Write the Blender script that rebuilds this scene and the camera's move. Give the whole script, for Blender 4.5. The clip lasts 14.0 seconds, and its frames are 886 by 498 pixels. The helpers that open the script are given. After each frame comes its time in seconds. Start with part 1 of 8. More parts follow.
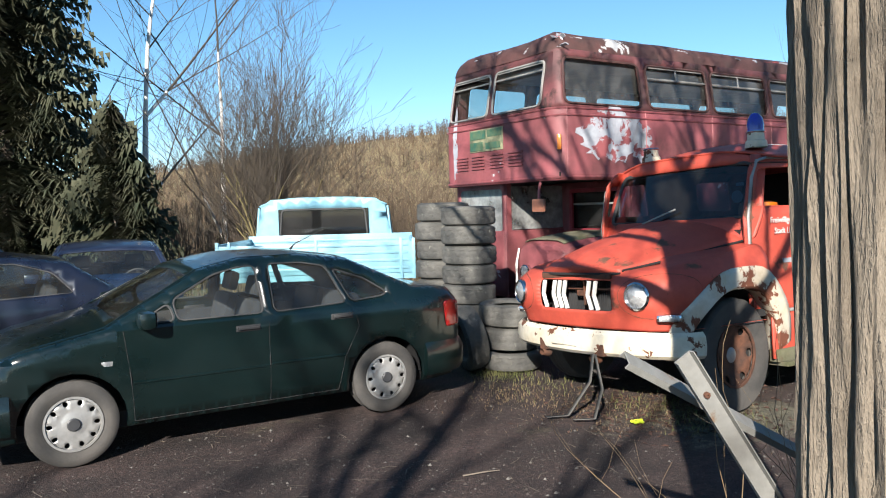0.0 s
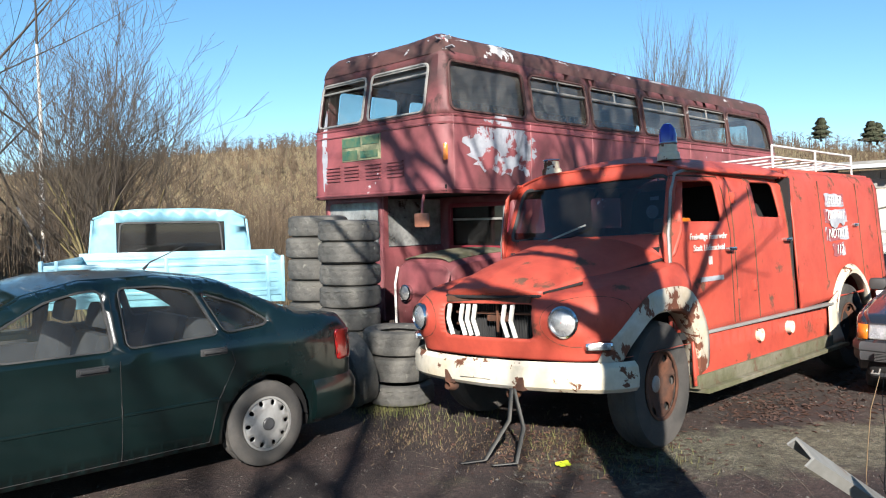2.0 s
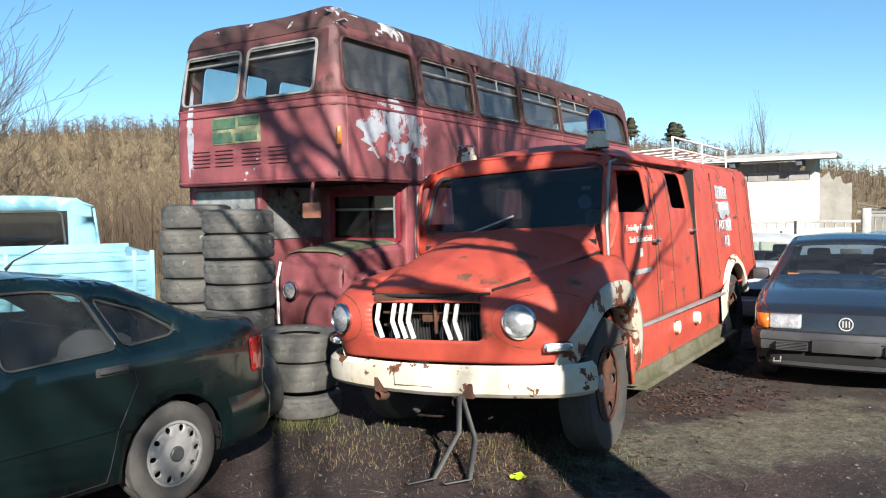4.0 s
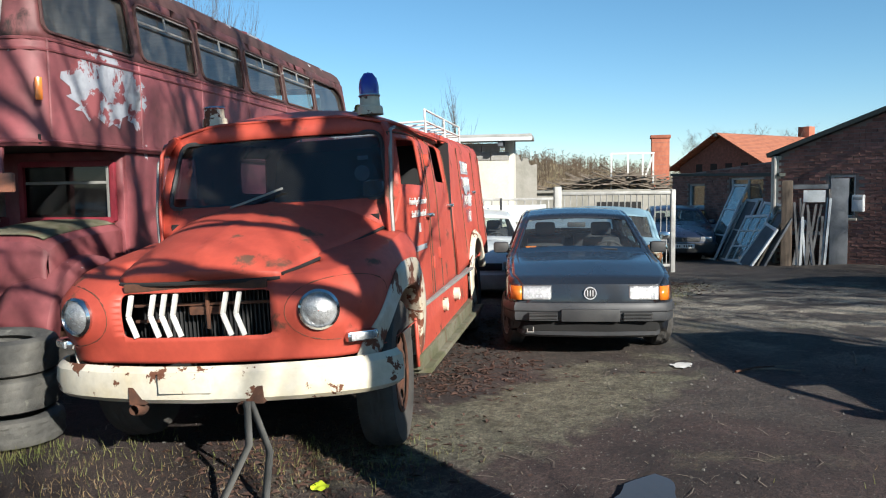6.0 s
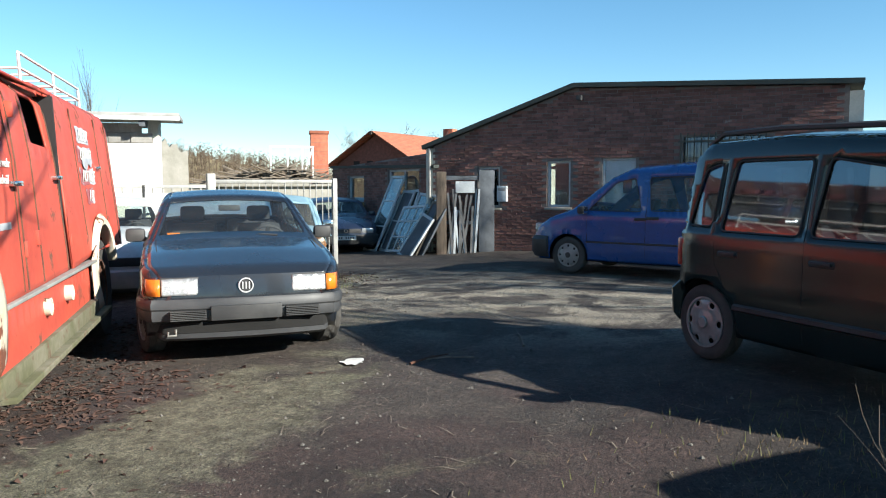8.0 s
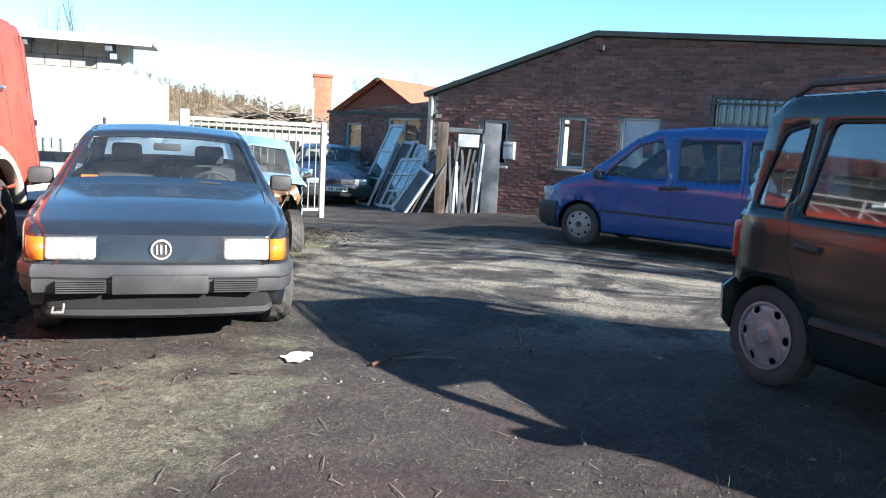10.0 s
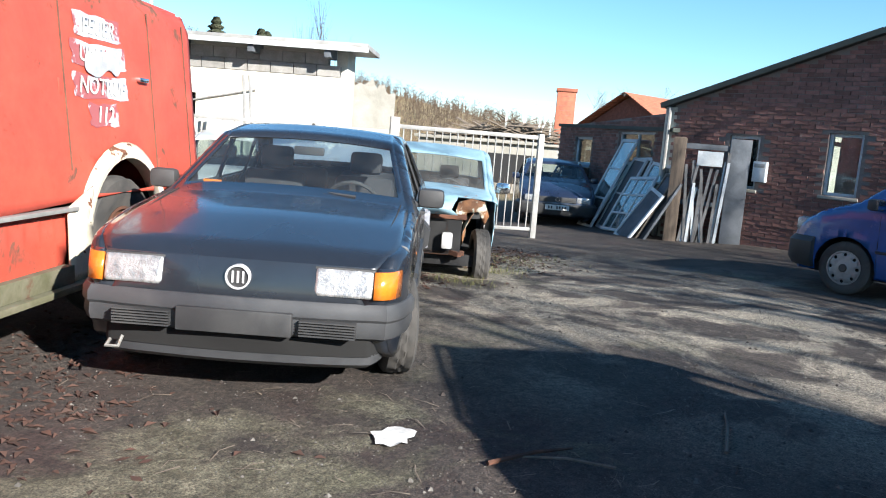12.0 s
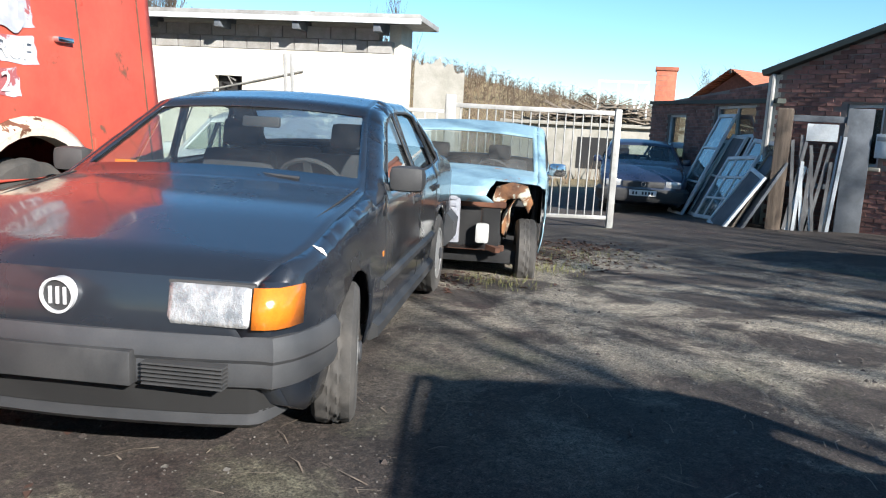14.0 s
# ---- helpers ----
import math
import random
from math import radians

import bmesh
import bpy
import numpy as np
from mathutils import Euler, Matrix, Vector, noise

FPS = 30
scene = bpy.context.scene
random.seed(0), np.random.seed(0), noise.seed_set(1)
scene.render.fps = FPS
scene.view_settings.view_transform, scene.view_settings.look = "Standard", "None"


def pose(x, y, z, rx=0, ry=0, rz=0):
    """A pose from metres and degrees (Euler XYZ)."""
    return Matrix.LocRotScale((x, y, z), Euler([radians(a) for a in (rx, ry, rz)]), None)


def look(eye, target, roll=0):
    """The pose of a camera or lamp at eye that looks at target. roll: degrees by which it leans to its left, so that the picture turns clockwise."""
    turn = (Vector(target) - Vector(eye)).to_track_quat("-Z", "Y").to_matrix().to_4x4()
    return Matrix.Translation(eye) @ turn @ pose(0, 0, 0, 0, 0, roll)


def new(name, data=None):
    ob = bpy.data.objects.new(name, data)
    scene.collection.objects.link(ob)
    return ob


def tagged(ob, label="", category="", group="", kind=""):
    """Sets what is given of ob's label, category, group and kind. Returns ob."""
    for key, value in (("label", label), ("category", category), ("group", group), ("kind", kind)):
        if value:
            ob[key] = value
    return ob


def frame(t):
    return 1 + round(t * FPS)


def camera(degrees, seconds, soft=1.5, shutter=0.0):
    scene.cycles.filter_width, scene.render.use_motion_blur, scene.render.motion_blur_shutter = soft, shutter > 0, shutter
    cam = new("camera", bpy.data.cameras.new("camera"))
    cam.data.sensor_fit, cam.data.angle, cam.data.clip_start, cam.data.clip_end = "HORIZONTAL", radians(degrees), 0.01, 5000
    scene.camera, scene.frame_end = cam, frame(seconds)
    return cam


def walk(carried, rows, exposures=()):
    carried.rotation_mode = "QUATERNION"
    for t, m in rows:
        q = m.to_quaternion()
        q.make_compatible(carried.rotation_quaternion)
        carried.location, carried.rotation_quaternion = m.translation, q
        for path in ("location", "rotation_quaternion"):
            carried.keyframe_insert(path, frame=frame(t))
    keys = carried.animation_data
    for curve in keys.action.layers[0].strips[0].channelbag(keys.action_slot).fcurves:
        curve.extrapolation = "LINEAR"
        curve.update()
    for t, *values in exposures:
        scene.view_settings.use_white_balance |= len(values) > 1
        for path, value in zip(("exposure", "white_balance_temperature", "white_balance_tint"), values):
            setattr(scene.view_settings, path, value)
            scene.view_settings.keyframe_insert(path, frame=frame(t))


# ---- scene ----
cam = camera(59.8, 14.0, soft=1.1)
PATH = [
    (0, (0.321, 0.32, 1.773), (0.256, 2.316, 1.673), -1.5),
    (0.5, (0.2, 0.547, 1.773), (0.199, 2.545, 1.7), -1.2),
    (1, (0.061, 0.79, 1.762), (0.225, 2.782, 1.711), -0.9),
    (1.5, (-0.046, 1.06, 1.741), (0.216, 3.042, 1.681), -0.7),
    (2, (-0.124, 1.298, 1.756), (0.227, 3.266, 1.691), -1.0),
    (2.5, (-0.263, 1.488, 1.747), (0.154, 3.443, 1.667), -0.9),
    (2.7, (-0.344, 1.584, 1.737), (0.136, 3.525, 1.665), -1.1),
    (4.8, (-0.93, 2.477, 1.764), (0.082, 4.197, 1.637), -0.3),
    (5, (-0.974, 2.573, 1.761), (0.112, 4.248, 1.63), -0.3),
    (5.5, (-0.99, 2.85, 1.718), (0.239, 4.424, 1.594), -0.6),
    (6, (-0.932, 3.064, 1.7), (0.508, 4.443, 1.546), -0.7),
    (6.5, (-0.815, 3.308, 1.679), (0.827, 4.434, 1.482), -0.9),
    (7, (-0.598, 3.45, 1.625), (1.22, 4.277, 1.512), -1.8),
    (7.5, (-0.248, 3.538, 1.556), (1.601, 4.297, 1.483), -2.0),
    (8, (0.049, 3.633, 1.48), (1.935, 4.28, 1.316), -0.1),
    (8.2, (0.193, 3.686, 1.467), (2.091, 4.288, 1.282), 1.8),
    (10.3, (1.797, 4.025, 1.446), (3.654, 4.703, 1.143), 3.2),
    (10.5, (1.947, 4.036, 1.449), (3.785, 4.761, 1.141), 3.2),
    (11, (2.387, 4.019, 1.443), (4.101, 5.013, 1.173), 3.0),
    (11.5, (2.75, 4.073, 1.412), (4.36, 5.227, 1.133), 3.4),
    (12, (3.15, 4.186, 1.411), (4.728, 5.383, 1.13), 4.6),
    (12.5, (3.56, 4.255, 1.356), (5.062, 5.544, 1.069), 4.3),
    (13, (3.909, 4.315, 1.355), (5.309, 5.711, 1.051), 4.0),
    (13.5, (4.277, 4.449, 1.336), (5.654, 5.866, 1.026), 4.0),
    (14, (4.642, 4.551, 1.299), (6.042, 5.942, 0.975), 3.0),
]
walk(cam, [(t, look(eye, target, roll)) for t, eye, target, roll in PATH],
     exposures=[(0, 1.3, 6350, 12), (5.0, 1.15, 6300, 11), (6.0, 1.0, 6250, 9), (7.5, 1.33, 6250, 7), (8.2, 1.48, 6250, 6), (10.3, 2.12, 6050, 11), (11.0, 1.9, 6050, 11), (12.0, 1.66, 6100, 11), (14, 1.52, 6100, 11)])

# ---- light ----
SUN_AZ, SUN_EL = radians(11), radians(26)      # the light travels along +y, turned a little to +x
travel = Vector((math.sin(SUN_AZ) * math.cos(SUN_EL), math.cos(SUN_AZ) * math.cos(SUN_EL), -math.sin(SUN_EL)))
world = bpy.data.worlds.new("sky")
scene.world = world
world.use_nodes = True
wn = world.node_tree.nodes
sky = wn.new("ShaderNodeTexSky")
sky.sky_type = "NISHITA"
sky.sun_disc = False
sky.sun_elevation = SUN_EL
sky.sun_rotation = math.pi + SUN_AZ
sky.altitude = 600
sky.air_density, sky.dust_density, sky.ozone_density = 0.95, 0.0, 3.5
wn["Background"].inputs["Strength"].default_value = 0.068
hue = wn.new("ShaderNodeHueSaturation")
hue.inputs["Hue"].default_value, hue.inputs["Saturation"].default_value = 0.487, 1.1
world.node_tree.links.new(sky.outputs[0], hue.inputs["Color"])
world.node_tree.links.new(hue.outputs[0], wn["Background"].inputs["Color"])
sun_data = bpy.data.lights.new("sun", "SUN")
sun_data.energy, sun_data.angle, sun_data.color = 5.0, radians(0.6), (1.0, 0.93, 0.82)
sun = new("sun", sun_data)
sun.matrix_world = look(-travel * 50, (0, 0, 0))

# ---- materials ----


def nodes_of(name):
    m = bpy.data.materials.new(name)
    m.use_nodes = True
    t = m.node_tree
    return m, t.nodes, t.links, t.nodes["Principled BSDF"]


def noise_node(n, l, scale, detail=5, rough=0.6, coords="Object", stretch=None, dist=0.0):
    tc = n.new("ShaderNodeTexCoord")
    out = tc.outputs[coords]
    if stretch:
        mp = n.new("ShaderNodeMapping")
        mp.inputs["Scale"].default_value = stretch
        l.new(out, mp.inputs[0])
        out = mp.outputs[0]
    t = n.new("ShaderNodeTexNoise")
    t.inputs["Scale"].default_value, t.inputs["Detail"].default_value, t.inputs["Roughness"].default_value = scale, detail, rough
    t.inputs["Distortion"].default_value = dist
    l.new(out, t.inputs["Vector"])
    return t.outputs["Fac"]


def ramp(n, l, fac, lo, hi):
    r = n.new("ShaderNodeMapRange")
    r.inputs["From Min"].default_value, r.inputs["From Max"].default_value = lo, hi
    l.new(fac, r.inputs["Value"])
    return r.outputs[0]


def mixc(n, l, fac, a, b):
    m = n.new("ShaderNodeMix")
    m.data_type = "RGBA"
    for sock, v in ((m.inputs[6], a), (m.inputs[7], b)):
        if isinstance(v, tuple):
            sock.default_value = (*v, 1)
        else:
            l.new(v, sock)
    l.new(fac, m.inputs[0]) if not isinstance(fac, float) else setattr(m.inputs[0], "default_value", fac)
    return m.outputs[2]


def bump(n, l, bsdf, fac, strength, distance):
    b = n.new("ShaderNodeBump")
    b.inputs["Strength"].default_value, b.inputs["Distance"].default_value = strength, distance
    l.new(fac, b.inputs["Height"])
    l.new(b.outputs[0], bsdf.inputs["Normal"])


def surface(name, base, second=None, rough=0.6, metal=0.0, scale=3.0, fine=40.0, bumps=0.3, depth=0.004, coat=0.0,
            third=None, third_lo=0.55, third_hi=0.6, third_scale=6.0, stretch=None, rough_var=0.15, dist=0.4, spread=(0.35, 0.65), vary=0.0):
    """Base colour blended with a second one in large soft patches, grained, with an optional sharp-edged third one (wear)."""
    m, n, l, b = nodes_of(name)
    second = second or tuple(c * 0.75 for c in base)
    big = noise_node(n, l, scale, 5, 0.6, stretch=stretch, dist=dist)
    small = noise_node(n, l, fine, 4, 0.65, stretch=stretch)
    col = mixc(n, l, ramp(n, l, big, *spread), base, second)
    g = n.new("ShaderNodeMix")
    g.data_type, g.blend_type = "RGBA", "MULTIPLY"
    g.inputs[0].default_value = 0.35
    l.new(col, g.inputs[6])
    l.new(small, g.inputs[7])
    br = n.new("ShaderNodeBrightContrast")
    br.inputs["Bright"].default_value = 0.0
    l.new(g.outputs[2], br.inputs[0])
    col = br.outputs[0]
    rv = n.new("ShaderNodeMapRange")
    rv.inputs["To Min"].default_value, rv.inputs["To Max"].default_value = max(0.03, rough - rough_var), min(1, rough + rough_var)
    l.new(big, rv.inputs["Value"])
    rough_out = rv.outputs[0]
    if third:
        wear = noise_node(n, l, third_scale, 8, 0.65, dist=0.3, stretch=stretch)
        f = ramp(n, l, wear, third_lo, third_hi)
        col = mixc(n, l, f, col, third)
        rm = n.new("ShaderNodeMix")
        l.new(f, rm.inputs[0])
        l.new(rough_out, rm.inputs[2])
        rm.inputs[3].default_value = 0.85
        rough_out = rm.outputs[0]
    if vary:
        oi = n.new("ShaderNodeObjectInfo")
        hs = n.new("ShaderNodeHueSaturation")
        l.new(col, hs.inputs["Color"])
        vr = n.new("ShaderNodeMapRange")
        vr.inputs["To Min"].default_value, vr.inputs["To Max"].default_value = 1 - vary, 1 + vary
        l.new(oi.outputs["Random"], vr.inputs["Value"])
        l.new(vr.outputs[0], hs.inputs["Value"])
        col = hs.outputs[0]
    l.new(col, b.inputs["Base Color"])
    l.new(rough_out, b.inputs["Roughness"])
    b.inputs["Metallic"].default_value = metal
    b.inputs["Coat Weight"].default_value, b.inputs["Coat Roughness"].default_value = coat, 0.08
    if bumps:
        bump(n, l, b, small, bumps, depth)
    return m


def glass(name, tint=(0.8, 0.88, 0.86), rough=0.0, dirt=0.05, gloss=0.75, film=None, haze=(0.35, 0.34, 0.31), mirror=0.05):
    """A thin pane: mirror gloss by Fresnel over a clear part with a film of dirt."""
    m, n, l, b = nodes_of(name)
    n.remove(b)
    tr, gl, df = n.new("ShaderNodeBsdfTransparent"), n.new("ShaderNodeBsdfGlossy"), n.new("ShaderNodeBsdfTranslucent" if film else "ShaderNodeBsdfDiffuse")
    tr.inputs[0].default_value = (*tint, 1)
    gl.inputs["Roughness"].default_value = 0.02 + rough
    df.inputs[0].default_value = (*(film or haze), 1)
    m1, m2 = n.new("ShaderNodeMixShader"), n.new("ShaderNodeMixShader")
    fz = noise_node(n, l, 4.0, 6, 0.7)
    mr = n.new("ShaderNodeMapRange")
    mr.inputs["From Min"].default_value, mr.inputs["From Max"].default_value = 0.35, 0.75
    mr.inputs["To Min"].default_value, mr.inputs["To Max"].default_value = dirt * 0.4, dirt * 1.5
    l.new(fz, mr.inputs[0])
    l.new(mr.outputs[0], m1.inputs[0])
    l.new(tr.outputs[0], m1.inputs[1])
    l.new(df.outputs[0], m1.inputs[2])
    lw, pw, mg = n.new("ShaderNodeLayerWeight"), n.new("ShaderNodeMath"), n.new("ShaderNodeMath")
    lw.inputs[0].default_value = 0.5
    pw.operation, mg.operation = "POWER", "MULTIPLY_ADD"
    pw.inputs[1].default_value = 3.0
    mg.inputs[1].default_value, mg.inputs[2].default_value = gloss, mirror
    l.new(lw.outputs["Facing"], pw.inputs[0])
    l.new(pw.outputs[0], mg.inputs[0])
    l.new(mg.outputs[0], m2.inputs[0])
    l.new(m1.outputs[0], m2.inputs[1])
    l.new(gl.outputs[0], m2.inputs[2])
    l.new(m2.outputs[0], n["Material Output"].inputs[0])
    return m


def paint(name, base, second=None, rough=0.32, coat=0.5, dust=0.5, **kw):
    return surface(name, base, second or tuple(c * 0.8 + 0.02 * dust for c in base), rough=rough, coat=coat, scale=1.6, fine=14, bumps=0.02, depth=0.002, **kw)


M = dict(
    black=surface("black_plastic", (0.028, 0.029, 0.031), (0.055, 0.055, 0.055), 0.6, fine=120, bumps=0.15, depth=0.001),
    grey_plastic=surface("grey_bumper_plastic", (0.042, 0.044, 0.048), (0.065, 0.066, 0.068), 0.5, scale=2.5, fine=160, bumps=0.12, depth=0.001),
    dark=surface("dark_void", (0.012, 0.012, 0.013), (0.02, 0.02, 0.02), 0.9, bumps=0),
    seat=surface("seat_cloth", (0.022, 0.024, 0.029), (0.042, 0.042, 0.046), 0.95, fine=60, bumps=0.3),
    tyre=surface("tyre_rubber", (0.045, 0.044, 0.042), (0.085, 0.078, 0.07), 0.85, scale=4, fine=60, bumps=0.4, depth=0.003),
    old_tyre=surface("weathered_tyre_rubber", (0.07, 0.07, 0.066), (0.15, 0.145, 0.13), 0.9, scale=3, fine=35, bumps=0.6, depth=0.008,
                     third=(0.2, 0.2, 0.17), third_lo=0.62, third_hi=0.72, third_scale=9),
    rim=surface("silver_wheel_paint", (0.42, 0.42, 0.41), (0.3, 0.295, 0.28), 0.4, 0.3, fine=30, bumps=0.05),
    chrome=surface("chrome", (0.75, 0.76, 0.78), (0.6, 0.6, 0.6), 0.12, 1.0, bumps=0.02),
    silver_badge=surface("badge_silver", (0.72, 0.73, 0.75), (0.6, 0.6, 0.62), 0.35, 0.3, bumps=0.02),
    lamp=surface("lamp_reflector", (0.62, 0.62, 0.61), (0.26, 0.27, 0.28), 0.25, 0.45, scale=14, fine=60, bumps=0.7, depth=0.008, coat=1.0),
    orange=surface("orange_lens", (0.85, 0.25, 0.02), (0.65, 0.17, 0.015), 0.15, coat=1.0, fine=90, bumps=0.3),
    red_lens=surface("red_lens", (0.45, 0.015, 0.015), (0.3, 0.01, 0.01), 0.15, coat=1.0),
    blue_lens=surface("blue_beacon_glass", (0.02, 0.03, 0.5), (0.015, 0.02, 0.3), 0.1, coat=1.0),
    white=surface("white_paint", (0.78, 0.78, 0.75), (0.66, 0.65, 0.6), 0.5, fine=40, bumps=0.1),
    glass=glass("car_glass"),
    dirty_glass=glass("dirty_glass", (0.68, 0.74, 0.72), 0.03, 0.16),
    fogged_glass=glass("fogged_glass", (0.85, 0.95, 0.9), 0.04, 1.3, film=(0.88, 0.95, 0.92)),
    # grime plus a pale grey reflection painted in as diffuse haze
    cab_glass=glass("grimy_sheen_cab_glass", (0.5, 0.52, 0.5), 0.1, 0.85, haze=(0.27, 0.275, 0.27)),
    tinted_glass=glass("tinted_van_glass", (0.25, 0.29, 0.33), 0.01, 0.03, 0.6, mirror=0.18),
    dark_glass=glass("dark_glass", (0.2, 0.24, 0.3), 0.01, 0.03, 0.6),
    fire_red=surface("faded_fire_engine_red", (0.55, 0.088, 0.052), (0.42, 0.06, 0.038), 0.55, scale=2.2, fine=18, bumps=0.06,
                     third=(0.11, 0.05, 0.03), third_lo=0.6, third_hi=0.66, third_scale=3.2, rough_var=0.15, spread=(0.3, 0.7)),
    fire_white=surface("flaking_white_over_rust", (0.72, 0.68, 0.58), (0.66, 0.58, 0.42), 0.6, scale=3, fine=20, bumps=0.15,
                       third=(0.12, 0.045, 0.022), third_lo=0.585, third_hi=0.6, third_scale=5),
    arch_white=surface("worn_white_over_red_and_rust", (0.7, 0.66, 0.57), (0.6, 0.5, 0.36), 0.6, scale=3, fine=20, bumps=0.15,
                       third=(0.15, 0.05, 0.026), third_lo=0.54, third_hi=0.56, third_scale=3.2),
    mossy_board=surface("mossy_grey_board", (0.19, 0.175, 0.125), (0.1, 0.1, 0.05), 0.85, scale=4, fine=30, bumps=0.3, third=(0.1, 0.06, 0.035), third_lo=0.58, third_hi=0.64, third_scale=5),
    beam_steel=surface("weathered_beam_steel", (0.3, 0.3, 0.28), (0.19, 0.185, 0.17), 0.7, 0.2, scale=5, fine=30, bumps=0.2, third=(0.16, 0.1, 0.06), third_lo=0.64, third_hi=0.7, third_scale=8),
    void_black=surface("unlit_slot_black", (0.005, 0.005, 0.005), (0.008, 0.008, 0.008), 1.0, scale=4, fine=20, bumps=0.1),
    rust=surface("rust", (0.14, 0.055, 0.028), (0.06, 0.03, 0.02), 0.9, scale=8, fine=50, bumps=0.5),
    bus_red=surface("faded_bus_red", (0.32, 0.09, 0.1), (0.13, 0.042, 0.044), 0.6, scale=1.1, fine=9, bumps=0.1,
                    third=(0.5, 0.5, 0.52), third_lo=0.655, third_hi=0.675, third_scale=2.6, spread=(0.38, 0.66)),
    bus_roof=surface("peeling_bus_roof", (0.10, 0.04, 0.035), (0.055, 0.032, 0.028), 0.75, scale=2, fine=18, bumps=0.4, depth=0.01,
                     third=(0.42, 0.42, 0.42), third_lo=0.63, third_hi=0.645, third_scale=2.2),
    bus_band=surface("grimy_maroon_window_band", (0.2, 0.062, 0.064), (0.06, 0.028, 0.028), 0.65, scale=1.6, fine=12, bumps=0.15,
                     third=(0.03, 0.02, 0.018), third_lo=0.56, third_hi=0.66, third_scale=3.0, spread=(0.3, 0.6)),
    bare_metal=surface("bare_grey_primer", (0.45, 0.47, 0.5), (0.3, 0.31, 0.34), 0.6, scale=4, fine=20, bumps=0.1),
    patch_metal=surface("flaked_grey_primer", (0.46, 0.48, 0.52), (0.33, 0.34, 0.38), 0.6, scale=4, fine=20, bumps=0.15, third=(0.24, 0.065, 0.07), third_lo=0.515, third_hi=0.54, third_scale=3.5),
    galvanised=surface("galvanised_steel", (0.4, 0.4, 0.38), (0.27, 0.265, 0.25), 0.6, 0.3, scale=3, fine=25, bumps=0.1,
                       third=(0.3, 0.24, 0.17), third_lo=0.66, third_hi=0.74),
    rail_grey=surface("weathered_grey_board", (0.3, 0.28, 0.24), (0.2, 0.18, 0.15), 0.85, scale=2, fine=30, stretch=(1, 8, 8), bumps=0.4),
    crimson=surface("crimson_window_paint", (0.3, 0.03, 0.05), (0.2, 0.025, 0.035), 0.5, scale=4, fine=30, bumps=0.1),
    mirror_back=surface("pale_orange_mirror_back", (0.42, 0.17, 0.1), (0.3, 0.13, 0.085), 0.7, scale=6, fine=30, bumps=0.2),
    wood=surface("weathered_wood", (0.19, 0.155, 0.12), (0.11, 0.09, 0.07), 0.9, scale=3, fine=26, stretch=(1, 6, 6), bumps=0.5, vary=0.3),
    grey_slat=surface("grey_slat_wood", (0.17, 0.17, 0.172), (0.1, 0.1, 0.1), 0.85, scale=3, fine=26, bumps=0.3),
    grey_wood=surface("grey_painted_wood", (0.125, 0.14, 0.16), (0.08, 0.09, 0.102), 0.85, scale=3, fine=26, bumps=0.3),
    frame_white=surface("old_white_frame_paint", (0.62, 0.66, 0.68), (0.5, 0.53, 0.54), 0.6, scale=4, fine=40, bumps=0.15,
                        third=(0.25, 0.2, 0.15), third_lo=0.68, third_hi=0.72, third_scale=8),
    mortar=surface("mortar", (0.27, 0.225, 0.2), (0.17, 0.145, 0.13), 0.95, scale=1.2, fine=25, bumps=0.6, depth=0.01),
    brick=surface("dark_red_brick", (0.21, 0.1, 0.08), (0.145, 0.072, 0.06), 0.92, scale=9, fine=45, bumps=0.5, depth=0.006, vary=0.16,
                  third=(0.2, 0.17, 0.15), third_lo=0.64, third_hi=0.7, third_scale=7),
    red_brick=surface("orange_red_brick", (0.42, 0.14, 0.075), (0.32, 0.1, 0.06), 0.9, scale=5, fine=40, bumps=0.4, vary=0.2),
    roof_tile=surface("orange_roof_tile", (0.38, 0.14, 0.075), (0.3, 0.105, 0.06), 0.85, scale=3, fine=25, bumps=0.3),
    roof_felt=surface("dark_green_roof_edge", (0.045, 0.058, 0.05), (0.07, 0.08, 0.07), 0.85, scale=2, fine=30, bumps=0.3),
    render_white=surface("white_render", (0.74, 0.71, 0.62), (0.62, 0.58, 0.48), 0.9, scale=1.2, fine=22, bumps=0.3, depth=0.006,
                         third=(0.45, 0.42, 0.36), third_lo=0.66, third_hi=0.72, third_scale=2.5),
    block=surface("bare_concrete_block", (0.33, 0.32, 0.30), (0.25, 0.24, 0.22), 0.95, scale=5, fine=45, bumps=0.5, vary=0.15),
    concrete_dark=surface("dark_cinder", (0.07, 0.055, 0.048), (0.035, 0.028, 0.025), 0.95, scale=8, bumps=0.3),
    concrete=surface("weathered_concrete", (0.36, 0.34, 0.30), (0.26, 0.25, 0.21), 0.9, scale=2, fine=30, bumps=0.4),
    bark=surface("furrowed_bark", (0.27, 0.225, 0.17), (0.17, 0.14, 0.105), 0.95, scale=4, fine=26, stretch=(3, 3, 0.45), bumps=1.0, depth=0.03, dist=1.2,
                 third=(0.28, 0.29, 0.2), third_lo=0.66, third_hi=0.75, third_scale=2),
    twig=surface("grey_brown_twigs", (0.115, 0.093, 0.07), (0.078, 0.062, 0.048), 0.9, scale=1, bumps=0),
    twig_far=surface("hazy_brown_twigs", (0.098, 0.072, 0.048), (0.128, 0.086, 0.05), 0.95, scale=0.12, bumps=0),
    bush=surface("olive_brown_shoots", (0.21, 0.175, 0.075), (0.15, 0.115, 0.065), 0.9, scale=0.5, bumps=0),
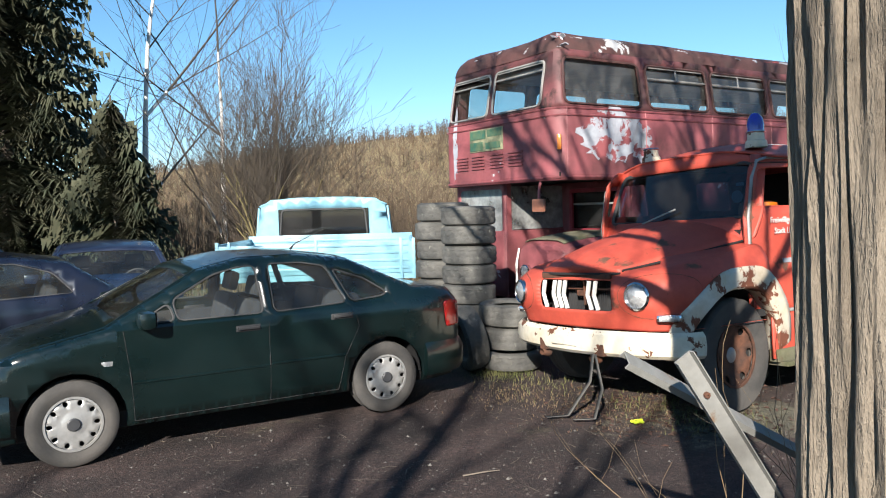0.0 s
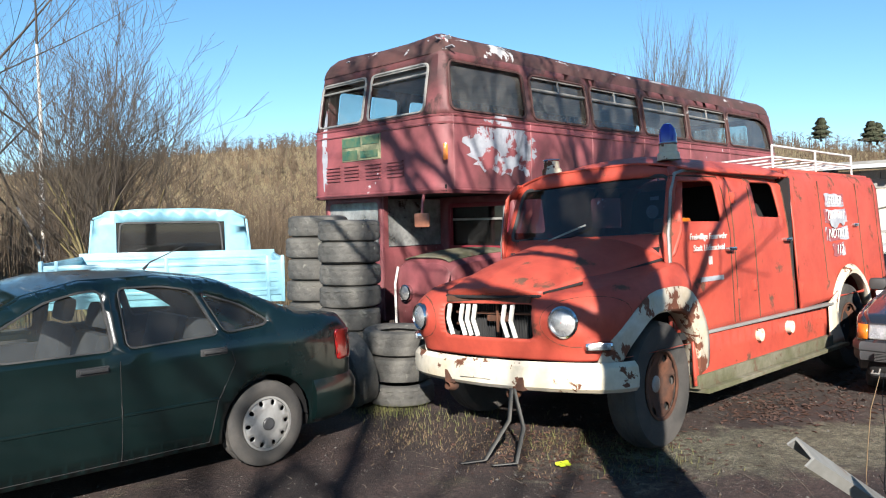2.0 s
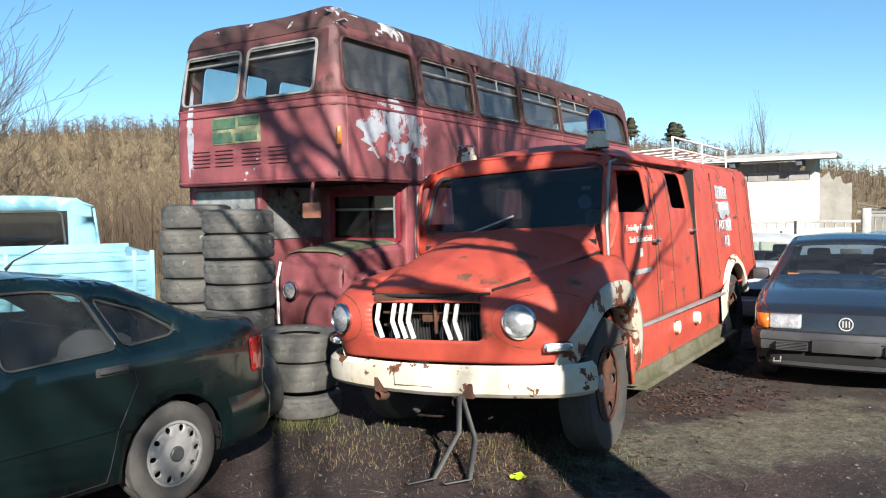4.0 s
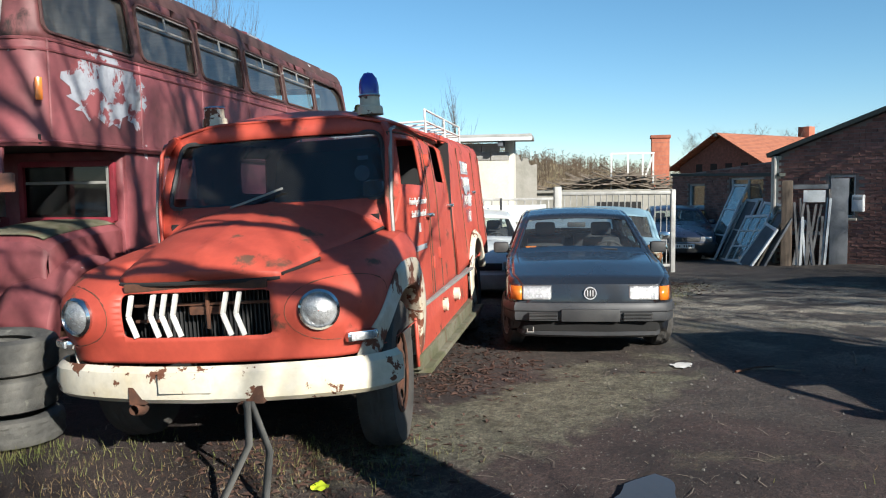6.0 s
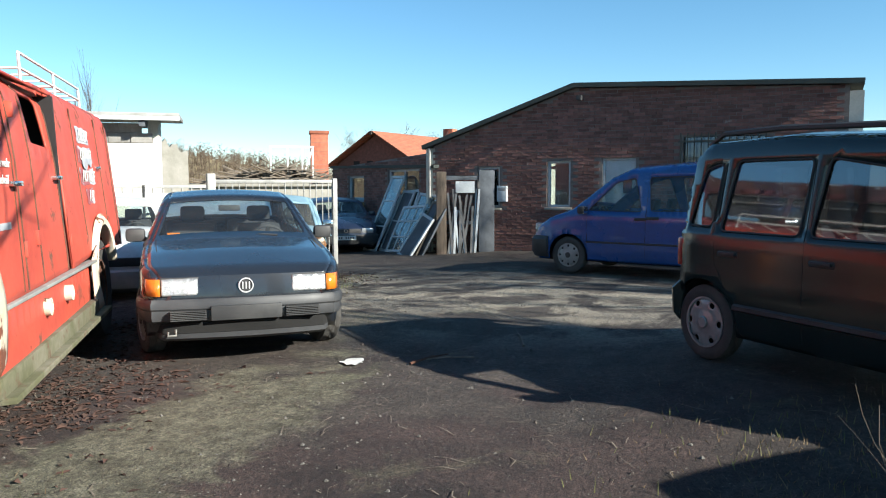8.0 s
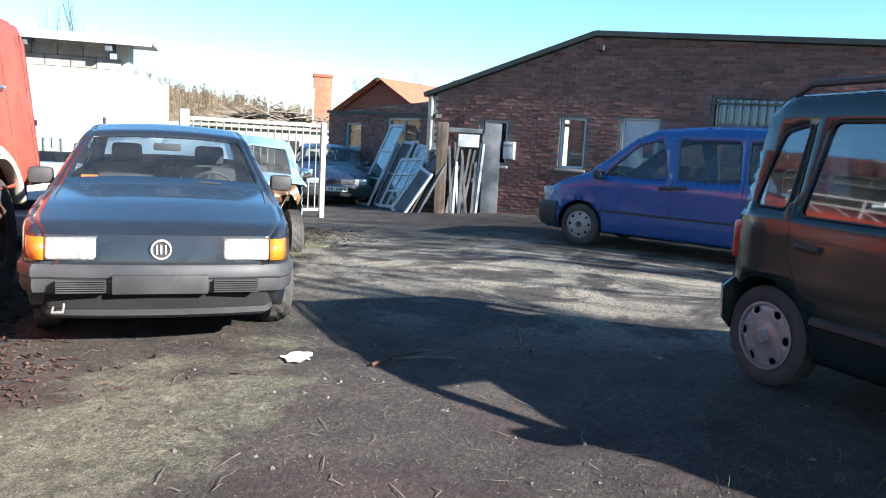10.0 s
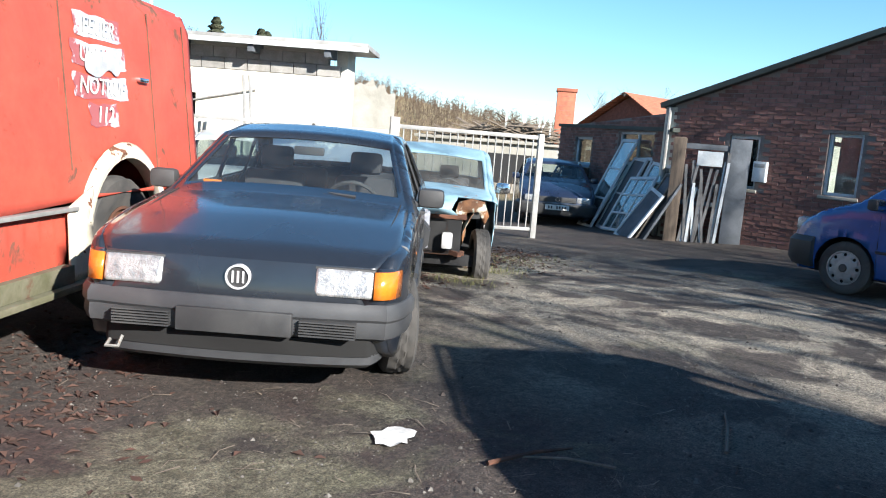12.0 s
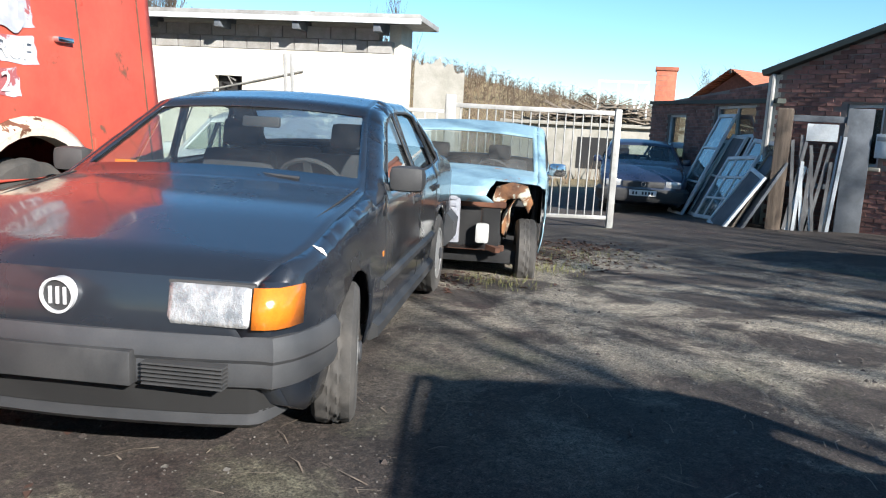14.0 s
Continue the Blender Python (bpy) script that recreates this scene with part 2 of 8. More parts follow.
    torn_rust=surface("torn_rusty_sheet", (0.33, 0.15, 0.06), (0.16, 0.08, 0.045), 0.85, scale=5, fine=30, bumps=0.6, depth=0.01, third=(0.45, 0.45, 0.36), third_lo=0.5, third_hi=0.55, third_scale=6),
    old_post=surface("dark_weathered_post", (0.15, 0.115, 0.085), (0.08, 0.06, 0.045), 0.92, scale=5, fine=30, stretch=(4, 4, 0.4), bumps=0.6, depth=0.008),
    birch=surface("white_birch_bark", (0.8, 0.78, 0.74), (0.68, 0.65, 0.6), 0.8, scale=3, fine=14, stretch=(1, 1, 4), third=(0.06, 0.05, 0.045), third_lo=0.62, third_hi=0.66, third_scale=3),
    needle=surface("dark_conifer_needles", (0.04, 0.052, 0.026), (0.075, 0.075, 0.04), 0.8, scale=1.5, bumps=0),
    leaf=surface("dead_brown_leaves", (0.085, 0.04, 0.027), (0.05, 0.027, 0.019), 0.85, scale=6, bumps=0.2),
    grass=surface("grass_blades", (0.11, 0.14, 0.03), (0.17, 0.15, 0.06), 0.8, scale=4, bumps=0),
    dry_grass=surface("dry_straw_grass", (0.24, 0.17, 0.09), (0.17, 0.115, 0.065), 0.9, scale=3, bumps=0),
    pebble=surface("pale_pebbles", (0.17, 0.158, 0.14), (0.08, 0.074, 0.066), 0.9, scale=9, bumps=0.3),
    paper=surface("crumpled_white_paper", (0.75, 0.74, 0.7), (0.6, 0.6, 0.57), 0.8, scale=20, bumps=0.4),
    yellow=surface("bright_yellow_plastic", (0.6, 0.72, 0.04), (0.5, 0.6, 0.03), 0.5, bumps=0.1),
    strap=surface("grey_webbing", (0.12, 0.118, 0.11), (0.08, 0.078, 0.07), 0.9, fine=120, bumps=0.5),
    bora_green=paint("dark_green_metallic", (0.0018, 0.0078, 0.0078), (0.003, 0.011, 0.0108), 0.3, 0.7),
    passat_grey=paint("dull_anthracite_blue", (0.019, 0.023, 0.031), (0.015, 0.018, 0.024), 0.27, 0.8),
    blue_car=paint("bright_blue_car_paint", (0.012, 0.08, 0.3), (0.011, 0.07, 0.26), 0.28, 0.8),
    van_green=paint("dark_bottle_green", (0.010, 0.019, 0.018), (0.015, 0.025, 0.024), 0.2, 0.25),
    navy=paint("navy_car_paint", (0.008, 0.011, 0.026), (0.011, 0.014, 0.024), 0.3, 0.7),
    slate_blue=paint("slate_blue_car_paint", (0.016, 0.024, 0.055), (0.02, 0.027, 0.05), 0.3, 0.6),
    silver=paint("silver_car_paint", (0.38, 0.39, 0.42), (0.3, 0.31, 0.35), 0.35, 0.6),
    white_car=paint("white_car_paint", (0.72, 0.74, 0.72), (0.6, 0.62, 0.6), 0.35, 0.5),
    sky_blue=paint("light_sky_blue_paint", (0.27, 0.53, 0.63), (0.22, 0.46, 0.58), 0.4, 0.3),
    wreck_blue=surface("chalky_light_blue", (0.27, 0.42, 0.50), (0.2, 0.33, 0.4), 0.5, scale=2, fine=14, bumps=0.05, coat=0.2,
                       third=(0.32, 0.14, 0.05), third_lo=0.64, third_hi=0.68, third_scale=3.5),
)


def ground_material():
    m, n, l, b = nodes_of("dark_cinder_and_worn_asphalt")
    soil = mixc(n, l, ramp(n, l, noise_node(n, l, 1.3, 7, 0.65), 0.35, 0.65), (0.0125, 0.0078, 0.0068), (0.05, 0.031, 0.0265))
    asphalt = mixc(n, l, ramp(n, l, noise_node(n, l, 2.0, 8, 0.7), 0.3, 0.7), (0.017, 0.013, 0.0118), (0.066, 0.052, 0.042))
    # worn asphalt shows where x is large, cinder soil near the start, patches of both between
    tc = n.new("ShaderNodeTexCoord")
    sp = n.new("ShaderNodeSeparateXYZ")
    l.new(tc.outputs["Object"], sp.inputs[0])
    grad = ramp(n, l, sp.outputs[0], 0.5, 6.5)
    patch = noise_node(n, l, 0.75, 8, 0.62, dist=0.6)
    add = n.new("ShaderNodeMath")
    add.operation = "MULTIPLY_ADD"
    l.new(grad, add.inputs[0])
    add.inputs[1].default_value = 0.34
    l.new(patch, add.inputs[2])
    col = mixc(n, l, ramp(n, l, add.outputs[0], 0.68, 0.78), soil, asphalt)
    # pale patches paint the sunlit mid yard, masked off where it lies shaded
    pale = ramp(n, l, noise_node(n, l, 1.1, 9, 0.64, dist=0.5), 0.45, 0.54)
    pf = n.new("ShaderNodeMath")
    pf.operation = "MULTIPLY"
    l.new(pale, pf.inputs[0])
    sunlit_band = n.new("ShaderNodeMath")
    sunlit_band.operation = "MULTIPLY"
    l.new(ramp(n, l, sp.outputs[0], 6.6, 9.2), sunlit_band.inputs[0])
    l.new(ramp(n, l, sp.outputs[0], 14.5, 11.0), sunlit_band.inputs[1])
    l.new(sunlit_band.outputs[0], pf.inputs[1])
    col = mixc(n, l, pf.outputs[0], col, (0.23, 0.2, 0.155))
    # an old concrete apron, grey-olive with algae, runs beside the fire engine and before the sedan
    mp = n.new("ShaderNodeMapping")
    mp.inputs["Location"].default_value = (-1.62, -8.75, 0)
    mp.inputs["Scale"].default_value = (0.42, 1.32, 0)
    l.new(tc.outputs["Object"], mp.inputs[0])
    ln_ = n.new("ShaderNodeVectorMath")
    ln_.operation = "LENGTH"
    l.new(mp.outputs[0], ln_.inputs[0])
    ap = n.new("ShaderNodeMath")
    ap.operation = "MULTIPLY_ADD"
    l.new(noise_node(n, l, 1.7, 8, 0.68, dist=0.7), ap.inputs[0])
    ap.inputs[1].default_value = 2.6
    l.new(ln_.outputs["Value"], ap.inputs[2])
    apron = mixc(n, l, ramp(n, l, noise_node(n, l, 5.0, 7, 0.7), 0.35, 0.65), (0.055, 0.05, 0.031), (0.135, 0.125, 0.087))
    col = mixc(n, l, ramp(n, l, ap.outputs[0], 2.3, 1.95), col, apron)
    moss = ramp(n, l, noise_node(n, l, 0.9, 6, 0.6, dist=0.8), 0.6, 0.75)
    mf = n.new("ShaderNodeMath")
    mf.operation = "MULTIPLY"
    l.new(moss, mf.inputs[0])
    mf.inputs[1].default_value = 0.65
    col = mixc(n, l, mf.outputs[0], col, (0.1, 0.098, 0.055))
    vo = n.new("ShaderNodeTexVoronoi")
    vo.inputs["Scale"].default_value = 55
    l.new(tc.outputs["Object"], vo.inputs["Vector"])
    sm = n.new("ShaderNodeMapRange")
    sm.inputs["From Min"].default_value, sm.inputs["From Max"].default_value = 0.12, 0.02
    l.new(vo.outputs["Distance"], sm.inputs["Value"])
    st = n.new("ShaderNodeMath")
    st.operation = "MULTIPLY"
    l.new(sm.outputs[0], st.inputs[0])
    l.new(ramp(n, l, noise_node(n, l, 3.0, 4, 0.6), 0.45, 0.65), st.inputs[1])
    col = mixc(n, l, st.outputs[0], col, (0.3, 0.28, 0.25))
    # dry grass and leaf litter on the far slopes
    far = ramp(n, l, sp.outputs[1], 17.0, 21.0)
    col = mixc(n, l, far, col, mixc(n, l, noise_node(n, l, 0.25, 6, 0.7), (0.2, 0.14, 0.075), (0.12, 0.11, 0.05)))
    grain = n.new("ShaderNodeMix")
    grain.data_type, grain.blend_type = "RGBA", "MULTIPLY"
    grain.inputs[0].default_value = 0.8
    gr = n.new("ShaderNodeMapRange")
    gr.inputs["From Min"].default_value, gr.inputs["From Max"].default_value = 0.35, 0.68
    gr.inputs["To Min"].default_value, gr.inputs["To Max"].default_value = 0.2, 2.1
    gr.clamp = False
    l.new(noise_node(n, l, 26, 8, 0.8), gr.inputs["Value"])
    l.new(col, grain.inputs[6])
    l.new(gr.outputs[0], grain.inputs[7])
    speck = n.new("ShaderNodeMix")
    speck.data_type, speck.blend_type = "RGBA", "MULTIPLY"
    speck.inputs[0].default_value = 0.75
    sr = n.new("ShaderNodeMapRange")
    sr.inputs["From Min"].default_value, sr.inputs["From Max"].default_value = 0.38, 0.66
    sr.inputs["To Min"].default_value, sr.inputs["To Max"].default_value = 0.25, 2.1
    sr.clamp = False
    l.new(noise_node(n, l, 95, 4, 0.75), sr.inputs["Value"])
    l.new(grain.outputs[2], speck.inputs[6])
    l.new(sr.outputs[0], speck.inputs[7])
    l.new(speck.outputs[2], b.inputs["Base Color"])
    b.inputs["Roughness"].default_value = 0.88
    h = n.new("ShaderNodeMath")
    h.operation = "ADD"
    l.new(noise_node(n, l, 22, 9, 0.75), h.inputs[0])
    l.new(st.outputs[0], h.inputs[1])
    bump(n, l, b, h.outputs[0], 0.85, 0.03)
    return m


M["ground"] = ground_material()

# ---- building helpers ----


def mesh_of(name, bm, material, smooth=35):
    me = bpy.data.meshes.new(name)
    bmesh.ops.recalc_face_normals(bm, faces=bm.faces)
    bm.to_mesh(me)
    bm.free()
    me.materials.append(material)
    if smooth:
        me.shade_smooth()
        me.set_sharp_from_angle(angle=radians(smooth))
    return me


def part(name, bm, material, parent, label="", smooth=35, thick=0.0):
    ob = new(name, mesh_of(name, bm, material, smooth))
    ob.parent = parent
    if label:
        ob["label"] = label
    if thick:
        s = ob.modifiers.new("thickness", "SOLIDIFY")
        s.thickness, s.offset = thick, 0
    return ob


def thing(name, label, category, m=None, group="", kind=""):
    ob = tagged(new(name), label, category, group, kind)
    ob.empty_display_size = 0.2
    if m is not None:
        ob.matrix_world = m
    return ob


def solo(name, bm, material, label, category, m=None, group="", kind="", smooth=35):
    ob = tagged(new(name, mesh_of(name, bm, material, smooth)), label, category, group, kind)
    if m is not None:
        ob.matrix_world = m
    return ob


def box(bm, x0, x1, y0, y1, z0, z1, bevel=0.0, m=None):
    r = bmesh.ops.create_cube(bm, size=1)
    vs = r["verts"]
    bmesh.ops.scale(bm, vec=(x1 - x0, y1 - y0, z1 - z0), verts=vs)
    bmesh.ops.translate(bm, vec=((x0 + x1) / 2, (y0 + y1) / 2, (z0 + z1) / 2), verts=vs)
    if bevel:
        es = list({e for v in vs for e in v.link_edges})
        rb = bmesh.ops.bevel(bm, geom=es, offset=bevel, segments=2, affect="EDGES", profile=0.6)
        vs = list({v for f in rb["faces"] for v in f.verts} | {v for v in vs if v.is_valid})
    if m is not None:
        bmesh.ops.transform(bm, matrix=m, verts=vs)
    return vs


def boxes(*specs, bevel=0.0):
    bm = bmesh.new()
    for s in specs:
        box(bm, *s, bevel=bevel)
    return bm


def beam(bm, a, b, w, h, up=(0, 0, 1), bevel=0.0):
    """A squared bar from a to b."""
    a, b = Vector(a), Vector(b)
    d = (b - a)
    x = d.normalized()
    y = Vector(up).cross(x)
    y = y.normalized() if y.length > 1e-4 else Vector((0, 1, 0))
    z = x.cross(y)
    m = Matrix((x, y, z)).transposed().to_4x4()
    m.translation = a
    return box(bm, 0, d.length, -w / 2, w / 2, -h / 2, h / 2, bevel, m)


def tube(bm, pts, radii, sides=6, caps=True):
    """A tube along points, of one radius or a list."""
    pts = [Vector(p) for p in pts]
    radii = radii if isinstance(radii, (list, tuple)) else [radii] * len(pts)
    rings = []
    ref = None
    for i, p in enumerate(pts):
        d = (pts[min(i + 1, len(pts) - 1)] - pts[max(i - 1, 0)]).normalized()
        if ref is None or abs(ref.dot(d)) > 0.95:
            ref = Vector((0, 0, 1)) if abs(d.z) < 0.9 else Vector((1, 0, 0))
        x = (ref - d * ref.dot(d)).normalized()
        ref = x
        y = d.cross(x)
        rings.append([bm.verts.new(p + (x * math.cos(k * math.tau / sides) + y * math.sin(k * math.tau / sides)) * radii[i]) for k in range(sides)])
    for a, b in zip(rings, rings[1:]):
        for k in range(sides):
            bm.faces.new((a[k], a[(k + 1) % sides], b[(k + 1) % sides], b[k]))
    if caps:
        bm.faces.new(rings[0][::-1])
        bm.faces.new(rings[-1])
    return rings


def lathe(bm, profile, sides=32, axis="y", centre=(0, 0, 0)):
    """Turns (radius, along) points round an axis."""
    c = Vector(centre)
    rings = []
    for r, a in profile:
        ring = []
        for k in range(sides):
            u, v = r * math.cos(k * math.tau / sides), r * math.sin(k * math.tau / sides)
            ring.append(bm.verts.new(c + Vector({"y": (u, a, v), "z": (u, v, a), "x": (a, u, v)}[axis])))
        rings.append(ring)
    for a, b in zip(rings, rings[1:]):
        for k in range(sides):
            bm.faces.new((a[k], a[(k + 1) % sides], b[(k + 1) % sides], b[k]))
    return rings


def fill_ends(bm, rings, first=True, last=True):
    if first:
        bm.faces.new(rings[0])
    if last:
        bm.faces.new(rings[-1])


def resample(poly, step, closed=True):
    out = []
    n = len(poly)
    for i in range(n if closed else n - 1):
        a, b = Vector(poly[i]), Vector(poly[(i + 1) % n])
        k = max(1, int((b - a).length / step + 0.5))
        out += [a.lerp(b, j / k) for j in range(k)]
    if not closed:
        out.append(Vector(poly[-1]))
    return out


def soften(poly, r, seg=4):
    """Rounds a polygon's corners."""
    out = []
    n = len(poly)
    for i in range(n):
        p, a, b = Vector(poly[i]), Vector(poly[i - 1]), Vector(poly[(i + 1) % n])
        ra = min(r, (a - p).length * 0.45)
        rb = min(r, (b - p).length * 0.45)
        q0, q1 = p + (a - p).normalized() * ra, p + (b - p).normalized() * rb
        for k in range(seg + 1):
            t = k / seg
            out.append((q0 * (1 - t) * (1 - t) + p * 2 * t * (1 - t) + q1 * t * t)[:])
    return out


def inside(p, poly):
    c = False
    x, y = p[0], p[1]
    for i in range(len(poly)):
        (x0, y0), (x1, y1) = poly[i - 1][:2], poly[i][:2]
        if (y0 > y) != (y1 > y) and x < (x1 - x0) * (y - y0) / (y1 - y0) + x0:
            c = not c
    return c


def panel(bm, outline, holes, place, step=0.1, extra=()):
    """Fills a flat outline with holes by small faces and bends it with place(u, v)."""
    from mathutils.geometry import delaunay_2d_cdt
    loops = [resample(outline, step)] + [resample(h, step) for h in holes]
    verts, edges, faces = [], [], []
    for lp in loops:
        k = len(verts)
        verts += [Vector(p[:2]) for p in lp]
        edges += [(k + i, k + (i + 1) % len(lp)) for i in range(len(lp))]
    xs, ys = [p[0] for p in outline], [p[1] for p in outline]
    x = min(xs) + step * 0.5
    while x < max(xs):
        y = min(ys) + step * 0.5
        while y < max(ys):
            if inside((x, y), outline) and not any(inside((x, y), h) for h in holes):
                verts.append(Vector((x, y)))
            y += step
        x += step
    verts += [Vector(p) for p in extra if inside(p, outline) and not any(inside(p, h) for h in holes)]
    vo, _, fo, *_ = delaunay_2d_cdt(verts, edges, [], 0, 1e-4)
    made = [bm.verts.new(place(v.x, v.y)) for v in vo]
    for f in fo:
        c = sum((vo[i] for i in f), Vector((0, 0))) / len(f)
        if inside(c, outline) and not any(inside(c, h) for h in holes):
            try:
                bm.faces.new([made[i] for i in f])
            except ValueError:
                pass
    for v in [v for v in made if not v.link_faces]:
        bm.verts.remove(v)


def sweep(bm, section, path, closed_section=True, caps=True):
    """Sweeps a (out, z) section along a flat (x, y) path; out is to the right of the path."""
    pts = [Vector((p[0], p[1], 0)) for p in path]
    rings = []
    for i, p in enumerate(pts):
        d = (pts[min(i + 1, len(pts) - 1)] - pts[max(i - 1, 0)]).normalized()
        r = Vector((d.y, -d.x, 0))
        rings.append([bm.verts.new(p + r * o + Vector((0, 0, z))) for o, z in section])
    n = len(section)
    for a, b in zip(rings, rings[1:]):
        for k in range(n if closed_section else n - 1):
            bm.faces.new((a[k], a[(k + 1) % n], b[(k + 1) % n], b[k]))
    if caps and closed_section:
        bm.faces.new(rings[0][::-1])
        bm.faces.new(rings[-1])


def ground_z(x, y):
    """The yard is level and falls away gently towards the back gate."""
    s = min(1.0, max(0.0, (x - 8) / 3))
    def ease(t):
        t = min(1.0, max(0.0, t))
        return t * t * (3 - 2 * t)
    verge = 0.1 * ease((4.9 - y) / 1.5) * ease((x - 3.4) / 1.8) * ease((10.5 - x) / 2)
    return verge - 0.045 * max(0.0, min(y, 30) - 6.5) * s * s * (3 - 2 * s)


def at(x, y, yaw=0, dz=0.0):
    return pose(x, y, ground_z(x, y) + dz, 0, 0, yaw)


def words(name, text, size, m, material, parent, depth=0.002):
    """Lettering as a mesh, standing on its baseline centre at m."""
    cu = bpy.data.curves.new(name, "FONT")
    cu.body, cu.size, cu.align_x, cu.extrude = text, size, "CENTER", depth
    tmp = bpy.data.objects.new(name, cu)
    scene.collection.objects.link(tmp)
    me = bpy.data.meshes.new_from_object(tmp.evaluated_get(bpy.context.evaluated_depsgraph_get()))
    bpy.data.objects.remove(tmp)
    me.materials.clear()
    me.materials.append(material)
    ob = new(name, me)
    ob.parent = parent
    ob.matrix_local = m
    return ob

# ---- ground ----


def hill(x, y):
    """Wooded slopes round the yard."""
    d = math.hypot(x - 4, y - 4)
    az = math.degrees(math.atan2(x - 4, y - 4))
    back = max(0.0, min(1.0, (d - 34) / 70))
    lift = 2.6 + 10.4 * math.exp(-(abs(az - 14) / (38 if az > 14 else 42)) ** 3)
    return lift * back * back * (3 - 2 * back) if y > 4 else 0.0


def build_ground():
    ticks = [-400, -200, -110, -60, -38, -24, -16]
    fine = [-10 + i * 0.32 for i in range(98)]
    far = [22, 23.5, 25, 27, 30, 33, 36, 40, 45, 50, 56, 63, 70, 78, 86, 95, 110, 130, 160, 220, 320, 600]
    xs = sorted(set(ticks + fine + far))
    ys = xs
    bm = bmesh.new()
    grid = []
    for y in ys:
        row = []
        for x in xs:
            near = -10 < x < 21 and -10 < y < 21
            z = ground_z(x, y) + hill(x, y)
            if near:
                z += noise.noise(Vector((x * 0.7, y * 0.7, 0))) * 0.02 + noise.noise(Vector((x * 2.3, y * 2.3, 3))) * 0.008 - 0.006
            row.append(bm.verts.new((x, y, z)))
        grid.append(row)
    for a, b in zip(grid, grid[1:]):
        for i in range(len(a) - 1):
            bm.faces.new((a[i], a[i + 1], b[i + 1], b[i]))
    return solo("ground", bm, M["ground"], "dark cinder soil and worn asphalt yard with pale grit, sunlit patches painted in", "ground", kind="structure", smooth=0)


build_ground()

# ---- vehicles ----


def treaded(bm, prof, r, sides, axis):
    """A turned tyre whose running surface steps in and out as tread blocks."""
    fine = []
    for (r0, a0), (r1, a1) in zip(prof, prof[1:]):
        n = 8 if r0 > r * 0.97 and r1 > r * 0.97 and abs(a1 - a0) > 0.05 else 1
        fine += [(r0 + (r1 - r0) * k / n, a0 + (a1 - a0) * k / n) for k in range(n)]
    fine.append(prof[-1])
    rings = lathe(bm, fine, sides, axis)
    for i, ring in enumerate(rings):
        if fine[i][0] > r * 0.985:
            for k, v in enumerate(ring):
                if ((k + i // 2) // 2) % 2 or i % 4 == 3:
                    p = v.co.copy()
                    if axis == 'y':
                        q = Vector((p.x, 0, p.z))
                    else:
                        q = Vector((p.x, p.y, 0))
                    v.co = p - q.normalized() * 0.009


def wheel(parent, x, y, r, width, side, holes=9, rim_r=None, tyre=None, rim_mat=None, turn=0.0, dish=0.02):
    rim_r = rim_r or r * 0.63
    root = new("wheel")
    root.parent = parent
    root.matrix_local = pose(x, y, r, 0, 0, turn)
    h = width / 2
    bm = bmesh.new()
    prof = [(rim_r, -h * 0.8), (rim_r + (r - rim_r) * 0.4, -h), (r - 0.03, -h * 0.95), (r - 0.006, -h * 0.75), (r, -h * 0.4), (r, h * 0.4), (r - 0.006, h * 0.75), (r - 0.03, h * 0.95), (rim_r + (r - rim_r) * 0.4, h), (rim_r, h * 0.8), (rim_r - 0.01, h * 0.4)]
    treaded(bm, prof, r, 72, 'y')
    part("tyre", bm, tyre or M["tyre"], root)
    bm = bmesh.new()
    f = side * (h * 0.78)
    circ = [(rim_r * math.cos(k * math.tau / 40), rim_r * math.sin(k * math.tau / 40)) for k in range(40)]
    hs = []
    for k in range(holes):
        a = k * math.tau / holes
        hs.append([(rim_r * (0.80 + 0.11 * math.cos(q)) * math.cos(a + 0.52 / holes * math.sin(q) * 2.0), rim_r * (0.80 + 0.11 * math.cos(q)) * math.sin(a + 0.52 / holes * math.sin(q) * 2.0)) for q in [j * math.tau / 10 for j in range(10)]])

    def dome(u, v):
        q = math.hypot(u, v) / rim_r
        z = dish * (1 - q * q) - 0.012 * math.exp(-((q - 0.5) / 0.12) ** 2) - (0.02 if q > 0.96 else 0)
        return (u, f + side * z, v)
    panel(bm, circ, hs, dome, rim_r * 0.16)
    lathe(bm, [(rim_r * 1.0, f), (rim_r * 1.01, f + side * 0.012), (rim_r * 0.95, f + side * 0.012), (rim_r * 0.93, f)], 36)
    part("hubcap", bm, rim_mat or M["rim"], root, thick=0.006)
    bm = bmesh.new()
    r1 = lathe(bm, [(rim_r * 0.24, f + side * (dish - 0.012)), (rim_r * 0.24, f + side * (dish + 0.01)), (rim_r * 0.2, f + side * (dish + 0.016))], 20)
    fill_ends(bm, r1)
    part("hub", bm, M["grey_plastic"] if holes > 6 else M["rim"], root)
    bm = bmesh.new()
    r1 = lathe(bm, [(rim_r * 0.97, f - side * 0.05), (0.02, f - side * 0.05)], 20)
    part("brake_disc", bm, M["dark"], root)
    return root


